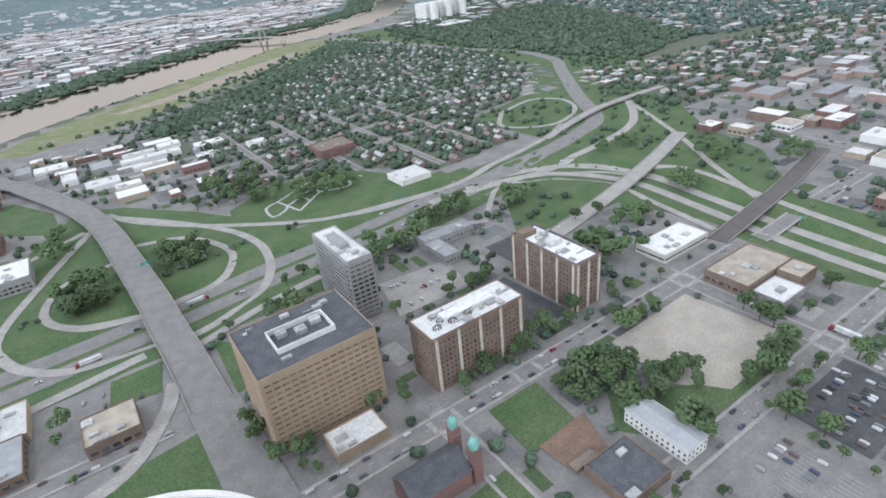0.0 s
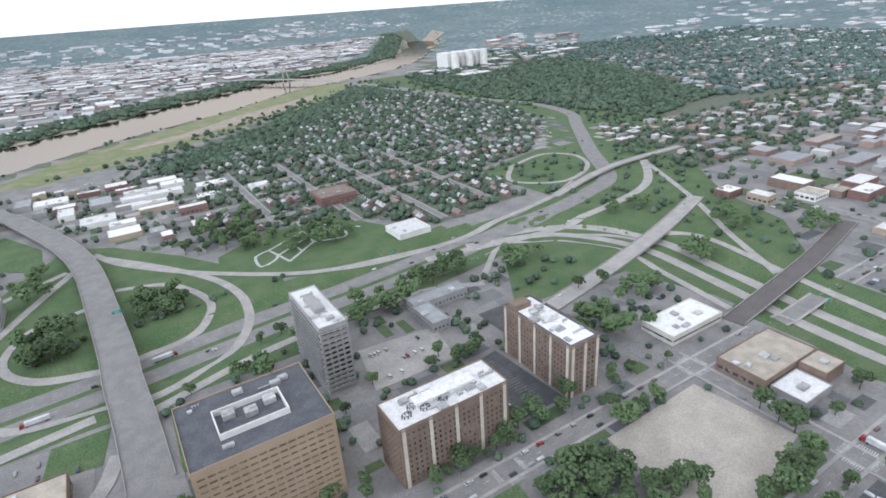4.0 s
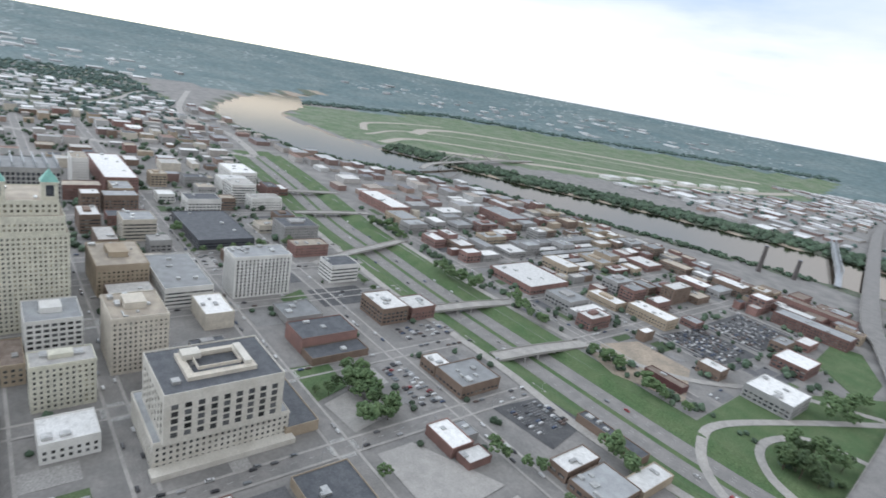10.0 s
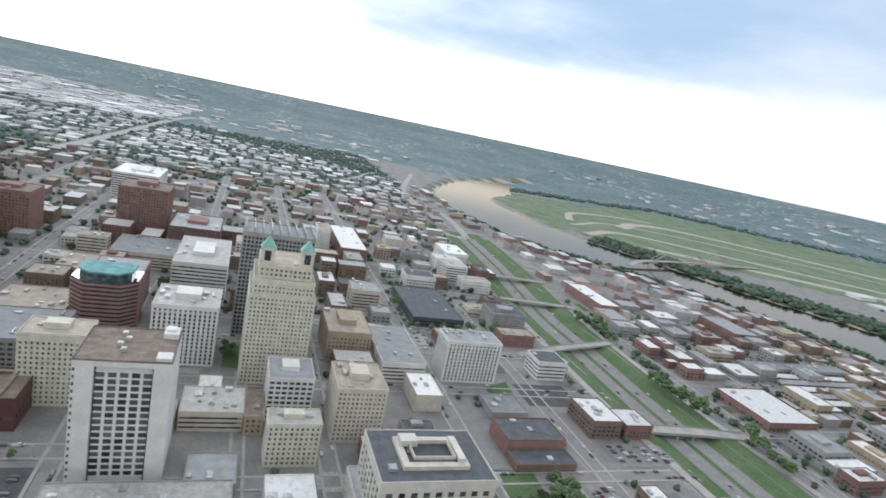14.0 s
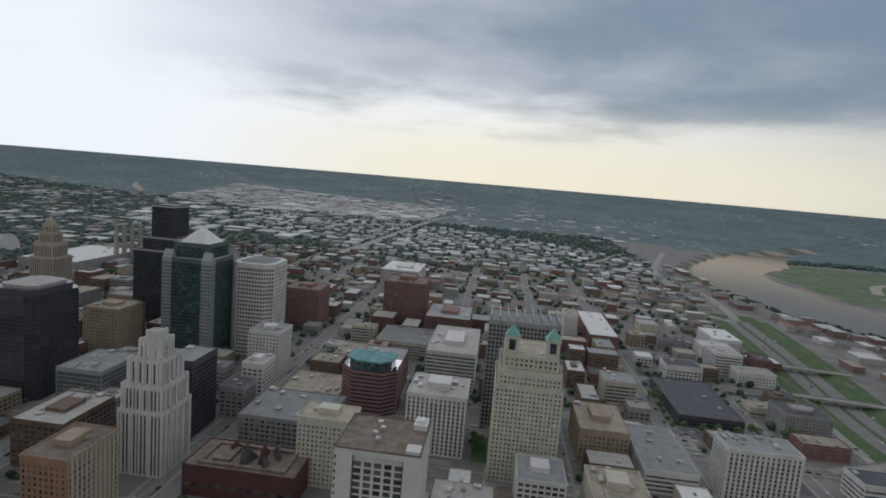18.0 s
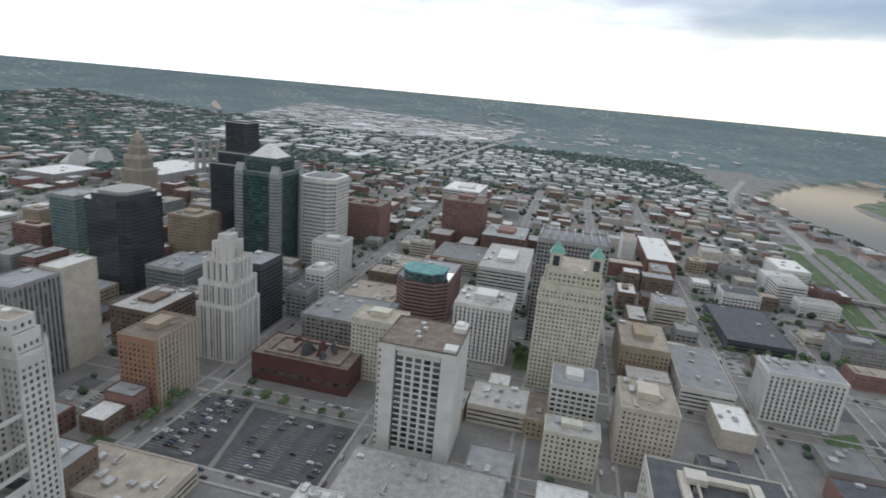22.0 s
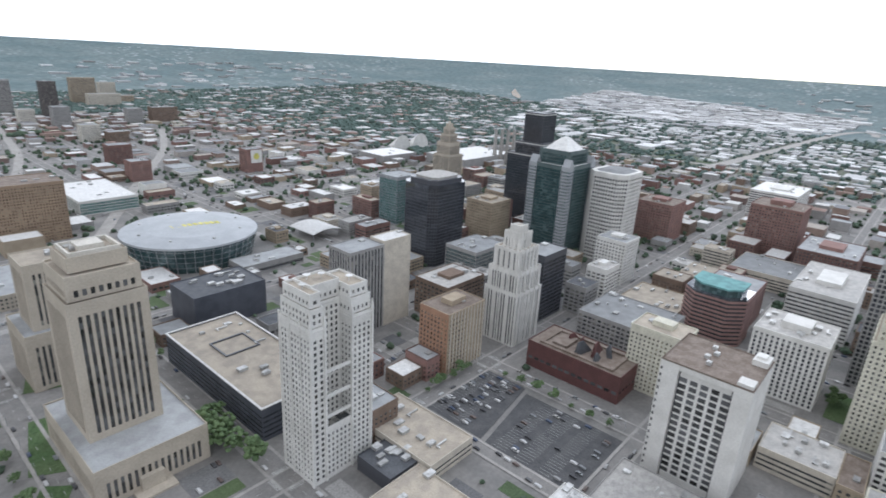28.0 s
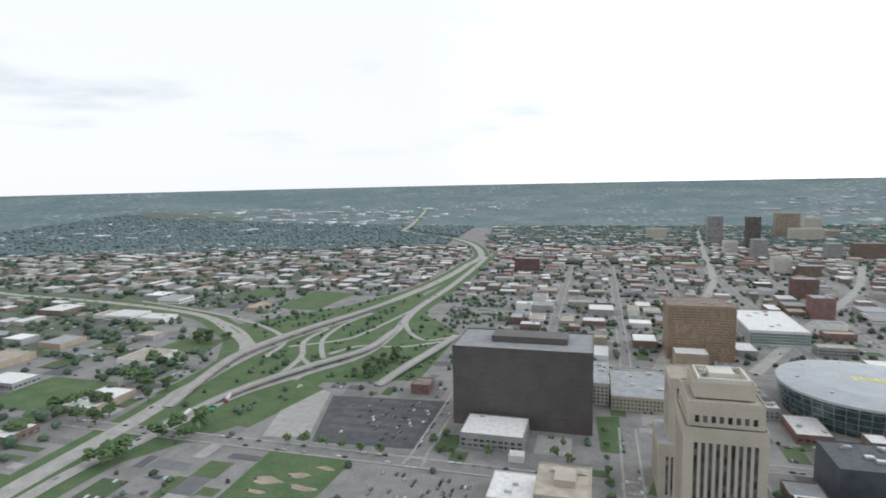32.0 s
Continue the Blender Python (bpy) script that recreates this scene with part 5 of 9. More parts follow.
for s in (-8.5, 8.5):
    tw = part("tower", Geo().box(-2.5, 2.5, -2.5, 2.5, 0, 22).box(-2.8, 2.8, -2.8, 2.8, 17.5, 18.2), M["red_brick"], ch, at=(17.5, s, 0))
    part("belfry", Geo().cyl(0, 0, 2.5, 21, 24.5, 8).cyl(0, 0, 2.9, 24.3, 24.8, 8), M["copper"], tw)
    dm = Geo()
    for i in range(6):
        r0, r1 = 2.7 * math.cos(i * 0.26), 2.7 * math.cos((i + 1) * 0.26)
        dm.cyl(0, 0, r0, 24.8 + 3.4 * math.sin(i * 0.26), 24.8 + 3.4 * math.sin((i + 1) * 0.26), 12, max(r1, 0.05))
    dm.cyl(0, 0, 0.5, 28.0, 29.6, 8).cyl(0, 0, 0.12, 29.6, 31.5, 6)
    part("dome", dm, M["copper"], tw, "weathered green copper dome")


def gabled(label, x0, x1, y0, y1, h, rise, wall, roof, along="y", style="small", name="house", category="house", see=""):
    cx, cy, a, b = (x0 + x1) / 2, (y0 + y1) / 2, (x1 - x0) / 2, (y1 - y0) / 2
    top = root(name, cx, cy, 0, label, category)
    g = Geo()
    bay, ww, fh, wh = STYLE[style]
    holes = facade(g, -a, a, -b, b, 0, h, bay, ww, fh, wh, 0.5, 0.3, 0.25)
    if along == "y":
        g.face([(-a, -b, h), (a, -b, h), (0, -b, h + rise)]).face([(a, b, h), (-a, b, h), (0, b, h + rise)])
    else:
        g.face([(a, -b, h), (a, b, h), (a, 0, h + rise)]).face([(-a, b, h), (-a, -b, h), (-a, 0, h + rise)])
    part("wall", g, M[wall], top)
    part("glazing", Geo().box(-a + 0.25, a - 0.25, -b + 0.25, b - 0.25, 0, h - 0.1), M["glass"], top)
    r, e = Geo(), 0.5
    for s in (-1, 1):
        if along == "y":
            q = [(s * (a + e), -b - e, h - 0.2), (s * (a + e), b + e, h - 0.2), (0, b + e, h + rise), (0, -b - e, h + rise)]
        else:
            q = [(-a - e, s * (b + e), h - 0.2), (a + e, s * (b + e), h - 0.2), (a + e, 0, h + rise), (-a - e, 0, h + rise)]
        r.face(q if s > 0 else q[::-1]).face([(x, y, z - 0.25) for x, y, z in (q[::-1] if s > 0 else q)])
    part("roof", r, M[roof], top)
    if see:
        panes(top, holes, 0.25, see, 60)
    return top


gabled("long white meeting house with a pale grey metal roof", 138, 154, 61, 98, 9, 2.0, "white", "silver", "y", see="SW", name="meeting_house", category="house")
building("low derelict brick shed with a black roof", 97, 126, 61, 88, 6, "brown_brick", "shop", "roof_dark", units=2, name="shed", category="shed")
building("low brick ruin of a torn-down building", 94, 110, 90, 96, 2.5, "brown_brick", "blank", "roof_brown", units=0, name="ruin", parapet=0.3)
building("low pale flat-roofed office", 286, 340, 182, 209, 7, "pale_stone", "band", "roof_white", units=5)
building("flat-roofed tan depot with a wide roof", 286, 342, 118, 150, 9, "brown_brick", "shop", "roof_tan", units=4, name="depot")
building("flat-roofed tan depot wing", 320, 342, 101, 117.5, 9, "brown_brick", "blank", "roof_tan", units=1, name="depot")
building("low white loading shed", 290, 318, 96, 117, 5, "grey", "blank", "roof_white", units=1, name="shed", category="shed")
building("grey-roofed motel wing", 165, 216, 330, 346, 8, "grey", "punch", "roof_grey", units=2, name="motel")
building("grey-roofed motel wing", 163, 178, 298, 329.5, 8, "grey", "punch", "roof_grey", units=1, name="motel")
building("small red brick office with a white roof", 575, 600, 330, 350, 8, "red_brick", "punch", "roof_white", units=2)

# low blocks between the motorway and the courthouse
building("brick shop building with a brown and white roof", -102, -73, 262, 290, 9, "brown_brick", "shop", "roof_tan", units=5, see="S")
for lab, x0, x1, y0, y1, h, wl, st, rf_, n in (
    ("small white-roofed workshop", -144, -129, 304, 340, 6, "buff", "shop", "roof_white", 1), ("white-roofed brick workshop", -178, -163, 270, 304, 8, "brown_brick", "shop", "roof_white", 2),
    ("brick workshop with a grey roof", -160, -131, 268, 304, 7, "brown_brick", "shop", "roof_grey", 4), ("white-roofed red brick garage", -242, -214, 218, 236, 7, "red_brick", "blank", "roof_white", 1),
    ("low white-roofed brick garage", -213, -200, 221, 240, 5, "red_brick", "shop", "roof_white", 1), ("grey-roofed low shed", -238, -222, 237, 248, 5, "grey", "blank", "roof_grey", 1),
    ("brown brick office with tall shop windows", -297, -264, 268, 308, 10, "brown_brick", "wide", "roof_grey", 5), ("brown brick office wing", -317, -298, 268, 284, 9, "brown_brick", "wide", "roof_white", 2),
    ("brick loft building with a white roof", -428, -389, 276, 305, 16, "brown_brick", "wide", "roof_white", 6), ("brick loft building with a white roof", -416, -388, 309, 337, 13, "red_brick", "punch", "roof_white", 3),
    ("red brick garage with a black roof", -397, -366, 186, 236, 13, "red_brick", "blank", "roof_dark", 2), ("low black-roofed garage", -365, -346, 186, 236, 6, "brown_brick", "blank", "roof_dark", 1),
    ("flat grey-roofed store", -448, -416, 196, 230, 6, "grey", "shop", "roof_grey", 3), ("tan block with a white roof", -465, -426, 131, 154, 14, "cream", "blank", "roof_white", 3),
    ("white parking garage with dark slots", -556, -474, 112, 152, 18, "white", "deck", "roof_grey", 4), ("dark-roofed low store", -340, -275, 134, 156, 7, "buff", "blank", "roof_dark", 2),
    ("brown brick row of stores", -206, -150, 334, 345, 6, "brown_brick", "shop", "roof_dark", 3), ("black-roofed low garage", -236, -180, 120, 155, 6, "buff", "blank", "roof_dark", 2),
):
    building(lab, x0, x1, y0, y1, h, wl, st, rf_, units=n, see="S" if st in ("wide", "punch") else "", limit=70)
building("white concrete hotel slab with columns of small windows", -508, -479, 171, 225, 40, "white", "column", "roof_grey", "glass_dark", see="E", units=8, name="hotel", plain="N", ends=1.2, limit=170)
building("dark glass parking structure", -720, -610, 178, 240, 11, "dark", "deck", "roof_dark", "glass_dark", units=3, name="parking_garage")

# the courthouse on its podium
fc = root("courthouse", -297, 98, 0, "pale stone courthouse with tall dark windows on a stepped base", "courthouse")
TAKEN.append([(-332, 58), (-268, 58), (-268, 140), (-332, 140)])
block(fc, -33, 20, -38, 38, 0, 18, "pale_stone", "punch", "roof_grey", see="ES", d=0.5, units=0, limit=90)
block(fc, -25, 23, -34, 31, 18, 48, "pale_stone", "strip", "roof_dark", see="ES", d=0.6, base=3, cap=4, units=2, ends=2.0)
part("roof_well", Geo().ring(-15, 13, -20, 18, 4.0, 48, 50.5), M["cream"], fc, "pale raised roof well")
part("well_screen", Geo().ring(-9, 7, -13, 11, 0.6, 50.5, 52.5), M["cream"], fc)
part("penthouse", Geo().box(-13, -5, -18, -8, 50.5, 54), M["pale_stone"], fc)
part("penthouse", Geo().box(-12, 10, 12, 16, 50.5, 53), M["pale_stone"], fc)
part("terrace", Geo().box(20, 28, -40, 40, 0, 3.5), M["pale_stone"], fc)

# the crescent courthouse with its open crown
cr_ = root("courthouse", -93, 86, 0, "pale crescent courthouse with curved window bands and an open crown", "courthouse")
TAKEN.append([(-158, 78), (-28, 78), (-34, 124), (-60, 150), (-126, 150), (-152, 124)])


def crescent(outer, inner):
    arc = [math.pi * i / 26 for i in range(27)]
    return [(outer * math.cos(a), outer * math.sin(a)) for a in arc] + [(inner * math.cos(a), inner * math.sin(a)) for a in reversed(arc)]


for k in range(13):
    part("spandrel", Geo().prism(crescent(63, 41), 4.5 * k, 4.5 * k + 2.3, bottom=True), M["pale_stone"], cr_)
part("glazing", Geo().prism(crescent(62.5, 41.5), 0, 58), M["glass_dark"], cr_)
part("roof", Geo().prism(crescent(62.4, 41.6), 58, 58.4), M["roof_grey"], cr_)
part("crown_rim", Geo().prism(crescent(63.6, 61.4), 61.6, 63.2, bottom=True), M["white"], cr_, "white curved crown rim")
part("crown_rim", Geo().prism(crescent(52, 51), 61.6, 62.6, bottom=True), M["white"], cr_)
for k in range(14):
    a = math.pi * (k + 0.5) / 14
    c, s = math.cos(a), math.sin(a)
    part("crown_strut", Geo().prism([(63 * c - 0.4 * s, 63 * s + 0.4 * c), (51 * c - 0.4 * s, 51 * s + 0.4 * c), (51 * c + 0.4 * s, 51 * s - 0.4 * c), (63 * c + 0.4 * s, 63 * s - 0.4 * c)], 61.0, 62.2, bottom=True).box(62 * c - 0.4, 62 * c + 0.4, 62 * s - 0.4, 62 * s + 0.4, 58, 62), M["white"], cr_)
for k in range(5):
    a = math.pi * (k + 0.7) / 6
    part("rooftop_unit", Geo().box(-3.5, 3.5, -2.4, 2.4, 0.2, 2.8).cyl(-1.5, 0, 1.1, 2.8, 3.1).cyl(1.5, 0, 1.1, 2.8, 3.1), M["unit"], cr_, at=(48 * math.cos(a), 48 * math.sin(a), 58.4))

# the white tower with the dark window grid
gt = root("white_tower", -363, -65, 0, "tall white tower with a recessed grid of dark arched windows", "tower")
TAKEN.append([(-386, -90), (-340, -90), (-340, -40), (-386, -40)])
for x0, x1, y0, y1 in ((-21, 22, 14, 23), (-21, 22, -24, -14), (-21, -20, -14, 14)):
    part("flank_wall", Geo().box(x0, x1, y0, y1, 0, 74), M["white"], gt)
g = Geo()
gh = facade(g, -20, 20, -14, 14, 0, 72.5, *STYLE["bay"], 4.0, 2.0, 0.8, "E")
part("window_grid", g, M["white"], gt)
part("glazing", Geo().box(-19.5, 19.2, -13.9, 13.9, 0, 72), M["glass_dark"], gt)
panes(gt, gh, 0.8, "E")
part("lintel", Geo().box(19.6, 21.5, -14, 14, 70.6, 74), M["white"], gt)
part("roof", Geo().box(-20.5, 21.6, -23.5, 22.5, 73.9, 74.3).ring(-21, 22, -24, 23, 0.4, 74, 75), M["roof_brown"], gt)
for k in range(16):
    part("window", Geo().box(-0.05, 0.05, -0.5, 0.5, -0.9, 0.9), M["glass_pane"], gt, at=(22.03, -23, 6 + 4.2 * k))
part("stair_tower", Geo().box(-20, -9, 14, 22, 74, 77.5).box(-18, -12, 15, 20, 77.5, 79), M["white"], gt)
part("stair_tower", Geo().box(13, 21, 14.5, 22.2, 74, 76.6).box(20.9, 21.1, 15.5, 17, 74.4, 76.2), M["white"], gt)
for k in range(4):
    part("rooftop_unit", Geo().box(-1.6, 1.6, -1.3, 1.3, 0, 1.8).cyl(0, 0, 0.9, 1.8, 2.1), M["unit"], gt, at=(-12 + 7 * k, -6 + 3 * (k % 2), 74.3))

# the ivory tower with two copper-capped turrets
it = root("ivory_tower", -490, 19, 0, "ivory stone tower with two green copper-capped turrets", "tower")
TAKEN.append([(-522, -8), (-458, -8), (-458, 48), (-522, 48)])
block(it, -29, 29, -24, 26, 0, 74, "ivory", "small", "roof_tan", "glass_warm", "E", units=0, ends=1.0, limit=160)
block(it, -26, 27, -22, 24, 74, 86, "ivory", "small", "roof_tan", "glass_warm", units=0)
block(it, -22, 22, -19, 21, 86, 96, "ivory", "punch", "roof_tan", "glass_warm", units=2)
for s in (-14, 16):
    tt = part("turret", Geo().box(-5, 5, -5, 5, 96, 109).box(-5.6, 5.6, -5.6, 5.6, 108.4, 109.2), M["ivory"], it, at=(14, s, 0))
    part("louvre", Geo().box(4.95, 5.1, -2.4, 2.4, 99, 107), M["glass_dark"], tt)
    part("cap", Geo().prism([(-5.4, -5.4), (5.4, -5.4), (5.4, 5.4), (-5.4, 5.4)], 109.2, 117, top=[(-0.6, -0.6), (0.6, -0.6), (0.6, 0.6), (-0.6, 0.6)]).cyl(0, 0, 0.2, 117, 121, 6), M["copper"], tt, "green copper cap")
bl = root("lattice_building", -575, 18, 0, "dark glass slab behind the ivory tower with a pale roof lattice", "office building")
TAKEN.append([(-600, -18), (-550, -18), (-550, 54), (-600, 54)])
block(bl, -22, 22, -32, 32, 0, 99, "grey", "grid", "roof_grey", "glass_dark", units=0)
for k in range(9):
    part("roof_fin", Geo().box(-21, 21, -0.3, 0.3, 99, 104), M["silver"], bl, at=(0, -30 + 7.5 * k, 0))

for lab, x0, x1, y0, y1, h, wl, st, rf_, gl, see, n, hut in (
    ("white concrete hotel block with square windows", -534, -487, -73, -25, 50, "white", "column", "roof_pale", "glass_dark", "", 5, 5), ("buff brick apartment house with fire escapes", -374, -355, 13, 46, 30, "ivory", "small", "roof_pale", "glass_warm", "E", 2, 3),
    ("cream brick hotel with a stepped roof", -423, -382, 58, 93, 41, "cream", "small", "roof_tan", "glass", "E", 4, 5), ("pale office block with grey windows", -442, -408, 14, 46, 33, "white", "wide", "roof_grey", "glass", "E", 2, 4),
    ("broad tan brick warehouse", -570, -510, 68, 108, 28, "buff", "punch", "roof_tan", "glass_warm", "", 4, 5), ("low white-roofed parking building", -428, -394, -40, 0, 14, "cream", "deck", "roof_pale", "glass", "", 3, 0),
    ("low brown-roofed store", -426, -390, 0.5, 13, 14, "buff", "punch", "roof_brown", "glass", "", 1, 0), ("long low grey-roofed hall", -326, -281, -94, -4, 13, "grey", "blank", "roof_pale", "glass", "", 5, 0),
    ("small white-roofed store", -331, -306, 13, 41, 12, "white", "punch", "roof_white", "glass", "E", 2, 0), ("low grey garage roof", -360, -330, -30, -2, 7, "grey", "blank", "roof_grey", "glass", "", 2, 0),
    ("ivory brick apartment block", -448, -421, -138, -100, 50, "ivory", "small", "roof_tan", "glass_warm", "E", 2, 4), 
    ("pale grey office block with dark windows", -352, -316, -353, -326, 75, "grey", "vertical", "roof_grey", "glass", "N", 1, 0), ("blank cream service tower", -384, -353, -345, -327, 77, "cream", "blank", "roof_white", "glass", "", 1, 0),
    ("grey flat-roofed office with ribbon windows", -448, -396, -331, -292, 34, "brown_brick", "wide", "roof_pale", "glass", "", 6, 3), ("dark glass office slab", -500, -462, -262, -238, 63, "dark", "glass", "roof_grey", "glass_dark", "", 2, 0),
    ("small white office block", -574, -544, -237, -216, 36, "white", "wide", "roof_pale", "glass", "", 2, 3), ("grey office block", -530, -505, -238, -216, 28, "grey", "wide", "roof_dark", "glass", "", 2, 0),
    ("pale office slab with ribbon windows", -728, -625, -76, -24, 42, "white", "band", "roof_pale", "glass", "", 5, 4), ("white and black banded office block", -1195, -1090, -226, -155, 41, "white", "band", "roof_white", "glass_dark", "", 6, 3),
    ("brown brick office tower", -905, -850, -170, -110, 66, "red_brick", "punch", "roof_brown", "glass", "", 3, 6), ("brown brick warehouse", -870, -790, -100, -40, 36, "red_brick", "punch", "roof_grey", "glass", "", 3, 4),
    ("grey parking garage", -690, -640, -180, -110, 20, "cream", "deck", "roof_tan", "glass", "", 3, 0), ("grey parking garage", -790, -720, -150, -85, 18, "cream", "deck", "roof_grey", "glass", "", 2, 0),
    ("pale office block", -640, -606, -260, -226, 48, "white", "punch", "roof_grey", "glass", "", 3, 3), ("grey bank building", -520, -462, -200, -130, 26, "grey", "wide", "roof_grey", "glass", "", 6, 0),
    ("low pale roofed hall", -600, -535, -200, -145, 14, "buff", "blank", "roof_tan", "glass", "", 4, 0), ("dark glass block", -775, -735, -330, -290, 60, "dark", "glass", "roof_grey", "glass_dark", "", 1, 0),
    ("dark red brick hotel", -850, -800, -300, -250, 52, "red_brick", "punch", "roof_brown", "glass", "", 2, 4), ("white office block", -480, -435, -345, -300, 26, "grey", "wide", "roof_pale", "glass", "", 3, 0),
    ("blue-grey office slab", -520, -470, -360, -320, 42, "grey", "glass", "roof_grey", "glass_blue", "", 2, 0), ("red brick hotel", -690, -650, -470, -430, 40, "red_brick", "punch", "roof_pale", "glass", "", 2, 3),
    ("buff office block", -640, -600, -440, -400, 55, "buff", "punch", "roof_tan", "glass_warm", "", 2, 3), ("navy blue metal-clad box with a dark roof", -296, -232, -462, -418, 30, "navy", "blank", "roof_dark", "glass", "", 10, 0),
    ("tan parking deck with a cream roof", -280, -243, -232, -168, 11, "cream", "deck", "roof_tan", "glass", "", 3, 0), ("dark low block beside the white tower", -248, -222, -205, -178, 9, "dark", "blank", "roof_dark", "glass", "", 9, 0),
    ("cream-roofed low hall", -242, -200, -176, -120, 9, "cream", "blank", "roof_tan", "glass", "", 3, 0), ("brown hotel slab with a broad blank top", -237, -160, -788, -735, 68, "bronze", "small", "roof_brown", "glass_warm", "", 3, 0),
    ("white-roofed hall with a green glass front", -345, -272, -945, -822, 19, "white", "glass", "roof_white", "glass_teal", "", 6, 0), ("low glass-sided station", -394, -322, -532, -502, 10, "grey", "glass", "roof_grey", "glass_dark", "", 4, 0),
    ("red brick station with a white roof", -266, -238, -562, -520, 8, "red_brick", "shop", "roof_white", "glass", "", 2, 0), ("brick row with grey roofs", -480, -400, -480, -400, 14, "buff", "wide", "roof_grey", "glass", "", 9, 0),
    ("teal glass office block", -610, -572, -575, -540, 66, "steel", "glass", "roof_grey", "glass_teal", "", 1, 0), ("low white building with ribbon windows", -36, -4, -398, -362, 12, "white", "band", "roof_white", "glass", "", 2, 0),
    ("tan stone office block with a stepped top", -73, -37, -394, -352, 24, "limestone", "punch", "roof_tan", "glass", "N", 3, 5), ("pale stone office row", -170, -90, -640, -560, 14, "limestone", "punch", "roof_grey", "glass", "", 6, 0),
    ("grey-roofed stone hall", -88, -60, -640, -570, 22, "pale_stone", "punch", "roof_grey", "glass", "", 4, 0), ("red brick garage", -300, -282, -292, -268, 14, "red_brick", "punch", "roof_grey", "glass", "", 1, 0),
    ("white-roofed low store", -320, -290, -340, -305, 12, "grey", "blank", "roof_white", "glass", "", 4, 0),
):
    b_ = building(lab, x0, x1, y0, y1, h, wl, st, rf_, gl, see=see, units=n, hut=hut, limit=95)
    if (x1 - x0) * (y1 - y0) > 1300 and y0 > -480:
        clutter(b_, (x0 - x1) / 2, (x1 - x0) / 2, (y0 - y1) / 2, (y1 - y0) / 2, h, 5)

wb = building("low white block crowded with rooftop machinery", -279, -260, -106, -82, 17, "white", "punch", "roof_white", units=3)
clutter(wb, -9.5, 9.5, -12, 12, 17, 8)

# dark red library with the sculpted roof
rl = root("hall", -411, -166, 0, "dark red granite hall with a terraced roof of angular skylights", "hall")
TAKEN.append([(-432, -206), (-390, -206), (-390, -126), (-432, -126)])
block(rl, -19, 19, -38, 38, 0, 21, "dark_red", "shop", "roof_brown", "glass_dark", "E", units=0, base=6, cap=9)
for k, (x, y, w, l, z1) in enumerate(((-8, 16, 15, 4, 30), (-2, 9, 17, 4, 32), (4, 1, 16, 4, 31), (-6, -5, 13, 4, 29), (8, 14, 11, 3.4, 28), (-9, -14, 11, 3.4, 27))):
    part("roof_fin", Geo().prism([(-w / 2, -l / 2), (w / 2, -l / 2), (w / 2, l / 2), (-w / 2, l / 2)], 21, z1, top=[(w * 0.1, -0.3), (w / 2, -0.3), (w / 2, 0.3), (w * 0.1, 0.3)]), M["dark_red" if k % 2 else "roof_dark"], rl, "angular copper-brown roof fin", at=(x, y, 0)).rotation_euler.z = 0.5 - 0.35 * (k % 3)
part("roof_terrace", Geo().ring(-15, 15, -30, 30, 3.0, 21, 22.6).box(-8, 10, -22, -10, 21, 23.4), M["roof_brown"], rl)

# octagonal rose granite office with the teal roof
OCT = [(-20, -26), (8, -26), (20, -14), (20, 14), (8, 26), (-20, 26)]
to = root("office_tower", -560, -118, 0, "rose granite office tower with ribbon windows and a flat teal roof", "office tower")
TAKEN.append([(-584, -148), (-536, -148), (-536, -90), (-584, -90)])
gl_, wl_ = Geo().prism([(x * 0.97, y * 0.97) for x, y in OCT], 0, 44), Geo()
for k in range(12):
    part("spandrel", Geo().prism(OCT, 3.7 * k, 3.7 * k + 1.9, bottom=True), M["rose"], to)
part("glazing", gl_, M["glass_dark"], to)
part("crown", Geo().prism([(x * 0.75, y * 0.75) for x, y in OCT], 42, 50), M["glass_blue"], to)
part("roof", Geo().prism([(x * 0.8, y * 0.8) for x, y in OCT], 50, 51.5, bottom=True), M["teal_roof"], to, "flat teal roof")
building("rose granite rear block", -640, -582, -140, -96, 36, "rose", "band", "roof_grey", "glass_dark", units=4)

# white tower with cut corners
rt = root("office_tower", -690, -286, 0, "white concrete office tower with cut corners and rows of deep windows", "office tower")
TAKEN.append([(-722, -314), (-660, -314), (-660, -260), (-722, -260)])
rp = [(-28, -15), (-19, -24), (19, -24), (28, -15), (28, 15), (19, 24), (-19, 24), (-28, 15)]
g = Geo()
for k in range(23):
    g.prism(rp, 4.6 * k, 4.6 * k + 1.7, bottom=True)
for (ax_, ay_), (bx_, by_) in zip(rp, rp[1:] + rp[:1]):
    n = max(2, round(math.hypot(bx_ - ax_, by_ - ay_) / 3.3))
    for j in range(n):
        x, y = (ax_ + (bx_ - ax_) * j / n) * 0.99, (ay_ + (by_ - ay_) * j / n) * 0.99
        g.box(x - 0.45, x + 0.45, y - 0.45, y + 0.45, 0, 105)
g.prism(rp, 103, 107, bottom=True)
part("wall", g, M["white"], rt)
part("glazing", Geo().prism([(x * 0.95, y * 0.95) for x, y in rp], 0, 104), M["glass_dark"], rt)
part("crown", Geo().prism([(x * 0.8, y * 0.8) for x, y in rp], 107, 109.5, top=[(x * 0.5, y * 0.5) for x, y in rp]), M["roof_grey"], rt)

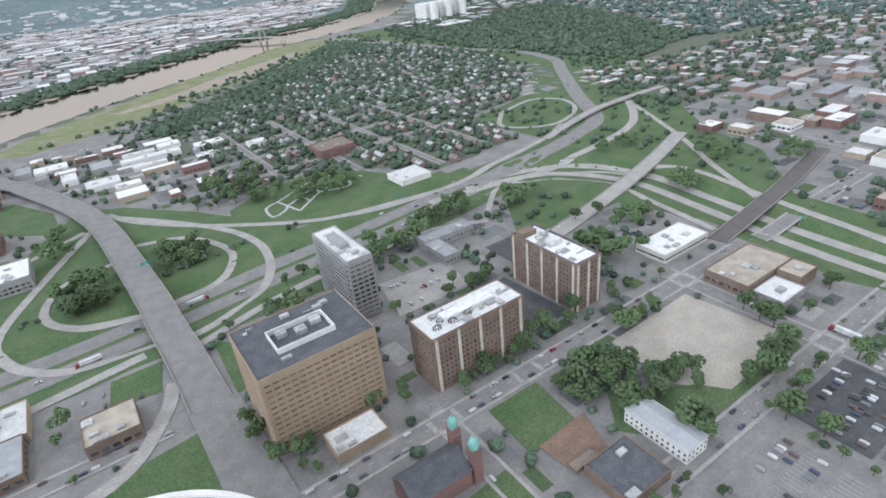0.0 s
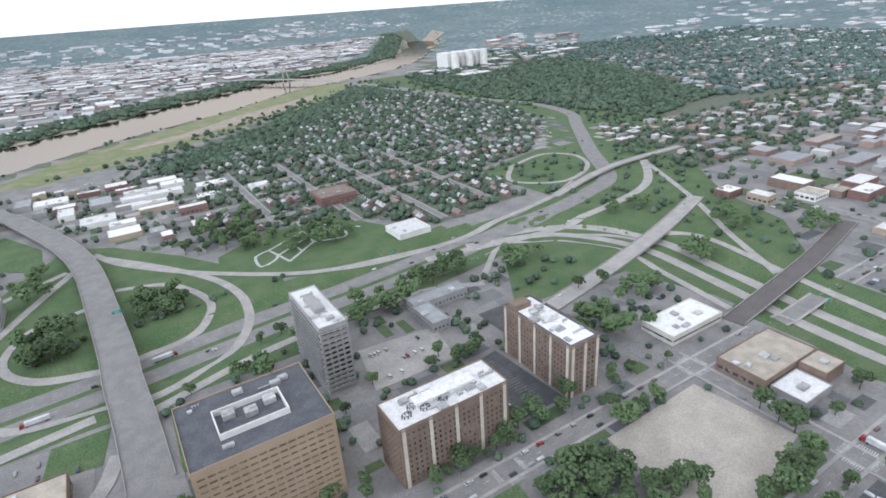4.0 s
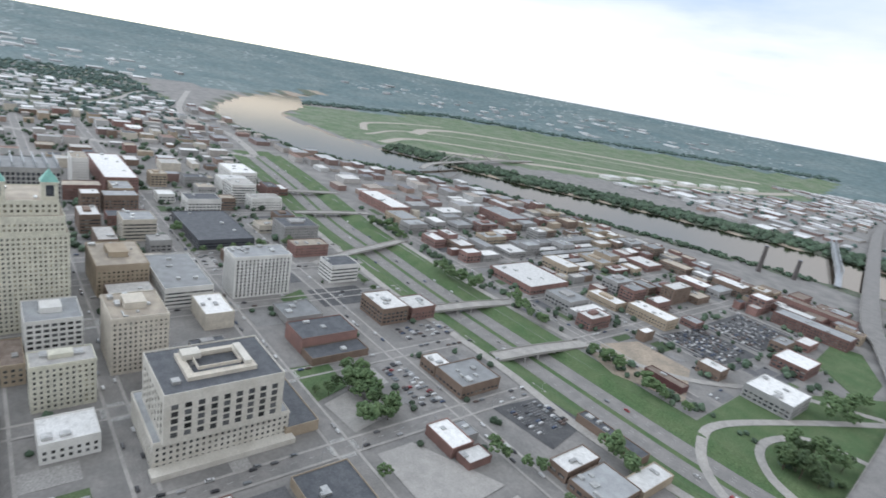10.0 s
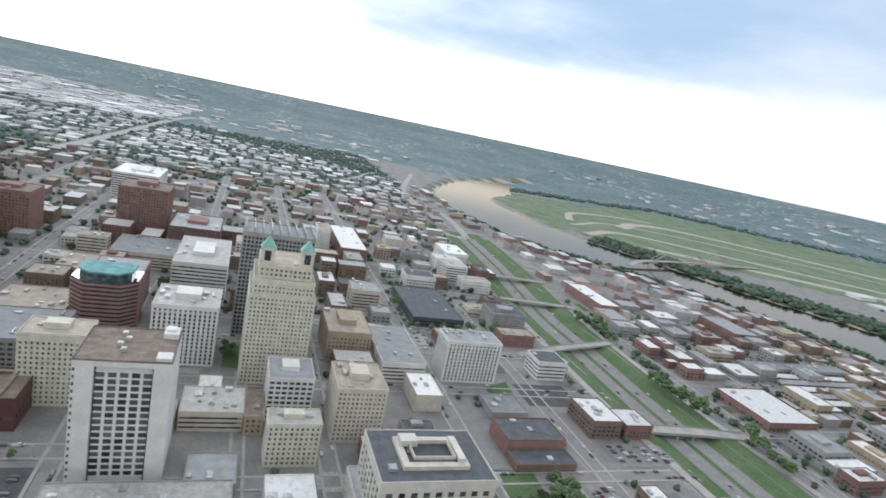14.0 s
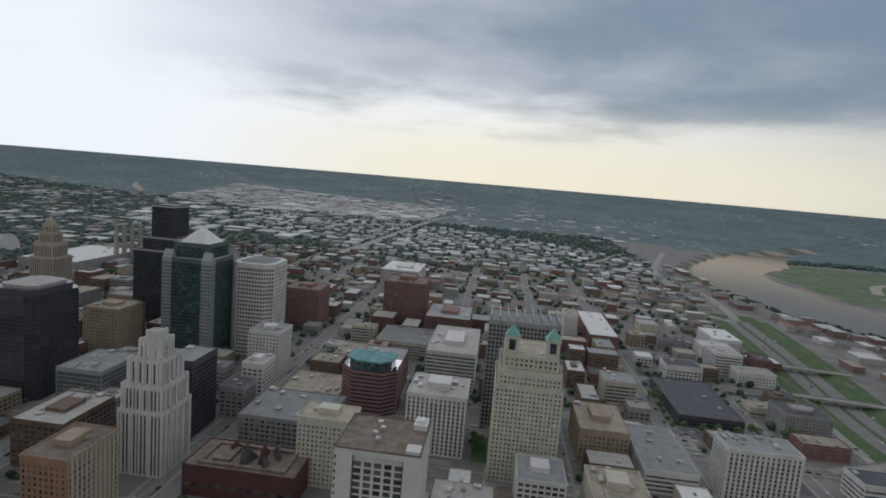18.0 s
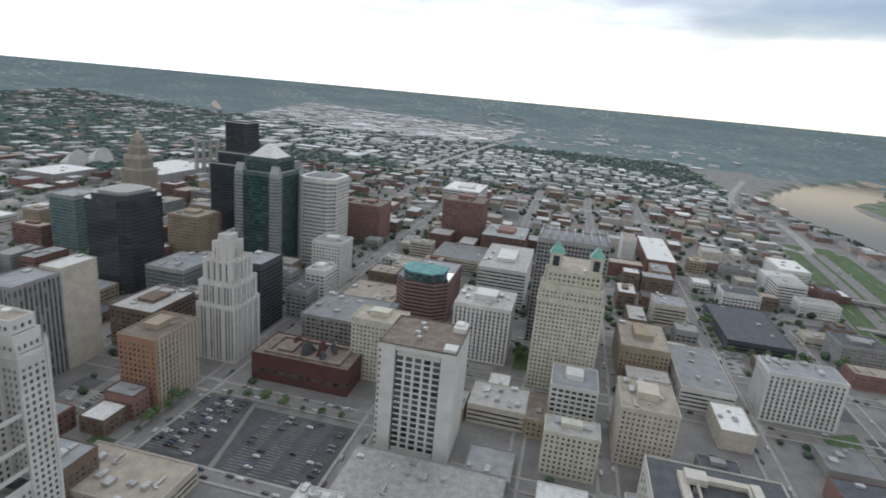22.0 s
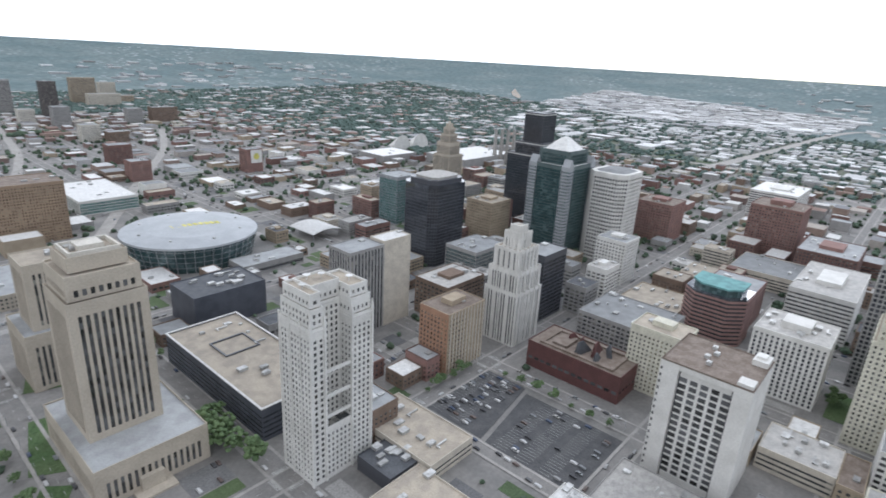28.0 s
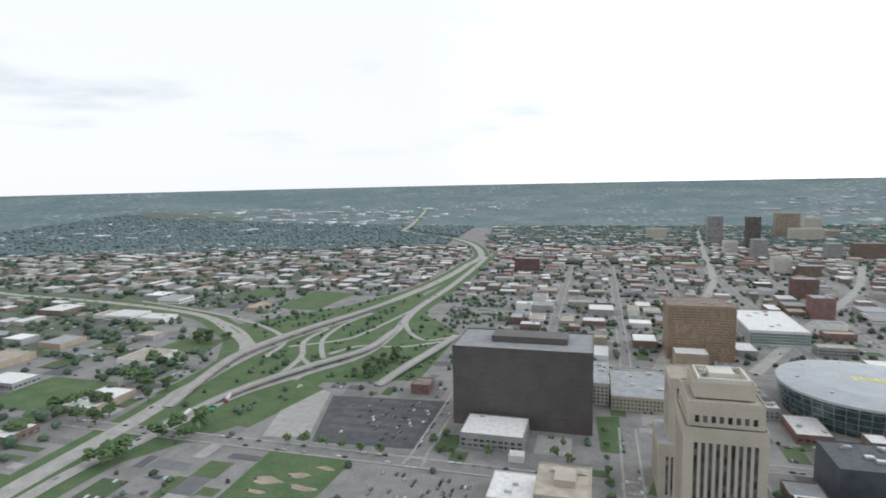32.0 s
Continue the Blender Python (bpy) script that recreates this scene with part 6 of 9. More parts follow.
# black glass tower
dk = root("office_tower", -518, -417, 0, "black glass office tower with a stepped pale roof", "office tower")
TAKEN.append([(-560, -436), (-490, -436), (-490, -380), (-560, -380)])
CH = [(-28, -20), (-20, -28), (24, -28), (32, -20), (32, 14), (24, 22), (-20, 22), (-28, 14)]
part("glazing", Geo().prism(CH, 0, 92), M["glass_dark"], dk)
g = Geo()
for i in range(len(CH)):
    (ax_, ay_), (bx_, by_) = CH[i], CH[(i + 1) % len(CH)]
    n = max(2, int(math.hypot(bx_ - ax_, by_ - ay_) / 2.6))
    for j in range(n):
        x, y = ax_ + (bx_ - ax_) * j / n, ay_ + (by_ - ay_) * j / n
        g.box(x - 0.25, x + 0.25, y - 0.25, y + 0.25, 0, 88)
for k in range(23):
    g.prism([(x * 1.004, y * 1.004) for x, y in CH], 3.8 * k, 3.8 * k + 0.7, bottom=True)
part("mullions", g, M["dark"], dk)
part("crown", Geo().prism([(x * 0.86, y * 0.86) for x, y in CH], 92, 97), M["dark"], dk)
part("roof", Geo().prism([(x * 0.7, y * 0.7) for x, y in CH], 97, 99.5), M["roof_pale"], dk)

# the pale art deco tower with set-backs and vertical ribs
ad = root("art_deco_tower", -423, -243, 0, "pale art deco tower with vertical ribs stepping back to a crown", "tower")
TAKEN.append([(-450, -260), (-396, -260), (-396, -220), (-450, -220)])
for x0, x1, y0, y1, z0, z1 in ((-18, 18, -16.5, 16.5, 0, 46), (-16.5, 16.5, -15, 15, 46, 64), (-14, 14, -12.5, 12.5, 64, 81), (-8.5, 8.5, -8, 8, 81, 93), (-5, 5, -5, 5, 93, 98)):
    block(ad, x0, x1, y0, y1, z0, z1, "white", "rib", "roof_tan", "glass_dark", "", 1.0, 1.4, 0, 1.2, 0.6, 1.0)
    for s in range(5):
        yy = y0 + (y1 - y0) * (s + 0.5) / 5
        part("rib", Geo().box(-0.4, 0.9, -0.6, 0.6, z0, z1 + 2.2), M["white"], ad, at=(x1 - 0.3, yy, 0))
        part("rib", Geo().box(-0.6, 0.6, -0.4, 0.9, z0, z1 + 2.2), M["white"], ad, at=(x0 + (x1 - x0) * (s + 0.5) / 5, y1 - 0.3, 0))

# twin-peaked blue glass tower, the tall dark one behind and the stepped spire
ga = root("office_tower", -651, -338, 0, "blue glass office tower with stone corners and a pyramid roof", "office tower")
TAKEN.append([(-674, -382), (-608, -382), (-608, -324), (-674, -324)])
block(ga, -29, 30, -26, 26, 0, 112, "curtain_frame", "curtain", "roof_white", "glass_blue", "", 2, 2, 0, 1.0, 0.25, 1.5)
for cx_k, cy_k in ((-25, -22), (26, -22), (26, 22), (-25, 22)):
    g = Geo()
    facade(g, -5.2, 5.2, -5.2, 5.2, 0, 112.6, 2.6, 1.5, 3.8, 2.2, 2.0, 1.5, 0.3)
    part("corner_pier", g, M["silver"], ga, "pale stone corner pier with punched windows", at=(cx_k, cy_k, 0))
    part("glazing", Geo().box(-4.9, 4.9, -4.9, 4.9, 0, 112.4), M["glass_blue"], ga, at=(cx_k, cy_k, 0))
block(ga, -22, 22, -20, 20, 112, 128, "curtain_frame", "curtain", "roof_white", "glass_blue", "", 1, 1, 0, 1.0, 0.4, 4.0)
part("roof", Geo().prism([(-18, -16), (18, -16), (18, 16), (-18, 16)], 128, 142, top=[(-4, -3), (4, -3), (4, 3), (-4, 3)]), M["roof_white"], ga, "pale metal pyramid roof")
for sx in (-1, 1):
    for sy_ in (-1, 1):
        part("gable", Geo().prism([(sx * 26 - 5, sy_ * 22 - 5), (sx * 26 + 5, sy_ * 22 - 5), (sx * 26 + 5, sy_ * 22 + 5), (sx * 26 - 5, sy_ * 22 + 5)], 112, 121, top=[(sx * 26, sy_ * 22 - 5), (sx * 26 + 0.3, sy_ * 22 - 5), (sx * 26 + 0.3, sy_ * 22 + 5), (sx * 26, sy_ * 22 + 5)]), M["silver"], ga)
gb = root("office_tower", -770, -448, 0, "tall dark glass tower with stepped shoulders and white bands", "office tower")
TAKEN.append([(-810, -482), (-732, -482), (-732, -416), (-810, -416)])
for x0, x1, y0, y1, z0, z1 in ((-30, 30, -33, 27, 0, 97), (-24, 29, -21, 25, 97, 114), (-8, 26, -11, 20, 114, 155)):
    block(gb, x0, x1, y0, y1, z0, z1, "dark", "curtain", "roof_grey", "glass_dark", "", 1, 1.0, 0, 0.8, 0.3, 0.6)
    part("white_band", Geo().ring(x0 - 0.3, x1 + 0.3, y0 - 0.3, y1 + 0.3, 0.9, z1 - 2.0, z1 - 0.9), M["white"], gb)
sp = root("spire_tower", -790, -640, 0, "buff stone stepped skyscraper with a lantern top", "tower")
TAKEN.append([(-816, -666), (-764, -666), (-764, -614), (-816, -614)])
for r, z0, z1 in ((18, 0, 64), (14, 64, 84), (10, 84, 98), (7, 98, 109), (4.4, 109, 115)):
    block(sp, -r, r, -r, r, z0, z1, "limestone", "vertical", "roof_tan", "glass", "", 1, 1.5, 0, 1.0, 0.5, 1.0)
part("lantern", Geo().cyl(0, 0, 3.2, 115, 120, 8, 1.2).cyl(0, 0, 0.3, 120, 125, 6), M["limestone"], sp)

# white gothic tower with the deep light slot
ot = root("white_gothic_tower", -219, -229, 0, "tall white terracotta tower with a deep central slot and rooftop dishes", "tower")
TAKEN.append([(-246, -250), (-194, -250), (-194, -208), (-246, -208)])
for x0, x1, y0, y1, z1, see, lim in ((-17, -3, -8, 19, 94, "N", 110), (14, 23, -8, 19, 94, "EN", 260), (-3, 14, -8, 9, 102, "N", 110)):
    block(ot, x0, x1, y0, y1, 0, z1, "white", "gothic", "roof_tan", "glass", see, 2, 2, 0, 1.2, 0.35, 0.8, limit=lim)
for x0, x1, y0, y1, z0, z1 in ((-16.2, -3.2, -7.4, 18, 95.2, 103), (14.3, 22.3, -7.4, 18.2, 95.2, 104), (-15.4, -3.6, -6.6, 16.5, 104.2, 109.5), (14.8, 21.2, -6.6, 16.5, 105.2, 111.5), (-3.4, 14.4, -7.2, 8, 103.2, 111.5)):
    block(ot, x0, x1, y0, y1, z0, z1, "white", "gothic", "roof_tan", "glass", "", 0.8, 1.0, 0, 1.4, 0.35, 0.8)
for sx in (-17, -3.4, 14.4, 23):
    part("corner_rib", Geo().box(-0.7, 0.7, -0.7, 0.7, 0, 97).prism([(-0.7, -0.7), (0.7, -0.7), (0.7, 0.7), (-0.7, 0.7)], 97, 101, top=[(-0.1, -0.1), (0.1, -0.1), (0.1, 0.1), (-0.1, 0.1)]), M["white"], ot, at=(sx, 19, 0))
for sy_ in (-8, 1, 10):
    part("corner_rib", Geo().box(-0.3, 0.5, -0.5, 0.5, 0, 97), M["white"], ot, at=(23, sy_, 0))
for z in (39, 51.5, 66.5):
    part("bridge", Geo().box(-3, 14, 16.6, 18.4, z, z + 1.3).box(-3, 14, 18, 18.4, z + 1.3, z + 2.2), M["white"], ot)
g = Geo()
facade(g, -2.9, 13.9, 9.2, 18.8, 0, 34, *STYLE["gothic"], 2, 1.5, 0.3, "N")
g.box(-2.9, 13.9, 9.2, 9.6, 0, 34)
part("light_court", g, M["white"], ot)
part("court_roof", Geo().box(-2.9, 13.9, 9.3, 18.4, 0.2, 33.6), M["glass"], ot)
building("low brown brick annex beside the white tower", -262, -238, -246, -214, 24, "brown_brick", "punch", "roof_grey", units=3, name="annex")
for k, (x, y) in enumerate(((-10, 8), (2, 0), (18, 6), (9, -3))):
    dd = Geo().cyl(0, 0, 0.25, 0, 2.2, 8).cyl(0, 0, 0.5, 2.2, 2.8, 14, 2.0).cyl(0, 0, 2.0, 2.8, 2.95, 14)
    part("dish", dd, M["roof_white"], ot, "white satellite dish", at=(x, y, 109.6 if k == 0 else 111.6))

# city hall: limestone shaft with dark vertical window strips
cs = root("city_hall", -137, -318, 0, "limestone skyscraper hall with dark vertical window strips and a broad base", "city hall")
TAKEN.append([(-172, -356), (-108, -356), (-108, -268), (-172, -268)])
block(cs, -32, 26, -34, 46, 0, 22, "limestone", "vertical", "roof_grey", "glass", "N", 3, 5, 0, 1.0, 0.5, 4.0, plain="")
block(cs, -19, 19, -17, 20, 22, 101, "limestone", "shaft", "roof_tan", "glass_dark", "NE", 4, 4, 0, 1.0, 0.7, 3.6)
block(cs, -17.4, 17.4, -15, 18, 102, 114, "limestone", "shaft", "roof_tan", "glass_dark", "N", 2.0, 3, 0, 1.0, 0.5, 2.4)
block(cs, -14, 14, -12, 13, 114.9, 122, "limestone", "blank", "roof_tan", units=3)
part("roof_ring", Geo().ring(-12, 12, -10, 11, 1.0, 122, 124.5).box(-6, 6, -5, 5, 122, 125.5), M["pale_stone"], cs)
part("entrance", Geo().box(-6, 6, 46, 49, 0, 9).box(-10, 10, 46, 55, 0, 1.2), M["limestone"], cs)
jc = root("courthouse", -150, -432, 0, "limestone courthouse tower with a stepped top", "courthouse")
TAKEN.append([(-184, -458), (-114, -458), (-114, -404), (-184, -404)])
block(jc, -30, 32, -22, 24, 0, 40, "limestone", "vertical", "roof_grey", "glass", "", 3, 5, 0, 1.0, 0.5, 4.0)
block(jc, -22, 25, -15, 17, 40, 85, "limestone", "vertical", "roof_tan", "glass", "", 3, 5, 2, 1.0, 0.5, 4.0)

# dark slab office with its low pavilion
bo = root("office_slab", -10, -530, 0, "huge dark brown office slab with a nearly blank front", "office building")
TAKEN.append([(-82, -566), (60, -566), (60, -496), (-82, -496)])
block(bo, -63, 63, -32, 32, 0, 74, "brown_grey", "small", "roof_grey", "glass_dark", "", 8, 4, 0, 1.0, 0.08, 3.0, plain="N")
part("penthouse", Geo().box(-40, 30, -14, 10, 74, 80), M["brown_grey"], bo)
for k in range(11):
    part("panel_joint", Geo().box(-63, 63, 32.0, 32.06, 6 + 6.2 * k, 6.25 + 6.2 * k), M["dark"], bo)
building("low pavilion with a bright white roof", -18, 36, -492, -452, 13, "grey", "shop", "roof_white", units=1, name="pavilion")
building("small white canopy", -20, -8, -446, -436, 5, "white", "blank", "roof_white", units=0, name="canopy", category="canopy")
ld = building("long dark office block with a white rim and a tan roof", -252, -197, -390, -262, 22, "navy", "deck", "roof_tan", "glass_dark", units=3, name="office_building")
part("roof_rim", Geo().ring(-27.9, 27.9, -64.4, 64.4, 1.3, 22.85, 23.5), M["roof_white"], ld, "bright white roof rim")
clutter(ld, -27, 27, -62, 62, 22.1, 8)
part("plant_pit", Geo().ring(-14, 12, -30, -6, 1.0, 22, 23.2), M["dark"], ld)

# arena
ar = root("arena", -316, -602, 0, "round glass arena with a broad silver roof and yellow lettering", "arena")
TAKEN.append([(-390, -676), (-244, -676), (-244, -530), (-390, -530)])
part("glazing", Geo().cyl(0, 0, 64, 0, 27, 48, 70), M["glass_blue"], ar)
g = Geo()
for i in range(48):
    a = 2 * math.pi * i / 48
    c, s = math.cos(a), math.sin(a)
    g.face([(64.2 * c - 0.4 * s, 64.2 * s + 0.4 * c, 0), (64.2 * c + 0.4 * s, 64.2 * s - 0.4 * c, 0), (70.3 * c + 0.4 * s, 70.3 * s - 0.4 * c, 27), (70.3 * c - 0.4 * s, 70.3 * s + 0.4 * c, 27)])
for z in (6, 12, 18, 24):
    r = 64 + 6 * z / 27 + 0.15
    g.cyl(0, 0, r, z, z + 0.5, 48)
part("mullions", g, M["steel"], ar)
part("roof", Geo().cyl(0, 0, 71, 27, 29, 64, 70.5).cyl(0, 0, 70.5, 29, 33, 64, 46).cyl(0, 0, 46, 33, 34.6, 64, 12), M["silver"], ar, "broad silver membrane roof")
for i in range(9):
    part("roof_bar", Geo().box(-2.0, 2.0, -4.5, 4.5, 0, 0.5), M["yellow"], ar, "yellow roof sign bar", at=(-26 + 5.6 * i, 10 - 1.2 * i, 34.3 - 0.06 * abs(i - 4) ** 1.6))
for i in range(8):
    a = 2 * math.pi * i / 8
    part("roof_vent", Geo().cyl(0, 0, 1.6, 0, 1.6, 10), M["unit"], ar, at=(54 * math.cos(a), 54 * math.sin(a), 31))
cn = root("canopy", -462, -572, 0, "pale curved canopy over an open square", "canopy")
TAKEN.append([(-486, -600), (-438, -600), (-438, -545), (-486, -545)])
g = Geo()
for i in range(6):
    x0, x1 = -22 + 44 * i / 6, -22 + 44 * (i + 1) / 6
    z0, z1 = 10 + 4 * math.sin(math.pi * i / 6), 10 + 4 * math.sin(math.pi * (i + 1) / 6)
    g.face([(x0, -25, z0), (x1, -25, z1), (x1, 25, z1), (x0, 25, z0)]).face([(x0, 25, z0 - 0.4), (x1, 25, z1 - 0.4), (x1, -25, z1 - 0.4), (x0, -25, z0 - 0.4)])
part("roof", g, M["roof_white"], cn)
for x in (-20, 20):
    for y in (-22, 22):
        part("post", Geo().cyl(0, 0, 0.4, 0, 10.2, 8), M["steel"], cn, at=(x, y, 0))

# the two-shelled performing arts hall and the four pylons beyond
kf = root("concert_hall", -1060, -995, 0, "concert hall of two pale ribbed shells", "concert hall")
kf.scale = (0.85, 0.85, 0.85)
TAKEN.append([(-1130, -1055), (-990, -1055), (-990, -985), (-1130, -985)])
for s in (-1, 1):
    g = Geo()
    for i in range(8):
        a0, a1 = math.pi * i / 8, math.pi * (i + 1) / 8
        for j in range(4):
            f0, f1 = 1 - 0.22 * j, 1 - 0.22 * (j + 1)
            g.face([(s * 38 + 34 * f0 * math.cos(a0), -14 * j, 42 * f0 * math.sin(a0)), (s * 38 + 34 * f0 * math.cos(a1), -14 * j, 42 * f0 * math.sin(a1)), (s * 38 + 34 * f1 * math.cos(a1), -14 * j - 14, 42 * f1 * math.sin(a1)), (s * 38 + 34 * f1 * math.cos(a0), -14 * j - 14, 42 * f1 * math.sin(a0))])
        g.face([(s * 38 + 34 * math.cos(a0), 0, 0), (s * 38 + 34 * math.cos(a0), 0, 42 * math.sin(a0)), (s * 38 + 34 * math.cos(a1), 0, 42 * math.sin(a1)), (s * 38 + 34 * math.cos(a1), 0, 0)])
    part("shell", g, M["white"], kf)
for k in range(4):
    p = root("pylon", -1070 - 12 * k, -745 + 8 * k, 0, "tall slender concrete pylon with a metal finial", "pylon", "pylons of the convention hall")
    part("shaft", Geo().prism([(-3.6, -3.6), (3.6, -3.6), (3.6, 3.6), (-3.6, 3.6)], 0, 78, top=[(-2.4, -2.4), (2.4, -2.4), (2.4, 2.4), (-2.4, 2.4)]), M["pavement"], p)
    part("finial", Geo().cyl(0, 0, 3.0, 78, 80, 10, 1.2).cyl(0, 0, 0.8, 80, 85, 8), M["steel"], p)
building("convention hall with a bright white roof", -1140, -960, -850, -740, 20, "grey", "blank", "roof_white", units=6, name="convention_hall")
building("low white-roofed hall", -960, -860, -960, -880, 16, "grey", "blank", "roof_white", units=4, name="convention_hall")
for x, y, w, h, wl in ((-441, -1995, 46, 96, "grey"), (-531, -1902, 38, 98, "brown_grey"), (-448, -1800, 36, 35, "pale_stone"), (-497, -1690, 38, 51, "grey"), (-722, -2250, 76, 87, "buff"), (-752, -2150, 100, 42, "cream"), (-480, -1436, 38, 37, "pale_stone"), (-762, -1716, 72, 40, "brown_brick"), (-677, -1706, 38, 40, "grey"), (-440, -1158, 40, 35, "red_brick"), (-414, -998, 32, 33, "red_brick"), (-280, -2158, 70, 41, "cream"), (-526, -1406, 42, 23, "brown_brick"), (90, -1388, 60, 33, "red_brick"), (-900, -2560, 60, 50, "cream"), (-840, -2250, 80, 26, "buff")):
    building("mid-rise block rising above the low southern quarter", x - w / 2, x + w / 2, y - 15, y + 15, h, wl, "wide" if h > 80 else "punch", units=2, name="apartment_block")
sb = building("red brick block with a painted sign wall", -618, -586, -978, -950, 42, "red_brick", "punch", "roof_grey", units=2, plain="N")
part("sign_panel", Geo().box(-14.5, 8, 14.0, 14.25, 17, 41), M["white"], sb, "white painted sign panel")
part("sign_disc", Geo().face([(-3 + 6 * math.cos(a), 14.3, 29 + 6 * math.sin(a)) for a in (0.3927 * k for k in range(16))]).face([(-3 + 3 * math.cos(a), 14.36, 29 + 3 * math.sin(a)) for a in (0.3927 * k for k in range(16))]), M["yellow"], sb, "yellow disc on the sign")
building("red brick church hall", 96, 116, -582, -560, 10, "red_brick", "punch", "roof_brown", units=0, name="church_hall")

oh = building("cream and orange brick hotel with rows of windows", -375, -333, -265, -236, 49, "buff", "punch", "roof_brown", "glass_warm", see="N", units=2, hut=4, name="hotel", limit=160)
g = Geo()
ow = facade(g, 18, 21.4, -14.5, 14.5, 0, 49.4, 3.4, 1.5, 3.7, 2.0, 1.2, 1.4, 0.38, "E", 0.8)
front = part("street_front", g, M["orange"], oh, "orange brick street front")
panes(oh, ow, 0.4, "E", 120)
for k in range(11):
    part("pier", Geo().box(-0.55, 0.55, -0.05, 0.35, 0, 49.2), M["cream"], oh, "cream pier", at=(-19.5 + 3.75 * k, 14.5, 0))
building("low red brick wing of the hotel", -330, -316, -262, -240, 17, "red_brick", "punch", "roof_grey", units=1, name="hotel_wing")

for x0, x1, y0, y1 in ((-10, 70, 838, 856), (0, 44, 800, 812), (-4, 40, 872, 884), (-114, -72, 896, 926), (-60, -20, 760, 790), (90, 130, 830, 852), (-30, 0, 730, 748), (228, 266, 474, 508), (150, 176, 770, 790), (80, 104, 775, 792)):
    building("long white-roofed warehouse on a yard", x0, x1, y0, y1, 6, "white", "shop", "roof_white", units=2, name="warehouse")
building("dark red brick school with a red roof", 202, 250, 632, 672, 12, "red_brick", "punch", "roof_brown", units=2, name="school")
building("long grey market shed with a ridged roof", -560, -540, 612, 800, 8, "grey", "shop", "roof_grey", units=6, name="market_shed")
for k in range(5):
    gabled("long low grey market shed with a ridged metal roof", -532 + 17 * k, -521 + 17 * k, 630, 770, 5, 2.0, "grey", "roof_grey" if k % 2 else "roof_white", "y", "shop", "market_shed", "shed")
building("red and white market hall", -474, -402, 492, 562, 10, "red_brick", "shop", "roof_white", units=5, name="market_hall")
building("white L-shaped loft roof", -328, -276, 582, 608, 12, "buff", "punch", "roof_white", units=4, name="loft")
building("grey apartment house with balconies", -164, -122, 522, 566, 13, "grey", "wide", "roof_white", units=6, name="apartment_house")
building("long red brick mill building", -268, -172, 872, 892, 13, "red_brick", "punch", "roof_brown", units=3, name="mill")
building("dark red brick mill building", -240, -152, 782, 812, 14, "red_brick", "punch", "roof_grey", units=3, name="mill")
building("low dark red brick row", -228, -190, 462, 474, 6, "dark_red", "shop", "roof_brown", units=1, name="store")
building("brick warehouse with a white roof", -818, -714, 500, 535, 15, "red_brick", "punch", "roof_white", units=4, name="warehouse")
building("red brick riverside warehouse", -716, -640, 690, 740, 15, "red_brick", "punch", "roof_grey", units=4, name="warehouse")
building("white box building on a corner", -968, -900, 312, 352, 20, "white", "punch", "roof_white", units=3)
building("red brick warehouse with a white roof", -990, -840, 125, 165, 22, "red_brick", "punch", "roof_white", units=4, name="warehouse")
building("small red brick store", -868, -838, 340, 380, 10, "red_brick", "shop", "roof_white", units=1, name="store")


# ---------------------------------------------------------------- what is already taken up, on a 4 m raster
CELL, HALF = 4.0, 2800
NC = int(2 * HALF / CELL)
rc = (np.arange(NC) + 0.5) * CELL - HALF
FULL = np.zeros((NC, NC), bool)


def fill_poly(poly, grow=2.0):
    xs, ys = [p[0] for p in poly], [p[1] for p in poly]
    i0, i1 = np.searchsorted(rc, [min(xs) - grow, max(xs) + grow])
    j0, j1 = np.searchsorted(rc, [min(ys) - grow, max(ys) + grow])
    if i1 > i0 and j1 > j0:
        X, Y = np.meshgrid(rc[i0:i1], rc[j0:j1], indexing="ij")
        FULL[i0:i1, j0:j1] |= inside(X, Y, poly) | (line_distance(X, Y, list(poly) + [poly[0]]) < grow)


for pts, half in LINES:
    for (ax_, ay_), (bx_, by_) in zip(pts, pts[1:]):
        n = max(1, int(math.hypot(bx_ - ax_, by_ - ay_) / 6))
        for i in range(n + 1):
            x, y = ax_ + (bx_ - ax_) * i / n, ay_ + (by_ - ay_) * i / n
            i0, i1 = np.searchsorted(rc, [x - half - 1, x + half + 1])
            j0, j1 = np.searchsorted(rc, [y - half - 1, y + half + 1])
            FULL[i0:i1, j0:j1] = True
ROADS = FULL.copy()
for poly in TAKEN + [RIVER, INTERCHANGE, PARK, NORTH_EAST, [p for p in SOUTH_EAST if p[1] > -1100], LEVEE, AIRFIELD]:
    fill_poly(poly)
X, Y = np.meshgrid(rc, rc, indexing="ij")
FULL |= (line_distance(X, Y, TRENCH) < 45) | (line_distance(X, Y, TRENCH_E) < 45)
RIVER_BAND = line_distance(X, Y, BANK_N) < 110


def free(x0, x1, y0, y1, mark=True, grow=1.0):
    i0, i1 = np.searchsorted(rc, [x0 - grow, x1 + grow])
    j0, j1 = np.searchsorted(rc, [y0 - grow, y1 + grow])
    if FULL[i0:i1, j0:j1].any():
        return False
    if mark:
        FULL[i0:i1, j0:j1] = True
    return True


def spots(poly, n, seed):
    r = random.Random(seed)
    xs, ys = [p[0] for p in poly], [p[1] for p in poly]
    pts = [(r.uniform(min(xs), max(xs)), r.uniform(min(ys), max(ys))) for _ in range(n)]
    ok = inside([p[0] for p in pts], [p[1] for p in pts], poly)
    return [p for p, o in zip(pts, ok) if o], r


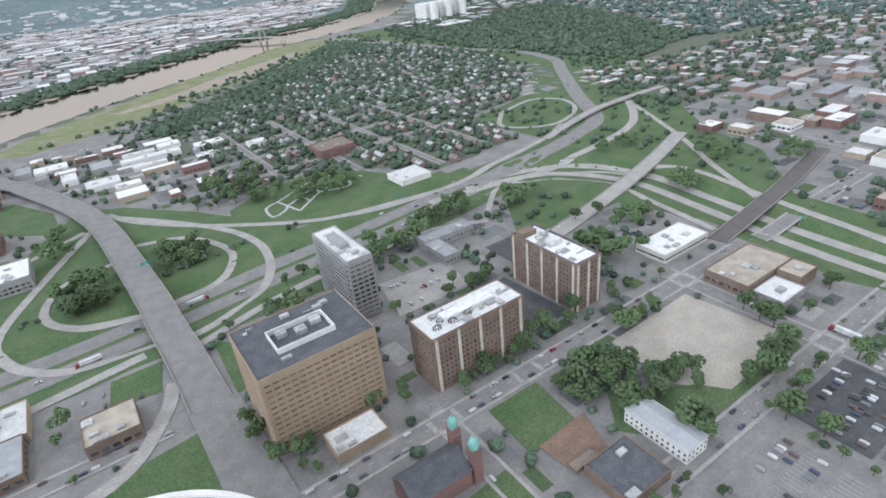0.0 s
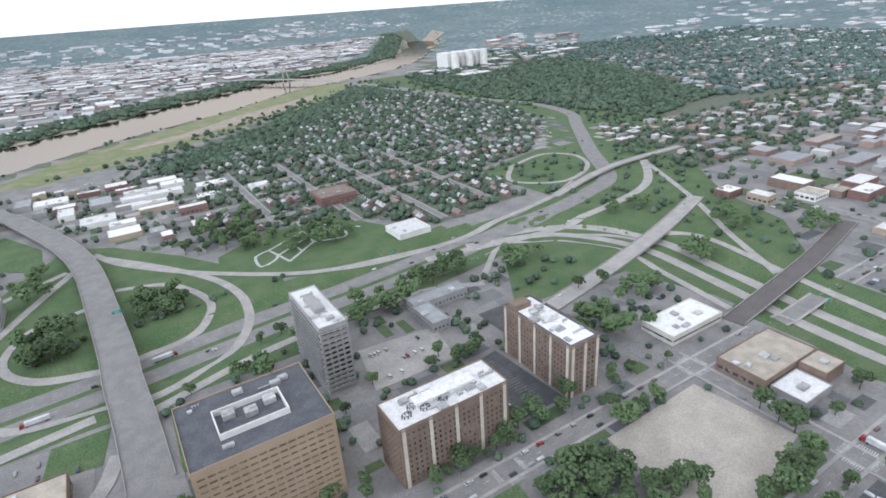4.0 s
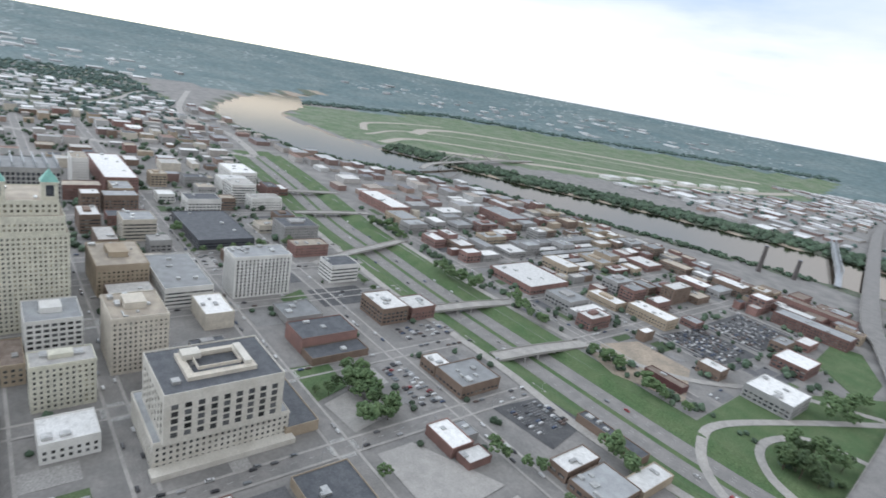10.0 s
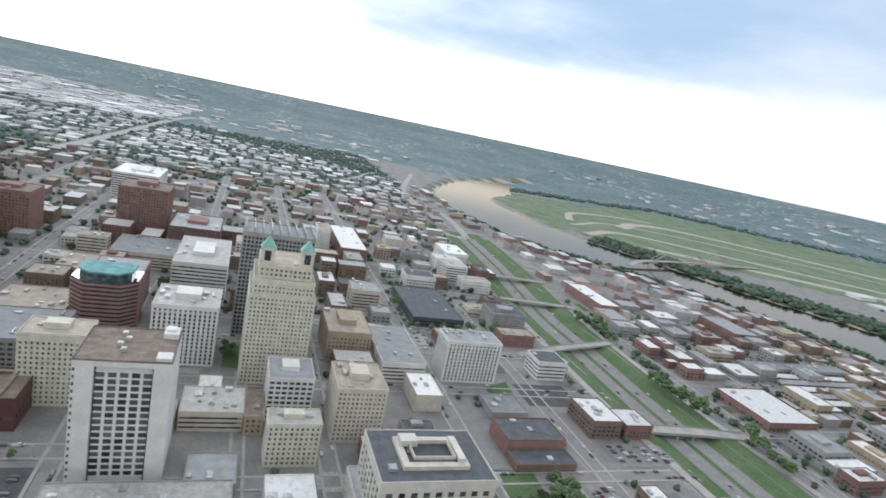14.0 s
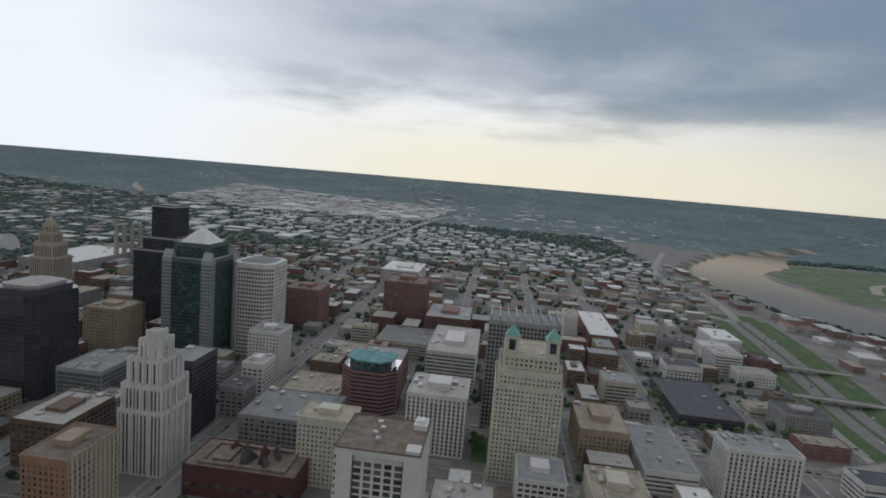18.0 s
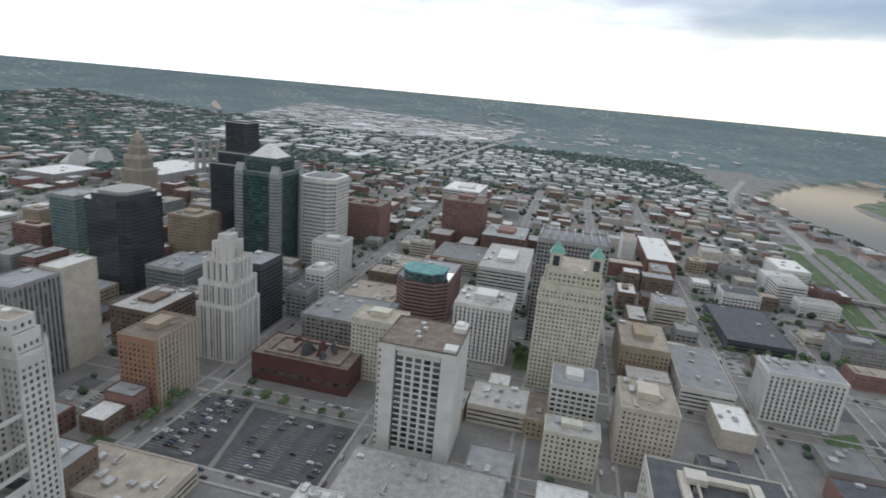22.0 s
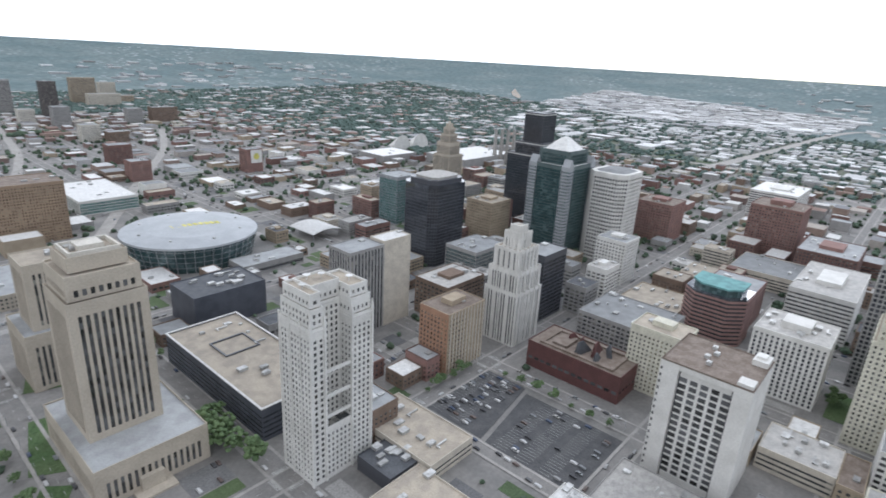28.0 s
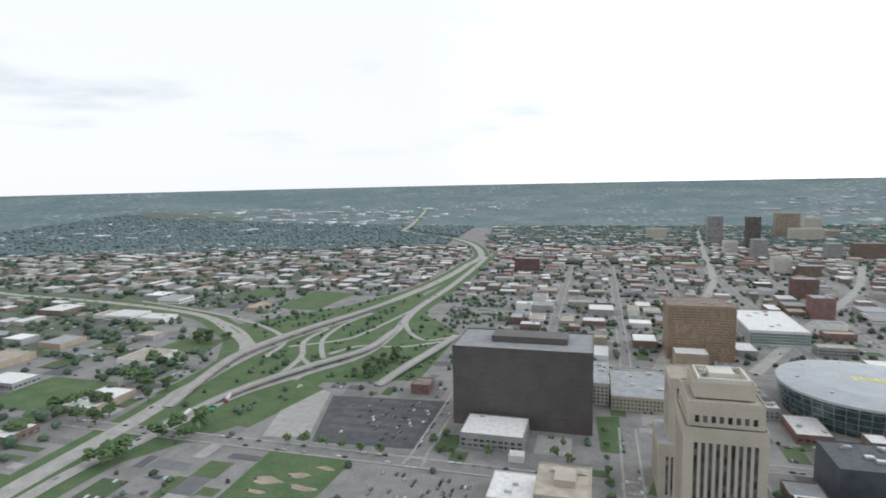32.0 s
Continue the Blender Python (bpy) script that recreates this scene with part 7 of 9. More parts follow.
def quarter(poly, tries, most, sizes, heights, walls, styles, roofs, words, seed, n_units=2, huts=0.3, name="building"):
    """Fills the free ground of a quarter with ordinary buildings, each a thing of its own."""
    pts, r = spots(poly, tries, seed)
    made = 0
    for x, y in pts:
        if made >= most:
            break
        w, l = r.uniform(*sizes), r.uniform(*sizes)
        if not free(x - w / 2, x + w / 2, y - l / 2, y + l / 2):
            continue
        h = r.uniform(*heights) * (1.5 if r.random() < 0.12 else 1)
        wl, st, rf_ = r.choice(walls), r.choice(styles), r.choice(roofs)
        tint = {"red_brick": "red brick", "brown_brick": "brown brick", "buff": "buff brick", "grey": "grey concrete", "white": "white", "cream": "cream", "pale_stone": "pale stone"}[wl]
        kind_ = "roof_white" in rf_ and "white" or rf_.split("_")[1]
        building(f"{tint} {words} with a flat {kind_} roof", x - w / 2, x + w / 2, y - l / 2, y + l / 2, h, wl, st, rf_, units=r.randint(0, n_units), hut=2.5 if r.random() < huts else 0.0, name=name)
        made += 1


quarter([(-900, -690), (-460, -690), (-460, 345), (-900, 345)], 2600, 95, (18, 44), (9, 26), ["red_brick", "red_brick", "brown_brick", "buff", "grey", "white", "cream"], ["punch", "wide", "small", "band"], ["roof_grey", "roof_pale", "roof_tan", "roof_pale", "roof_dark", "roof_white"], "downtown building", 11, 3, name="downtown_building")
quarter([(-720, 455), (-190, 455), (-190, 830), (-420, 880), (-720, 860)], 2200, 70, (16, 46), (6, 15), ["red_brick", "red_brick", "brown_brick", "buff", "grey"], ["punch", "wide", "shop"], ["roof_grey", "roof_white", "roof_white", "roof_tan", "roof_grey"], "riverside warehouse", 12, 2, name="warehouse")
quarter([(-460, -690), (-194, -690), (-194, 345), (-460, 345)], 1500, 26, (14, 30), (6, 12), ["brown_brick", "buff", "grey", "red_brick"], ["shop", "punch"], ["roof_grey", "roof_white", "roof_dark"], "side-street store", 13, 2, name="store")
quarter([(-180, 170), (-60, 170), (-60, 260), (-180, 260)], 200, 5, (14, 26), (5, 8), ["brown_brick", "buff"], ["shop"], ["roof_grey", "roof_white"], "store", 14, 2, name="store")
quarter([(-900, -1060), (60, -1060), (60, -690), (-900, -690)], 2400, 95, (16, 44), (5, 12), ["red_brick", "brown_brick", "buff", "grey", "white"], ["shop", "wide", "blank"], ["roof_white", "roof_grey", "roof_grey", "roof_tan", "roof_white"], "low commercial building", 15, 1, 0.0, name="shop_building")
quarter([(300, -330), (760, -330), (760, 340), (300, 340)], 1200, 40, (16, 44), (5, 10), ["red_brick", "brown_brick", "buff", "grey", "white"], ["shop", "wide", "blank"], ["roof_white", "roof_grey", "roof_tan"], "low commercial building", 16, 2, 0.0, name="shop_building")
quarter([(400, -1000), (900, -1000), (900, -340), (400, -340)], 900, 24, (22, 60), (5, 8), ["buff", "grey", "white", "brown_brick"], ["blank", "shop"], ["roof_white", "roof_grey", "roof_tan"], "industrial shed", 17, 2, 0.0, name="industrial_shed")


quarter([(-190, 640), (-110, 640), (-150, 900), (-230, 930), (-420, 900), (-190, 830)], 500, 14, (16, 40), (6, 12), ["red_brick", "buff", "red_brick"], ["punch", "shop"], ["roof_grey", "roof_white", "roof_brown"], "riverside warehouse", 18, 2, name="warehouse")
quarter([(-70, 700), (70, 640), (70, 940), (-110, 980), (-140, 930)], 700, 22, (12, 44), (4, 7), ["white", "grey", "buff", "red_brick"], ["shop", "blank"], ["roof_white", "roof_grey", "roof_white"], "yard shed", 19, 1, 0.0, name="shed")


# ---------------------------------------------------------------- far quarters, joined
class Bulk:
    """Thousands of simple solids in one mesh."""

    def __init__(self):
        self.v, self.f, self.m, self.n = [], [], [], 0

    def add(self, verts, faces, m):
        self.v.append(verts)
        self.f += [tuple(int(i) + self.n for i in q) for q in faces]
        self.m += m
        self.n += len(verts)

    def flat(self, x, y, z, w, l, h):
        a, b = w / 2, l / 2
        base = [(x - a, y - b), (x + a, y - b), (x + a, y + b), (x - a, y + b)]
        v = [(*p, z - 2) for p in base] + [(*p, z + h) for p in base] + [(*p, z + h) for p in base]
        self.add(v, [(0, 1, 5, 4), (1, 2, 6, 5), (2, 3, 7, 6), (3, 0, 4, 7), (8, 9, 10, 11)], [0, 0, 0, 0, 1])

    def gable(self, x, y, z, w, l, h, rise):
        a, b = w / 2, l / 2
        base = [(x - a, y - b), (x + a, y - b), (x + a, y + b), (x - a, y + b)]
        v = [(*p, z - 1) for p in base] + [(*p, z + h) for p in base] + [(x, y - b, z + h + rise), (x, y + b, z + h + rise)]
        e = 0.5
        v += [(x - a - e, y - b - e, z + h - 0.3), (x - a - e, y + b + e, z + h - 0.3), (x, y + b + e, z + h + rise + 0.1), (x, y - b - e, z + h + rise + 0.1), (x + a + e, y - b - e, z + h - 0.3), (x + a + e, y + b + e, z + h - 0.3)]
        self.add(v, [(0, 1, 5, 4), (1, 2, 6, 5), (2, 3, 7, 6), (3, 0, 4, 7), (4, 5, 8), (6, 7, 9), (11, 10, 13, 12), (14, 15, 12, 13)], [0] * 6 + [1, 1])

    def done(self, name, label, category, *mats):
        me = bpy.data.meshes.new(name)
        me.from_pydata([p for c in self.v for p in c], [], self.f)
        for mm in mats:
            me.materials.append(M[mm])
        me.polygons.foreach_set("material_index", self.m)
        me.update()
        return tagged(new(name, me), label, category, kind="stuff")


def low_block(x, y, w, l, h, r, words):
    """One plain low building: walls with a parapet rim, a roof and a roof unit in one mesh."""
    wl, rf_ = r.choice(("red_brick", "brown_brick", "buff", "grey", "red_brick", "cream")), r.choice(("roof_grey", "roof_pale", "roof_white", "roof_tan", "roof_dark", "roof_pale"))
    tint = {"red_brick": "red brick", "brown_brick": "brown brick", "buff": "buff brick", "grey": "grey concrete", "cream": "cream"}[wl]
    g = Geo().prism([(-w / 2, -l / 2), (w / 2, -l / 2), (w / 2, l / 2), (-w / 2, l / 2)], -1, h, cap=False).ring(-w / 2, w / 2, -l / 2, l / 2, 0.35, h, h + 0.7)
    ob = new("low_building", g.mesh("low_building", M[wl]))
    ob.location = (x, y, gz(x, y))
    tagged(ob, f"low {tint} {words} with a {rf_.split('_')[1]} flat roof", "building", words)
    q = Geo().box(-w / 2 + 0.3, w / 2 - 0.3, -l / 2 + 0.3, l / 2 - 0.3, h - 0.3, h + 0.1)
    part("roof", q, M[rf_], ob)


def far_quarter(name, label, poly, tries, sizes, heights, seed, roof="mix_roof", most=9000, marked=True, things=0, words="", walls="mix_wall"):
    b = Bulk()
    pts, r = spots(poly, tries, seed)
    n = 0
    for x, y in pts:
        if n >= most:
            break
        w, l = r.uniform(*sizes), r.uniform(*sizes)
        if r.random() < 0.15:
            w *= 2
        if abs(x) + w < HALF - 20 and abs(y) + l < HALF - 20 and not free(x - w / 2, x + w / 2, y - l / 2, y + l / 2, marked, 3):
            continue
        if n < things:
            low_block(x, y, w, l, r.uniform(*heights), r, words)
        else:
            b.flat(x, y, gz(x, y), w, l, r.uniform(*heights))
        n += 1
    return b.done(name, label, "buildings", walls, roof)


far_quarter("low_quarter", "wide spread of low brick and white-roofed commercial buildings", [(-1100, -1900), (170, -1900), (170, -1060), (-1100, -1060)], 5200, (11, 36), (4, 11), 21, things=95, words="southern shop building")
far_quarter("market_quarter", "close-set small brick and pale-roofed stores near the river", [(-720, 455), (-290, 455), (-190, 640), (-190, 860), (-420, 930), (-720, 900)], 3200, (9, 26), (5, 11), 20, things=170, words="market street store")
far_quarter("west_quarter", "dense spread of low downtown-edge buildings", [(-1500, -900), (-900, -900), (-900, 430), (-1160, 430), (-1500, 250)], 4200, (12, 34), (5, 14), 22, things=180, words="downtown-edge building")
far_quarter("river_flats", "railway and warehouse flats with pale roofs", [(-2600, -700), (-2000, -900), (-1450, -300), (-1450, 300), (-1900, 480), (-2300, 100)], 3600, (12, 46), (4, 9), 23, "mix_white", walls="mix_white")
far_quarter("far_works", "far pale industrial roofs among trees in the western flats", [(-1700, -560), (-2700, -420), (-3500, -300), (-3600, -1700), (-2800, -1700), (-1700, -1200)], 1500, (20, 95), (5, 9), 47, "mix_white", walls="mix_white")
far_quarter("riverside_row", "low sheds along the river", [(-1900, 480), (-1500, 200), (-1160, 430), (-900, 460), (-720, 480), (-700, 900), (-900, 860), (-1120, 640), (-1250, 560), (-1750, 530)], 1900, (14, 40), (5, 12), 24)
far_quarter("north_works", "industrial district of white roofs beyond the river", [(-1000, 1500), (-300, 1560), (300, 2050), (900, 2320), (1600, 3300), (-300, 3600), (-1000, 2800)], 3600, (18, 70), (5, 9), 25, "mix_white")
far_quarter("east_works", "low industrial district beside the motorway junction", [(420, -1900), (1500, -1900), (2200, -1000), (2200, -400), (780, -330), (900, -1000), (420, -1100)], 3000, (12, 44), (4, 8), 26)
far_quarter("east_quarter", "low shops and houses of the eastern quarter", [(760, -330), (1900, -400), (1900, 420), (760, 420)], 1700, (11, 34), (4, 9), 27)
far_quarter("works_by_bend", "pale industrial roofs by the river bend", [(860, 1750), (1500, 2100), (2000, 2700), (2300, 2300), (1500, 1600), (1000, 1500)], 500, (16, 60), (5, 14), 28, "mix_white")
far_quarter("motorway_side_quarter", "low buildings beside the southern motorway", [(150, -1900), (430, -1900), (430, -1080), (300, -1100), (150, -1050)], 900, (11, 34), (4, 9), 30)
far_quarter("south_quarter", "distant streets of houses and shops", [(-1100, -2700), (400, -2700), (300, -1900), (-1100, -1900)], 1200, (12, 36), (4, 10), 29)
for k, poly in enumerate(([(-4400, -700), (-2500, -1500), (-2500, 500), (-3000, 900)], [(-2600, -3600), (-1000, -3900), (-900, -2700), (-2500, -1500)], [(2000, 800), (4000, 500), (3600, 2400), (2200, 2000)], [(400, -3800), (2400, -3400), (2600, -1500), (800, -2700)], [(-2600, 2200), (-3900, 1600), (-2600, 3600), (-1200, 3900)], [(-700, 3600), (2000, 3600), (1500, 4300), (-700, 4400)])):
    far_quarter("far_suburb", "scattered pale roofs of far suburbs among trees", poly, 260, (14, 60), (4, 9), 31 + k, "mix_white", walls="mix_white")
far_quarter("south_west_quarter", "scattered pale industrial roofs among trees in the south-west", [(-1000, -1000), (-1500, -900), (-2700, -1400), (-2700, -2700), (-1100, -2700), (-1100, -1500)], 1200, (14, 55), (4, 9), 40, "mix_roof")
far_quarter("east_houses", "small houses among trees east of the motorway", [(640, 430), (1300, 430), (2300, 300), (2500, 1300), (2000, 1400), (1500, 600), (900, 640), (760, 700), (660, 560)], 3000, (8, 20), (4, 7), 44)
far_quarter("flats_yards", "rail yard sheds in the western flats", [(-2600, -1500), (-1500, -1400), (-1500, -900), (-2300, -1100)], 900, (14, 60), (4, 8), 45)
for k in range(3):
    g = Geo().box(1080 + 60 * k, 1120 + 60 * k, 1720, 1790, 0, 55).cyl(1100 + 60 * k, 1700, 14, 0, 60, 14)
    el = root("grain_silo", 0, 0, 0, "distant white concrete grain silos", "silo", "grain silos by the river")
    part("silo", g, M["white"], el)

# ---------------------------------------------------------------- yards, small lots and plots between the buildings
def yards(name, poly, tries, sizes, seed, most):
    """Plots of asphalt, concrete and grass on the ground that is still free."""
    pts, r = spots(poly, tries, seed)
    g, n = Geo(), 0
    for x, y in pts:
        w, l = r.uniform(*sizes), r.uniform(*sizes)
        if n >= most:
            break
        if not free(x - w / 2, x + w / 2, y - l / 2, y + l / 2, False, 0):
            continue
        i0, i1 = np.searchsorted(rc, [x - w / 2, x + w / 2])
        j0, j1 = np.searchsorted(rc, [y - l / 2, y + l / 2])
        if PLOT[i0:i1, j0:j1].any():
            continue
        PLOT[i0:i1, j0:j1] = True
        z = gz(x, y) + 0.1 + 0.005 * (n % 7)
        g.box(x - w / 2, x + w / 2, y - l / 2, y + l / 2, z - 0.13, z + 0.02)
        if min(w, l) > 14 and r.random() < 0.6:
            LOTS.append((x, y, w, l))
        n += 1
    tagged(new(name, g.mesh(name, M["yard"])), "patchwork of parking lots, yards and grass plots", "yards", kind="stuff")


PLOT, LOTS = np.zeros((NC, NC), bool), []
yards("yards", [(-900, -690), (-60, -690), (-60, 345), (-900, 345)], 5000, (8, 34), 201, 700)
yards("yards", [(60, -20), (620, -20), (620, 345), (60, 345)], 3000, (6, 30), 202, 420)
yards("yards", [(-760, 455), (-60, 455), (-60, 930), (-760, 930)], 4000, (8, 34), 203, 600)
yards("yards", [(-60, 600), (760, 500), (760, 980), (-120, 1000)], 4000, (8, 30), 204, 600)
yards("yards", [(-1100, -1900), (170, -1900), (170, -690), (-1100, -690)], 6000, (8, 38), 205, 1100)
yards("yards", [(-60, -690), (420, -690), (420, -60), (-60, -60)], 2600, (8, 36), 206, 360)
yards("yards", [(150, -1900), (430, -1900), (430, -1050), (150, -1050)], 1500, (8, 30), 209, 240)
yards("yards", [(420, -1900), (2200, -1500), (2200, 420), (420, 420)], 7000, (12, 60), 207, 1200)
yards("yards", [(-2600, -1500), (-900, -1500), (-900, 480), (-2600, 480)], 6000, (14, 70), 208, 1000)

# ---------------------------------------------------------------- the neighbourhood of small houses
house_pts, hr = spots([(70, 600), (120, 605), (230, 560), (280, 490), (420, 500), (440, 640), (560, 660), (700, 800), (770, 980), (740, 1350), (640, 1400), (420, 1200), (260, 1050), (120, 960), (70, 760)], 9000, 41)
near_houses, bulk_h = 0, Bulk()
HOUSE = []
for k in range(5):
    rs = random.Random(50 + k)
    w, l, h, rise = rs.uniform(7, 9.5), rs.uniform(10, 15), rs.uniform(4, 6.5), rs.uniform(2, 3)
    a, b = w / 2, l / 2
    wg, rg, ww_ = Geo(), Geo(), Geo()
    wg.box(-a, a, -b, b, 0, h).face([(-a, -b, h), (a, -b, h), (0, -b, h + rise)]).face([(a, b, h), (-a, b, h), (0, b, h + rise)])
    wg.box(-a * 0.8, a * 0.8, -b - 2, -b, 0, 0.5).box(a * 0.3, a * 0.5, 0, 0.8, h, h + rise + 1.2)
    for s in (-1, 1):
        q = [(s * (a + 0.5), -b - 0.5, h - 0.3), (s * (a + 0.5), b + 0.5, h - 0.3), (0, b + 0.5, h + rise), (0, -b - 0.5, h + rise)]
        rg.face(q if s > 0 else q[::-1]).face([(x, y, z - 0.2) for x, y, z in (q[::-1] if s > 0 else q)])
    rg.box(-a * 0.8, a * 0.8, -b - 2.2, -b, 2.9, 3.1)
    for yy in (-b * 0.55, 0.0, b * 0.55):
        for s in (-1, 1):
            ww_.box(s * a - 0.04, s * a + 0.04, yy - 0.55, yy + 0.55, 1.0, 2.5)
    ww_.box(-a * 0.6, -a * 0.2, -b - 0.05, -b + 0.03, 1.0, 2.5).box(a * 0.1, a * 0.45, -b - 0.05, -b + 0.03, 0.1, 2.3)
    HOUSE.append((wg.mesh("wall", M["mix_siding"]), rg.mesh("roof", M["mix_house"]), ww_.mesh("window", M["glass_pane"]), w, l))
for x, y in house_pts:
    k = hr.randrange(5)
    w, l = HOUSE[k][3:5]
    if near_houses + bulk_h.n / 16 > 520 or not free(x - w / 2, x + w / 2, y - l / 2, y + l / 2, True, 1.6):
        continue
    if y < 720 and near_houses < 90:
        hs = root("house", x, y, gz(x, y), "small gabled timber house with a porch", "house", "houses of the old neighbourhood")
        hs.rotation_euler.z = math.pi * hr.randrange(2)
        part("wall", HOUSE[k][0], None, hs)
        part("roof", HOUSE[k][1], None, hs)
        part("window", HOUSE[k][2], None, hs)
        near_houses += 1
    else:
        bulk_h.gable(x, y, gz(x, y), w, l, hr.uniform(3.6, 6), hr.uniform(2, 3))
bulk_h.done("small_houses", "streets of small gabled houses among trees", "houses", "mix_siding", "mix_house")


# ---------------------------------------------------------------- trees
def blob(rnd, r):
    """A small uneven clump of leaves."""
    t = (1 + 5 ** 0.5) / 2
    v = [(-1, t, 0), (1, t, 0), (-1, -t, 0), (1, -t, 0), (0, -1, t), (0, 1, t), (0, -1, -t), (0, 1, -t), (t, 0, -1), (t, 0, 1), (-t, 0, -1), (-t, 0, 1)]
    f = [(0, 11, 5), (0, 5, 1), (0, 1, 7), (0, 7, 10), (0, 10, 11), (1, 5, 9), (5, 11, 4), (11, 10, 2), (10, 7, 6), (7, 1, 8), (3, 9, 4), (3, 4, 2), (3, 2, 6), (3, 6, 8), (3, 8, 9), (4, 9, 5), (2, 4, 11), (6, 2, 10), (8, 6, 7), (9, 8, 1)]
    return [tuple(c / 1.9 * r * rnd.uniform(0.65, 1.3) for c in p) for p in v], f


def tree_meshes(seed, height, spread, clumps=170, fine=0.19):
    rnd = random.Random(seed)
    tr = Geo()
    tr.cyl(0, 0, 0.32, -0.3, height * 0.45, 7, 0.17)
    for i in range(6):
        a = i * 1.05 + rnd.random()
        bx, by = math.cos(a) * spread * 0.5, math.sin(a) * spread * 0.5
        z0, z1 = height * rnd.uniform(0.25, 0.42), height * rnd.uniform(0.55, 0.8)
        tr.prism([(-0.1, -0.1), (0.1, -0.1), (0.1, 0.1), (-0.1, 0.1)], z0, z1, top=[(bx - 0.04, by - 0.04), (bx + 0.04, by - 0.04), (bx + 0.04, by + 0.04), (bx - 0.04, by + 0.04)])
    cr = Geo()
    lobes = [(rnd.uniform(-0.45, 0.45) * spread, rnd.uniform(-0.45, 0.45) * spread, height * rnd.uniform(0.48, 0.82), spread * rnd.uniform(0.38, 0.6)) for _ in range(7)]
    for i in range(clumps):
        lx, ly, lz, lr = lobes[i % 7]
        u, w = rnd.uniform(-0.5, 1), rnd.uniform(0, 6.28)
        q = math.sqrt(1 - u * u)
        x, y, z = lx + lr * q * math.cos(w), ly + lr * q * math.sin(w), lz + lr * 0.8 * u
        v, f = blob(rnd, rnd.uniform(0.5, 1.15) * spread * fine)
        n = len(cr.v)
        cr.v += [(x + a, y + b, z + c * 0.8) for a, b, c in v]
        cr.f += [tuple(n + j for j in t) for t in f]
        cr.m += [0] * len(f)
    return tr.mesh("trunk", M["bark"]), cr.mesh("crown", M["leaf"])


SIZES = ((9, 4.2), (12, 5.2), (7, 3.4), (10, 4.0), (14, 6.0))
KINDS = [tree_meshes(60 + k, h, s) for k, (h, s) in enumerate(SIZES)]
FAR_CROWNS = [tree_meshes(160 + k, h, s, 80, 0.24)[1] for k, (h, s) in enumerate(SIZES)]
trees_made, MORE = 0, []
TR = random.Random(99)


def tree(x, y, size=1.0, kind=None, label="leafy broad green tree beside the street"):
    global trees_made
    k = TR.randrange(5) if kind is None else kind
    if trees_made >= 290:
        MORE.append((x, y, gz(x, y), size, k, TR.uniform(0, 6.28)))
        return
    t = new("tree", KINDS[k][0])
    t.location = (x, y, gz(x, y))
    t.scale = (size, size, size * TR.uniform(0.9, 1.1))
    t.rotation_euler.z = TR.uniform(0, 6.28)
    tagged(t, label, "tree", "city trees")
    part("crown", KINDS[k][1], None, t)
    trees_made += 1


def grove(pts, label="leafy green tree in a dense grove", size=(0.9, 1.3)):
    for x, y in pts:
        tree(x, y, 1.18 * TR.uniform(*size), None, label)


def scatter(cx, cy, rx, ry, n):
    res = []
    for _ in range(n):
        a, q = TR.uniform(0, 6.28), math.sqrt(TR.random())
        res.append((cx + rx * q * math.cos(a), cy + ry * q * math.sin(a)))
    return res


grove(scatter(-2, 478, 22, 28, 18), "tree in the grove inside the slip road loop")
grove(scatter(-86, 464, 24, 30, 22), "tree in the grove inside the slip road loop")
grove(scatter(150, 128, 24, 14, 20), "tree in the thicket beside the bare lot")
grove(scatter(172, 102, 30, 10, 16), "tree in the thicket beside the bare lot")
grove(scatter(226, 74, 18, 5, 8), "tree beside the bare lot")
grove([(212, 150), (222, 152), (232, 152), (200, 148), (268, 90), (270, 100), (272, 112), (160, 64), (164, 72), (158, 78), (258, 78)], "tree beside the bare lot")
grove([(90 + 8 * k, 174 + 2 * (k % 2)) for k in range(7)], "clipped tree in front of the apartment block", (0.7, 1.0))
grove([(-18, 192), (-20, 205), (-22, 218), (-22, 232), (-8, 188), (0, 192), (-10, 180), (-4, 174), (56, 186), (60, 196), (40, 196), (55, 222), (58, 240)], "tree beside the tan office block", (0.6, 1.0))
grove([(150, 182), (162, 184), (180, 178), (222, 178), (228, 184), (240, 178), (270, 174), (222, 230), (226, 250), (156, 258), (140, 262), (150, 270), (170, 258), (178, 262)], "street tree near the apartment blocks", (0.7, 1.1))
grove([(53, 372), (70, 378), (135, 379), (156, 356), (296, 283), (317, 276), (294, 209), (281, 237), (205, 161), (210, 147), (130, 137), (145, 130), (189, 89), (215, 76), (229, 71), (260, 76), (229, 53), (253, 56), (210, 49), (200, 47), (273, 45), (272, 39), (203, 30), (300, 85), (334, 88), (136, 174), (108, 176), (163, 176), (191, 183), (241, 180), (99, 270), (73, 253), (-4, 334)], "street tree beside lots and apartment blocks", (0.8, 1.2))
grove([(76 + 11 * k, 54 + 2 * (k % 2)) for k in range(6)] + [(136, 8 + 11 * k) for k in range(4)] + [(196, 6 + 13 * k) for k in range(3)] + [(270, -8 + 9 * k) for k in range(5)] + [(200 + 12 * k, 56) for k in range(5)], "small tree on the edge of a parking lot", (0.5, 0.8))
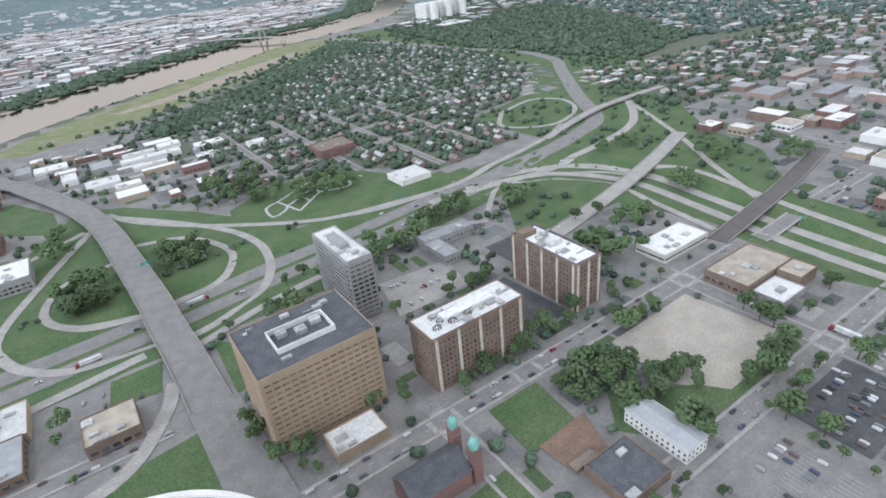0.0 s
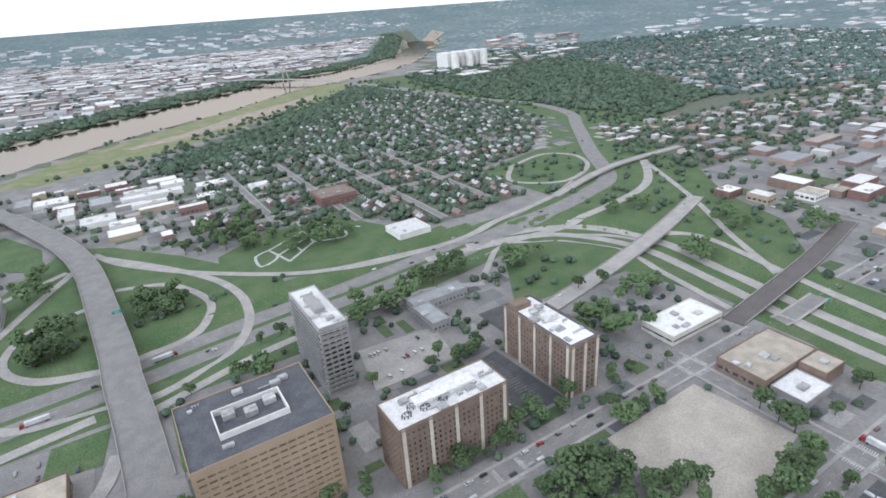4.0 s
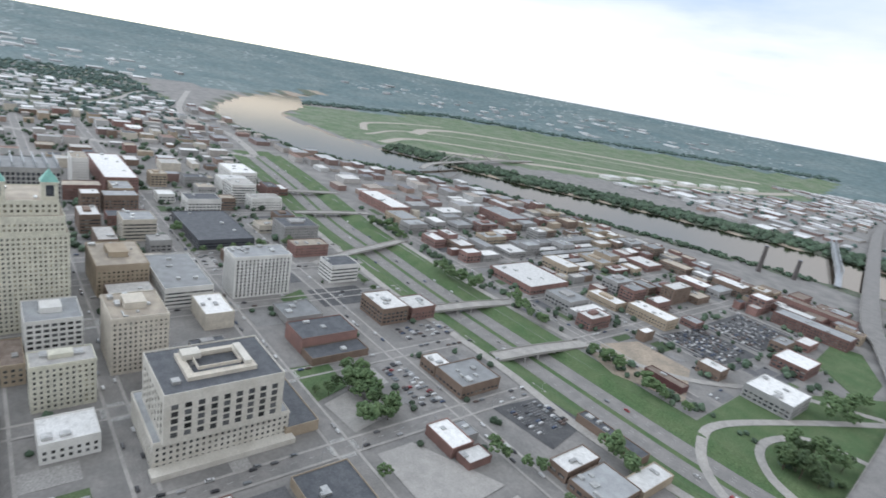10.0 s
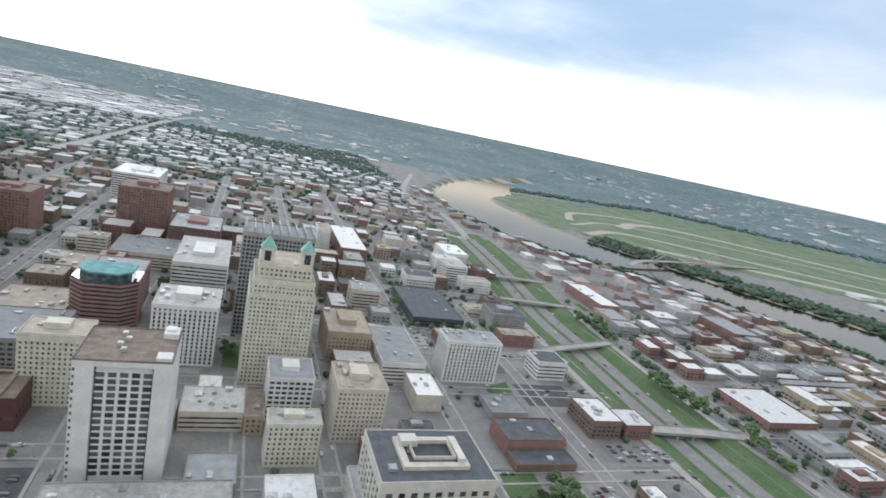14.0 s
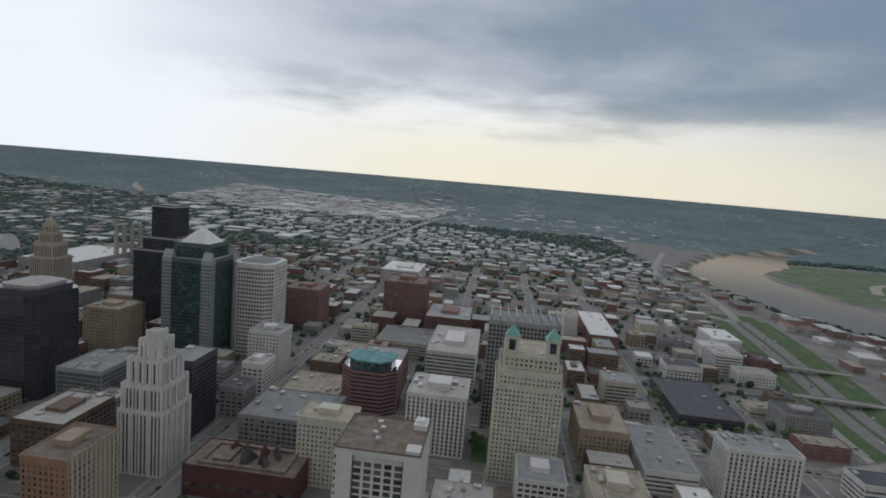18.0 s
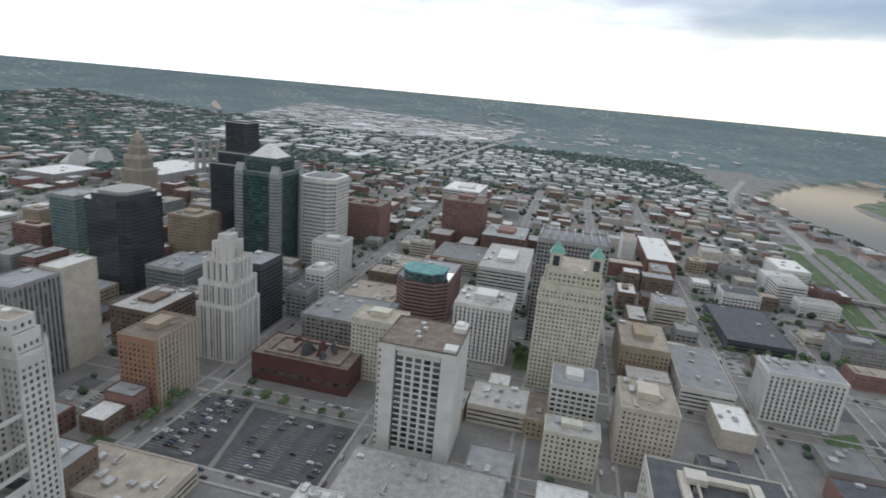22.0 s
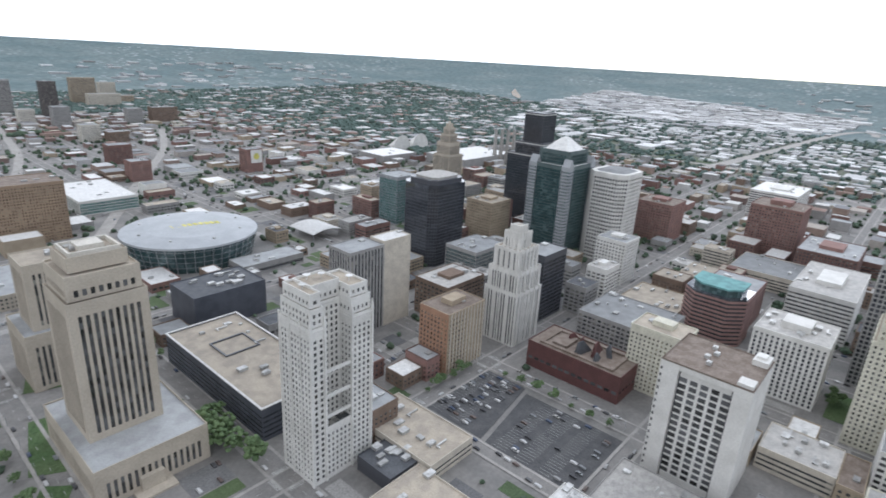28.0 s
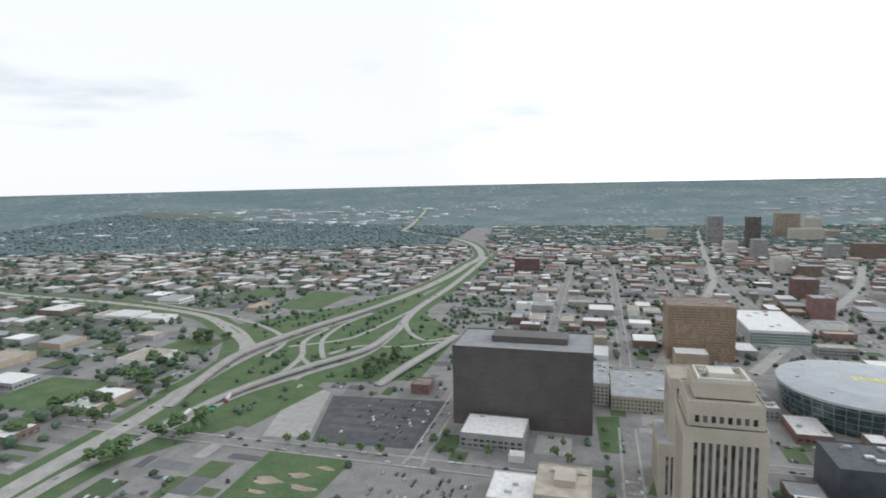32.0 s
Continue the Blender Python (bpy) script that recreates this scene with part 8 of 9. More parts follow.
grove([(-330 + 7 * k, 206 + 5 * math.sin(k * 1.7)) for k in range(9)] + [(-312 + 5 * (k % 2), 172 + 8 * k) for k in range(4)] + [(-268 + 3 * (k % 2), 196 + 7 * k) for k in range(3)], "tree in the overgrown corner of the vacant lot", (0.7, 1.1))
grove(scatter(215, 380, 60, 12, 14) + scatter(90, 600, 60, 40, 24) + scatter(150, 535, 40, 24, 10), "tree in the park beside the motorway")
grove(scatter(400, -470, 26, 60, 14) + scatter(470, -700, 30, 30, 14) + scatter(180, -640, 16, 50, 12), "tree beside the tangled junction")
grove(scatter(146, 352, 40, 10, 16), "tree on the motorway bank")
grove(scatter(95, 350, 20, 8, 7), "tree on the motorway bank")
grove(scatter(40, 330, 14, 10, 6), "tree on the motorway bank")
grove(scatter(262, 230, 26, 20, 16), "tree around the winding garden drive")
grove(scatter(330, 250, 30, 12, 12), "tree on the motorway bank")
grove(scatter(432, 262, 12, 22, 12), "tree on the motorway bank")
grove(scatter(520, 290, 30, 20, 9), "tree on the grassy junction")
grove(scatter(560, 230, 24, 18, 8), "tree beside the road bridge")
grove(scatter(470, 385, 26, 14, 8), "tree on the grassy junction")
grove(scatter(300, 350, 28, 16, 8), "tree on the grassy junction")
grove(scatter(160, 540, 60, 30, 22), "tree in the neighbourhood park")
grove(scatter(90, 640, 40, 30, 14), "tree in the old neighbourhood")
grove(scatter(-300, 205, 22, 10, 10), "tree by the overgrown yard")
grove(scatter(-268, 196, 8, 14, 7), "tree by the overgrown yard")
grove(scatter(-160, 318, 16, 8, 7), "tree beside the workshops")
grove([(-204, 246), (-198, 250), (-218, 170), (-112, 300), (-116, 288), (-150, 258), (-178, 262), (-184, 256), (-110, 250)], "tree beside the workshops", (0.6, 1.0))
grove(scatter(-220, 440, 60, 7, 12), "tree on the motorway bank")
grove(scatter(-360, 445, 36, 7, 9), "tree on the motorway bank")
grove(scatter(-470, 430, 40, 8, 10), "tree on the motorway bank")
grove(scatter(-650, 445, 60, 10, 10), "tree on the motorway bank")
grove(scatter(-100, 600, 18, 40, 12), "tree on the grassy bank beside the bridge")
grove([(-180, -262), (-176, -272), (-184, -280), (-172, -290), (-186, -300), (-182, -250)], "dark round tree beside the city hall", (1.3, 1.7))
grove([(-88 + 0.5 * k, -300 - 22 * k) for k in range(10)], "street tree beside the city hall lawn", (0.5, 0.8))
grove([(-196, -400), (-196, -420), (-190, -440), (-186, -460), (-184, -510)], "street tree", (0.6, 0.9))
grove(scatter(285, -420, 34, 20, 12), "tree beside the raised motorway")
grove(scatter(320, -360, 20, 20, 8), "tree beside the raised motorway")
grove([(186 - 18 * k, -424) for k in range(6)], "street tree beside the worn field", (0.6, 0.9))
grove([(60, -450), (52, -470), (48, -440), (40, -436), (10, -440), (-44, -450), (-50, -470), (-56, -440)], "tree beside the pavilion", (0.6, 0.9))
grove(scatter(450, -560, 40, 50, 16), "tree beside the motorway junction")
grove(scatter(440, -420, 30, 50, 12), "tree beside the motorway junction")
grove([(-372 + 8, -120 - 14 * k) for k in range(7)] + [(-352 + 9 * k, -230) for k in range(6)], "small street tree beside the parking lot", (0.45, 0.7))
grove([(-505 - 9 * k, -16 + 4 * (k % 2)) for k in range(3)], "tree in the small garden", (0.6, 0.8))
grove([(-600 + 3 * (k % 2), 180 + 16 * k) for k in range(8)] + [(-680 + 16 * k, 170) for k in range(6)] + [(-500 + 20 * k, 310) for k in range(4)], "street tree beside the parking structure", (0.6, 1.0))


if MORE:
    vs, fs, n0 = [], [], 0
    for x, y, z, size, k, a in MORE:
        me = FAR_CROWNS[k]
        co = np.array([v.co for v in me.vertices]) * size
        c, s_ = math.cos(a), math.sin(a)
        vs.append(np.stack([co[:, 0] * c - co[:, 1] * s_ + x, co[:, 0] * s_ + co[:, 1] * c + y, co[:, 2] + z], -1))
        fs.append(np.array([p.vertices[:] for p in me.polygons]) + n0)
        n0 += len(co)
    me = bpy.data.meshes.new("more_trees")
    me.from_pydata(np.concatenate(vs).tolist(), [], np.concatenate(fs).tolist())
    me.materials.append(M["leaf"])
    tagged(new("more_trees", me), "leafy green trees along far streets and banks", "trees", kind="stuff")


def woods(name, label, poly, n, r0, r1, material, seed, away=0.0, flat=0.75, pick=None):
    """A belt of trees as many uneven leaf clumps."""
    pts, rnd = (pick, random.Random(seed)) if pick else spots(poly, n, seed)
    vs, fs, k0 = [], [], 0
    tpl = [blob(random.Random(seed * 7 + k), 1.0) for k in range(8)]
    bases = [np.array(t[0]) for t in tpl]
    face = np.array(tpl[0][1])
    if not pts:
        return
    px, py = np.array(pts).T
    ok = ~inside(px, py, RIVER)
    near = (abs(px) < HALF - 8) & (abs(py) < HALF - 8)
    i, j = ((px + HALF) / CELL).astype(int).clip(0, NC - 1), ((py + HALF) / CELL).astype(int).clip(0, NC - 1)
    ok &= ~(near & (FULL if away else ROADS)[i, j])
    for x, y, z in zip(px[ok], py[ok], land(px[ok], py[ok])):
        r = rnd.uniform(r0, r1)
        up_ = rnd.uniform(0.5, 1.0)
        vs.append(bases[rnd.randrange(8)] * (r, r, r * flat) + (x, y, z + r * flat * up_))
        fs.append(face + k0)
        k0 += 12
    if not vs:
        return
    me = bpy.data.meshes.new(name)
    me.from_pydata(np.concatenate(vs).tolist(), [], np.concatenate(fs).tolist())
    me.materials.append(M[material])
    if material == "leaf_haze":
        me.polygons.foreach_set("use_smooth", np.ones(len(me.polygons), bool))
    tagged(new(name, me), label, "woods", kind="stuff")


def belt(line, lo, hi):
    """The strip beside a bank, between two distances to its left."""
    a, b = [], []
    for i, p in enumerate(line):
        q, s = line[min(i + 1, len(line) - 1)], line[max(i - 1, 0)]
        dx, dy = q[0] - s[0], q[1] - s[1]
        n = math.hypot(dx, dy)
        a.append((p[0] - dy / n * lo, p[1] + dx / n * lo))
        b.append((p[0] - dy / n * hi, p[1] + dx / n * hi))
    return a + b[::-1]


TREES = "dense belt of green trees"
woods("riverbank_trees", TREES, belt(BANK_N[6:], 4, 130), 62000, 5, 9, "leaf_far", 71)
woods("riverbank_trees", TREES, belt(BANK_S[5:12], -36, -3), 9000, 3.5, 6, "leaf_far", 72)
woods("riverbank_trees", TREES, belt(BANK_S[11:], -22, -3), 5000, 3, 5, "leaf_far", 73)
woods("neighbourhood_trees", "leafy trees between small houses", [(60, 600), (120, 605), (230, 560), (280, 490), (420, 500), (440, 640), (560, 660), (700, 800), (760, 960), (480, 900), (260, 960), (120, 930), (70, 760)], 3600, 2.4, 6.2, "leaf_far", 74, 0.0, 0.9)
woods("hillside_woods", TREES, [(40, 1040), (250, 1200), (480, 1410), (680, 1640), (780, 1560), (700, 1380), (520, 1300), (330, 1120), (150, 960), (60, 960)], 7600, 4, 7.5, "leaf_far", 75)
woods("hillside_trees", "leafy trees between small houses on the hillside", [(100, 940), (300, 900), (480, 860), (760, 900), (800, 1150), (740, 1450), (560, 1350), (330, 1120)], 3600, 3, 6.5, "leaf_far", 70, 0.0, 0.9)
woods("junction_trees", "shrubs and small trees inside the tangled junction", SOUTH_EAST, 900, 1.8, 4.0, "leaf_far", 63, 0.0, 0.95)
woods("verge_trees", "shrubs and trees between the carriageways", NORTH_EAST, 800, 2.0, 4.6, "leaf_far", 60, 0.0, 0.95)
woods("yard_trees", "small trees between yards and lots", [(-900, -690), (560, -690), (560, 345), (-900, 345)], 1500, 1.8, 3.6, "leaf_far", 68, 1.0, 0.95)
woods("yard_trees", "small trees between sheds and the bridge", [(-200, 600), (80, 600), (80, 980), (-300, 980)], 420, 2.4, 4.6, "leaf_far", 69, 1.0, 0.95)
woods("levee_shrubs", "shrubs along the levee", [(-150, 1060), (100, 1130), (330, 1310), (620, 1500), (600, 1540), (320, 1350), (90, 1170)], 500, 3, 6, "leaf_far", 76)
woods("east_woods", TREES, [(800, 1010), (900, 690), (1150, 740), (1300, 1000), (1500, 1500), (1500, 2000), (900, 1700), (830, 1240)], 9000, 4.5, 8.5, "leaf_far", 77)
far_quarter("hill_houses", "small houses among trees on the eastern hills", [(1150, 740), (1300, 1000), (1500, 1500), (1900, 1500), (2700, 1500), (2700, 500), (2300, 300), (1500, 600)], 1500, (9, 22), (4, 7), 46)
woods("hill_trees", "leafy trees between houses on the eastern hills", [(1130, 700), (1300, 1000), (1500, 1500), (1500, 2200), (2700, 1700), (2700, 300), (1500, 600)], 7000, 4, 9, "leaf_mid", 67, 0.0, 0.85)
woods("east_street_trees", "street trees among low buildings", [(330, -330), (1900, -400), (1900, 600), (720, 620), (600, 330), (330, 170)], 3400, 2.8, 5.4, "leaf_far", 78, 1.0, 0.9)
woods("south_east_trees", "trees between industrial lots", [(400, -320), (2200, -400), (2300, -1500), (1400, -1900), (420, -1900)], 4200, 3.5, 7.5, "leaf_far", 79, 1.0, 0.85)
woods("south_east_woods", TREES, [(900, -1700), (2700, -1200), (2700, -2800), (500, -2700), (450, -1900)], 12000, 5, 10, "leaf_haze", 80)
woods("south_street_trees", "street trees among low buildings", [(-1100, -1900), (170, -1900), (170, -690), (-1100, -690)], 5200, 2.4, 5.0, "leaf_far", 81, 1.0, 0.9)
woods("tree_row", "dark row of trees along the railway cutting", [(60, -1535), (-460, -1600), (-470, -1570), (60, -1505)], 500, 6, 9, "leaf_far", 82)
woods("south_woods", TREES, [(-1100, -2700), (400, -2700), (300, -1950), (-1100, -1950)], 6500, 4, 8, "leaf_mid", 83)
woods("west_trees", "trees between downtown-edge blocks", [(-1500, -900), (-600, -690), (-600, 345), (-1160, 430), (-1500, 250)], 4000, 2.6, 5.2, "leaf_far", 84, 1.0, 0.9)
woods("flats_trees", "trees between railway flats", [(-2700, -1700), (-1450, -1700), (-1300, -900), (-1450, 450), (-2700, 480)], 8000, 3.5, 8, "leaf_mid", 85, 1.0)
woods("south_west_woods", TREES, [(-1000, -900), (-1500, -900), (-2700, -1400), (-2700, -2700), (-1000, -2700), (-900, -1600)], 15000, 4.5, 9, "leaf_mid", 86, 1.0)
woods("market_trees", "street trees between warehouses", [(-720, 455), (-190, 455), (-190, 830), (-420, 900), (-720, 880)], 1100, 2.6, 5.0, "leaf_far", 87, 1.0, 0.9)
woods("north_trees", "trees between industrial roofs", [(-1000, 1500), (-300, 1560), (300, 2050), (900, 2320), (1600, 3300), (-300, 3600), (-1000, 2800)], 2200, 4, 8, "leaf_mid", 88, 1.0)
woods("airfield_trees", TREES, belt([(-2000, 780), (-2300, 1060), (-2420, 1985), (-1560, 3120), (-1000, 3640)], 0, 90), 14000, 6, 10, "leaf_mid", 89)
woods("verge_shrubs", "shrubs along the motorway banks", [(-1100, 340), (300, 340), (300, 470), (-1100, 470)], 1700, 2.2, 4.6, "leaf_far", 90, 0.0, 0.9)
woods("motorway_trees", "trees along the southern motorway", [(120, -1900), (440, -1900), (440, -1040), (150, -1000)], 700, 3, 6, "leaf_far", 66, 1.0, 0.9)
woods("street_trees", "leafy trees along streets and lots", [(-60, 40), (400, 20), (400, 345), (-60, 345)], 520, 2.0, 4.0, "leaf_far", 65, 1.0, 0.95)
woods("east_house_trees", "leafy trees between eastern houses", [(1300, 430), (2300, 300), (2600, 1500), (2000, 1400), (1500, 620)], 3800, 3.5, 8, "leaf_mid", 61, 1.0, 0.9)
woods("east_trees", "trees beside the curving motorway", [(610, 420), (1400, 420), (1400, 640), (900, 660), (900, 1700), (820, 1500), (870, 1000), (770, 720), (650, 560)], 3600, 2.6, 6.0, "leaf_far", 62, 0.0, 0.9)
woods("edge_woods", "thinning trees at the wood's edge", [(0, 900), (300, 840), (560, 820), (840, 860), (900, 1300), (780, 1760), (430, 1480), (200, 1300), (0, 1120)], 1200, 3, 7, "leaf_far", 64)

# ---------------------------------------------------------------- airfield
for pts, w in (([(-1691, 1028), (-1850, 1120), (-1913, 1199), (-1985, 1400), (-2001, 1615)], 22), ([(-1708, 1252), (-1860, 1460), (-1800, 1780), (-1080, 2789)], 40), ([(-1457, 949), (-1564, 1169), (-1400, 1500), (-1045, 2111)], 26), ([(-1600, 980), (-1750, 1300), (-1500, 1900), (-1060, 2500)], 14), ([(-1360, 1100), (-1200, 1500), (-950, 2100), (-900, 2700)], 36)):
    road("runway", "pale concrete airfield runway", pts, w * 1.25, "gravel", 0.5)
for k in range(7):
    building("low white airfield hangar", -1090 + 20 * k, -1050 + 20 * k, 1560 + 130 * k, 1630 + 130 * k, 9, "white", "blank", "roof_white", units=0, name="hangar")

# ---------------------------------------------------------------- vehicles
def car_meshes(k):
    rnd = random.Random(300 + k)
    long_, hgt = (4.6, 0.85) if k % 3 else (5.0, 1.1)
    a = long_ / 2
    body, cab = Geo(), Geo()
    body.prism([(-a, -0.88), (a * 0.93, -0.88), (a, -0.6), (a, 0.6), (a * 0.93, 0.88), (-a, 0.88)], 0.3, hgt, bottom=True)
    body.prism([(-a * 0.62, -0.78), (a * 0.3, -0.78), (a * 0.3, 0.78), (-a * 0.62, 0.78)], hgt + 0.5, hgt + 0.58, top=[(-a * 0.58, -0.7), (a * 0.26, -0.7), (a * 0.26, 0.7), (-a * 0.58, 0.7)], bottom=True)
    cab.prism([(-a * 0.8, -0.82), (a * 0.5, -0.82), (a * 0.5, 0.82), (-a * 0.8, 0.82)], hgt, hgt + 0.52, top=[(-a * 0.62, -0.7), (a * 0.28, -0.7), (a * 0.28, 0.7), (-a * 0.62, 0.7)])
    return body.mesh("car", M[f"car{k}"]), cab.mesh("car_window", M["car_glass"]), a


WHEEL = bpy.data.meshes.new("wheel")
wv = [(0.32 * math.cos(i * math.pi / 5), s, 0.32 + 0.32 * math.sin(i * math.pi / 5)) for s in (-0.1, 0.1) for i in range(10)]
WHEEL.from_pydata(wv, [], [tuple(range(10)), tuple(reversed(range(10, 20)))] + [(i, 10 + i, 10 + (i + 1) % 10, (i + 1) % 10) for i in range(10)])
WHEEL.materials.append(M["tyre"])
CARS = [car_meshes(k) for k in range(6)]
TINT = ("white", "black", "grey", "red", "dark blue", "silver")
CR = random.Random(5)


def car(x, y, yaw, lift=0.3, where="parked on the asphalt"):
    k = CR.choice((0, 0, 0, 1, 1, 2, 2, 3, 4, 5, 5))
    body, cab, a = CARS[k]
    c = new("car", body)
    c.location, c.rotation_euler.z = (x, y, gz(x, y) + lift), radians(yaw)
    tagged(c, f"{TINT[k]} car {where}", "car", "cars")
    part("window", cab, None, c)
    for sx in (-0.62, 0.62):
        for s in (-0.8, 0.8):
            part("wheel", WHEEL, None, c, at=(sx * a, s, 0))


for x in (88, 96, 103, 112, 140, 152, 164, 176, 190, 204, 218):
    car(x + CR.uniform(-1, 1), 164.3 if x % 3 else 155.7, 0, 0.25, "parked along the street kerb")
for x, y in ((112, 300), (115, 300), (118, 300), (124, 300), (130, 284), (133, 284), (139, 284), (145, 284), (112, 270), (121, 270), (150, 300), (156, 284)):
    car(x, y, 90, 0.3, "parked in the apartment lot")
for x, y in ((156, 200), (156, 206), (156, 215), (156, 224), (168, 230), (168, 236), (156, 240)):
    car(x, y, 0, 0.3, "parked beside the brick apartment slab")
for k in range(8):
    car(-352 + 7.5 * k, CR.choice((-190, -196, -214, -206)), 90, 0.3, "parked in the downtown lot")
for x, y in ((-348, -150), (-330, -112), (-300, -150), (-320, -132), (-310, -112)):
    car(x, y, 90, 0.3, "parked in the dark downtown lot")
for x, y in ((-322, 240), (-318, 240), (-312, 252), (-300, 252), (-292, 240), (-282, 252), (-276, 240), (-270, 252)):
    car(x, y, 90, 0.3, "parked in the corner lot")
for y in (60, 84, 110, 132):
    car(-258, y, 90, 0.35, "parked along the courthouse street")
for k in range(6):
    car(-377.5, -120 - 16 * k, 90, 0.35, "parked along the downtown street")
for x, y, h in ((-126, 372, 0), (-200, 396, 0), (20, 388, 8), (110, 416, 5), (-330, 374, 0), (-60, 393, 0), (210, 408, 8), (-420, 396, 0)):
    car(x, y, h, 0.35, "on the sunken motorway")
lorry = root("lorry", -12, 400, gz(-12, 400) + 0.3, "white articulated lorry on the motorway", "lorry")
lorry.rotation_euler.z = radians(6)
part("trailer", Geo().box(-9, 5, -1.25, 1.25, 1.1, 4.0), M["car0"], lorry)
part("cab", Geo().prism([(5.6, -1.2), (8.4, -1.2), (8.4, 1.2), (5.6, 1.2)], 0.5, 3.2, top=[(5.6, -1.1), (7.6, -1.1), (7.6, 1.1), (5.6, 1.1)], bottom=True), M["car3"], lorry)
for x in (-7.5, -6.4, 4.2, 7.4):
    for s in (-1.05, 1.05):
        part("wheel", WHEEL, None, lorry, at=(x, s, 0)).scale = (1.6, 1.6, 1.6)
copy_thing(lorry, pose(-95, 372, gz(-95, 372) + 0.3, 0, 0, 181))
copy_thing(lorry, pose(300, -500, 0.8, 0, 0, 108))
copy_thing(lorry, pose(315, -455, 0.8, 0, 0, 108))
copy_thing(lorry, pose(290, 60, 0.8, 0, 0, 90))

far_cars = Bulk()


def tiny_car(x, y, yaw, z):
    c, s = math.cos(yaw), math.sin(yaw)
    v = []
    for px, py, pz in ((-2.2, -0.9, 0.3), (2.2, -0.9, 0.3), (2.2, 0.9, 0.3), (-2.2, 0.9, 0.3), (-2.2, -0.9, 0.95), (2.2, -0.9, 0.9), (2.2, 0.9, 0.9), (-2.2, 0.9, 0.95), (-1.5, -0.7, 1.45), (0.7, -0.7, 1.45), (0.7, 0.7, 1.45), (-1.5, 0.7, 1.45)):
        v.append((x + c * px - s * py, y + s * px + c * py, z + pz))
    far_cars.add(v, [(0, 1, 5, 4), (1, 2, 6, 5), (2, 3, 7, 6), (3, 0, 4, 7), (4, 5, 9, 8), (5, 6, 10, 9), (6, 7, 11, 10), (7, 4, 8, 11), (8, 9, 10, 11)], [0] * 9)


for poly, n, along in (([(78, -536), (78, -446), (150, -446), (150, -536)], 40, 90), ([(12, -400), (12, -356), (90, -356), (90, -400)], 36, 90), ([(-630, 470), (-200, 470), (-200, 820), (-630, 820)], 240, 90), ([(210, 14), (262, 14), (262, 46), (210, 46)], 10, 90), ([(-1000, -1050), (60, -1050), (60, -690), (-1000, -690)], 260, 0), ([(-900, -690), (-460, -690), (-460, 345), (-900, 345)], 200, 90), ([(320, -330), (900, -330), (900, 170), (320, 170)], 140, 0), ([(400, -1000), (900, -1000), (900, -350), (400, -350)], 120, 0), ([(-120, 265), (-66, 265), (-66, 326), (-120, 326)], 8, 90)):
    pts, r = spots(poly, n * 3, 500 + n)
    for x, y in pts[:n]:
        i, j = int((x + HALF) / CELL), int((y + HALF) / CELL)
        if not FULL[i, j] or n in (40, 36, 10, 8):
            q = round(x / 2.8) * 2.8 if along else x
            tiny_car(q, round(y / 6) * 6, radians(along), gz(x, y) + 0.3)
for x0, x1, y0, y1, share, gap in ((-355, -294, -164, -106, 0.14, 2.7), (-360, -296, -218, -186, 0.5, 2.7), (-238, -204, 292, 332, 0.45, 2.7), (-268, -205, 566, 636, 0.75, 2.8), (-264, -208, 656, 756, 0.6, 2.8), (208, 264, 14, 48, 0.4, 2.7), (144, 188, 4, 44, 0.22, 2.7), (84, 130, 6, 48, 0.3, 2.7), (-322, -295, -298, -270, 0.6, 2.7), (-330, -264, 234, 260, 0.5, 2.7), (-735, -642, 192, 246, 0.3, 2.7), (-378, -352, 284, 338, 0.5, 2.7)):
    r_ = y0 + 2.5
    while r_ < y1 - 2:
        c = x0 + 1.4
        while c < x1 - 1:
            if CR.random() < share:
                tiny_car(c, r_, radians(90), gz(c, r_) + 0.28)
            c += gap
        r_ += 5.6 if int((r_ - y0) / 5.6) % 3 else 10.5
for x, y, w, l in LOTS:
    if math.hypot(x, y) > 1300:
        continue
    c = x - w / 2 + 2
    while c < x + w / 2 - 2:
        for yy in (y - l / 2 + 3, y + l / 2 - 3):
            if CR.random() < 0.4:
                tiny_car(c, yy, radians(90), gz(x, y) + 0.12)
        c += 2.9
for pts, half in LINES:
    if half < 6.5 or len(pts) < 6:
        continue
    r = random.Random(int(abs(pts[0][0]) * 7 + abs(pts[0][1])))
    for (ax_, ay_), (bx_, by_) in zip(pts[::4], pts[1::4]):
        if r.random() < 0.3 and math.hypot(ax_, ay_) < 1700:
            yw = math.atan2(by_ - ay_, bx_ - ax_)
            o = r.choice((-1, 1)) * half * 0.42
            x, y = ax_ - math.sin(yw) * o, ay_ + math.cos(yw) * o
            if inside([x], [y], RIVER)[0] or (-120 < x < 0 and 270 < y < 1100):
                continue
            tiny_car(x, y, yw, gz(x, y) + 0.5)
KR = random.Random(77)
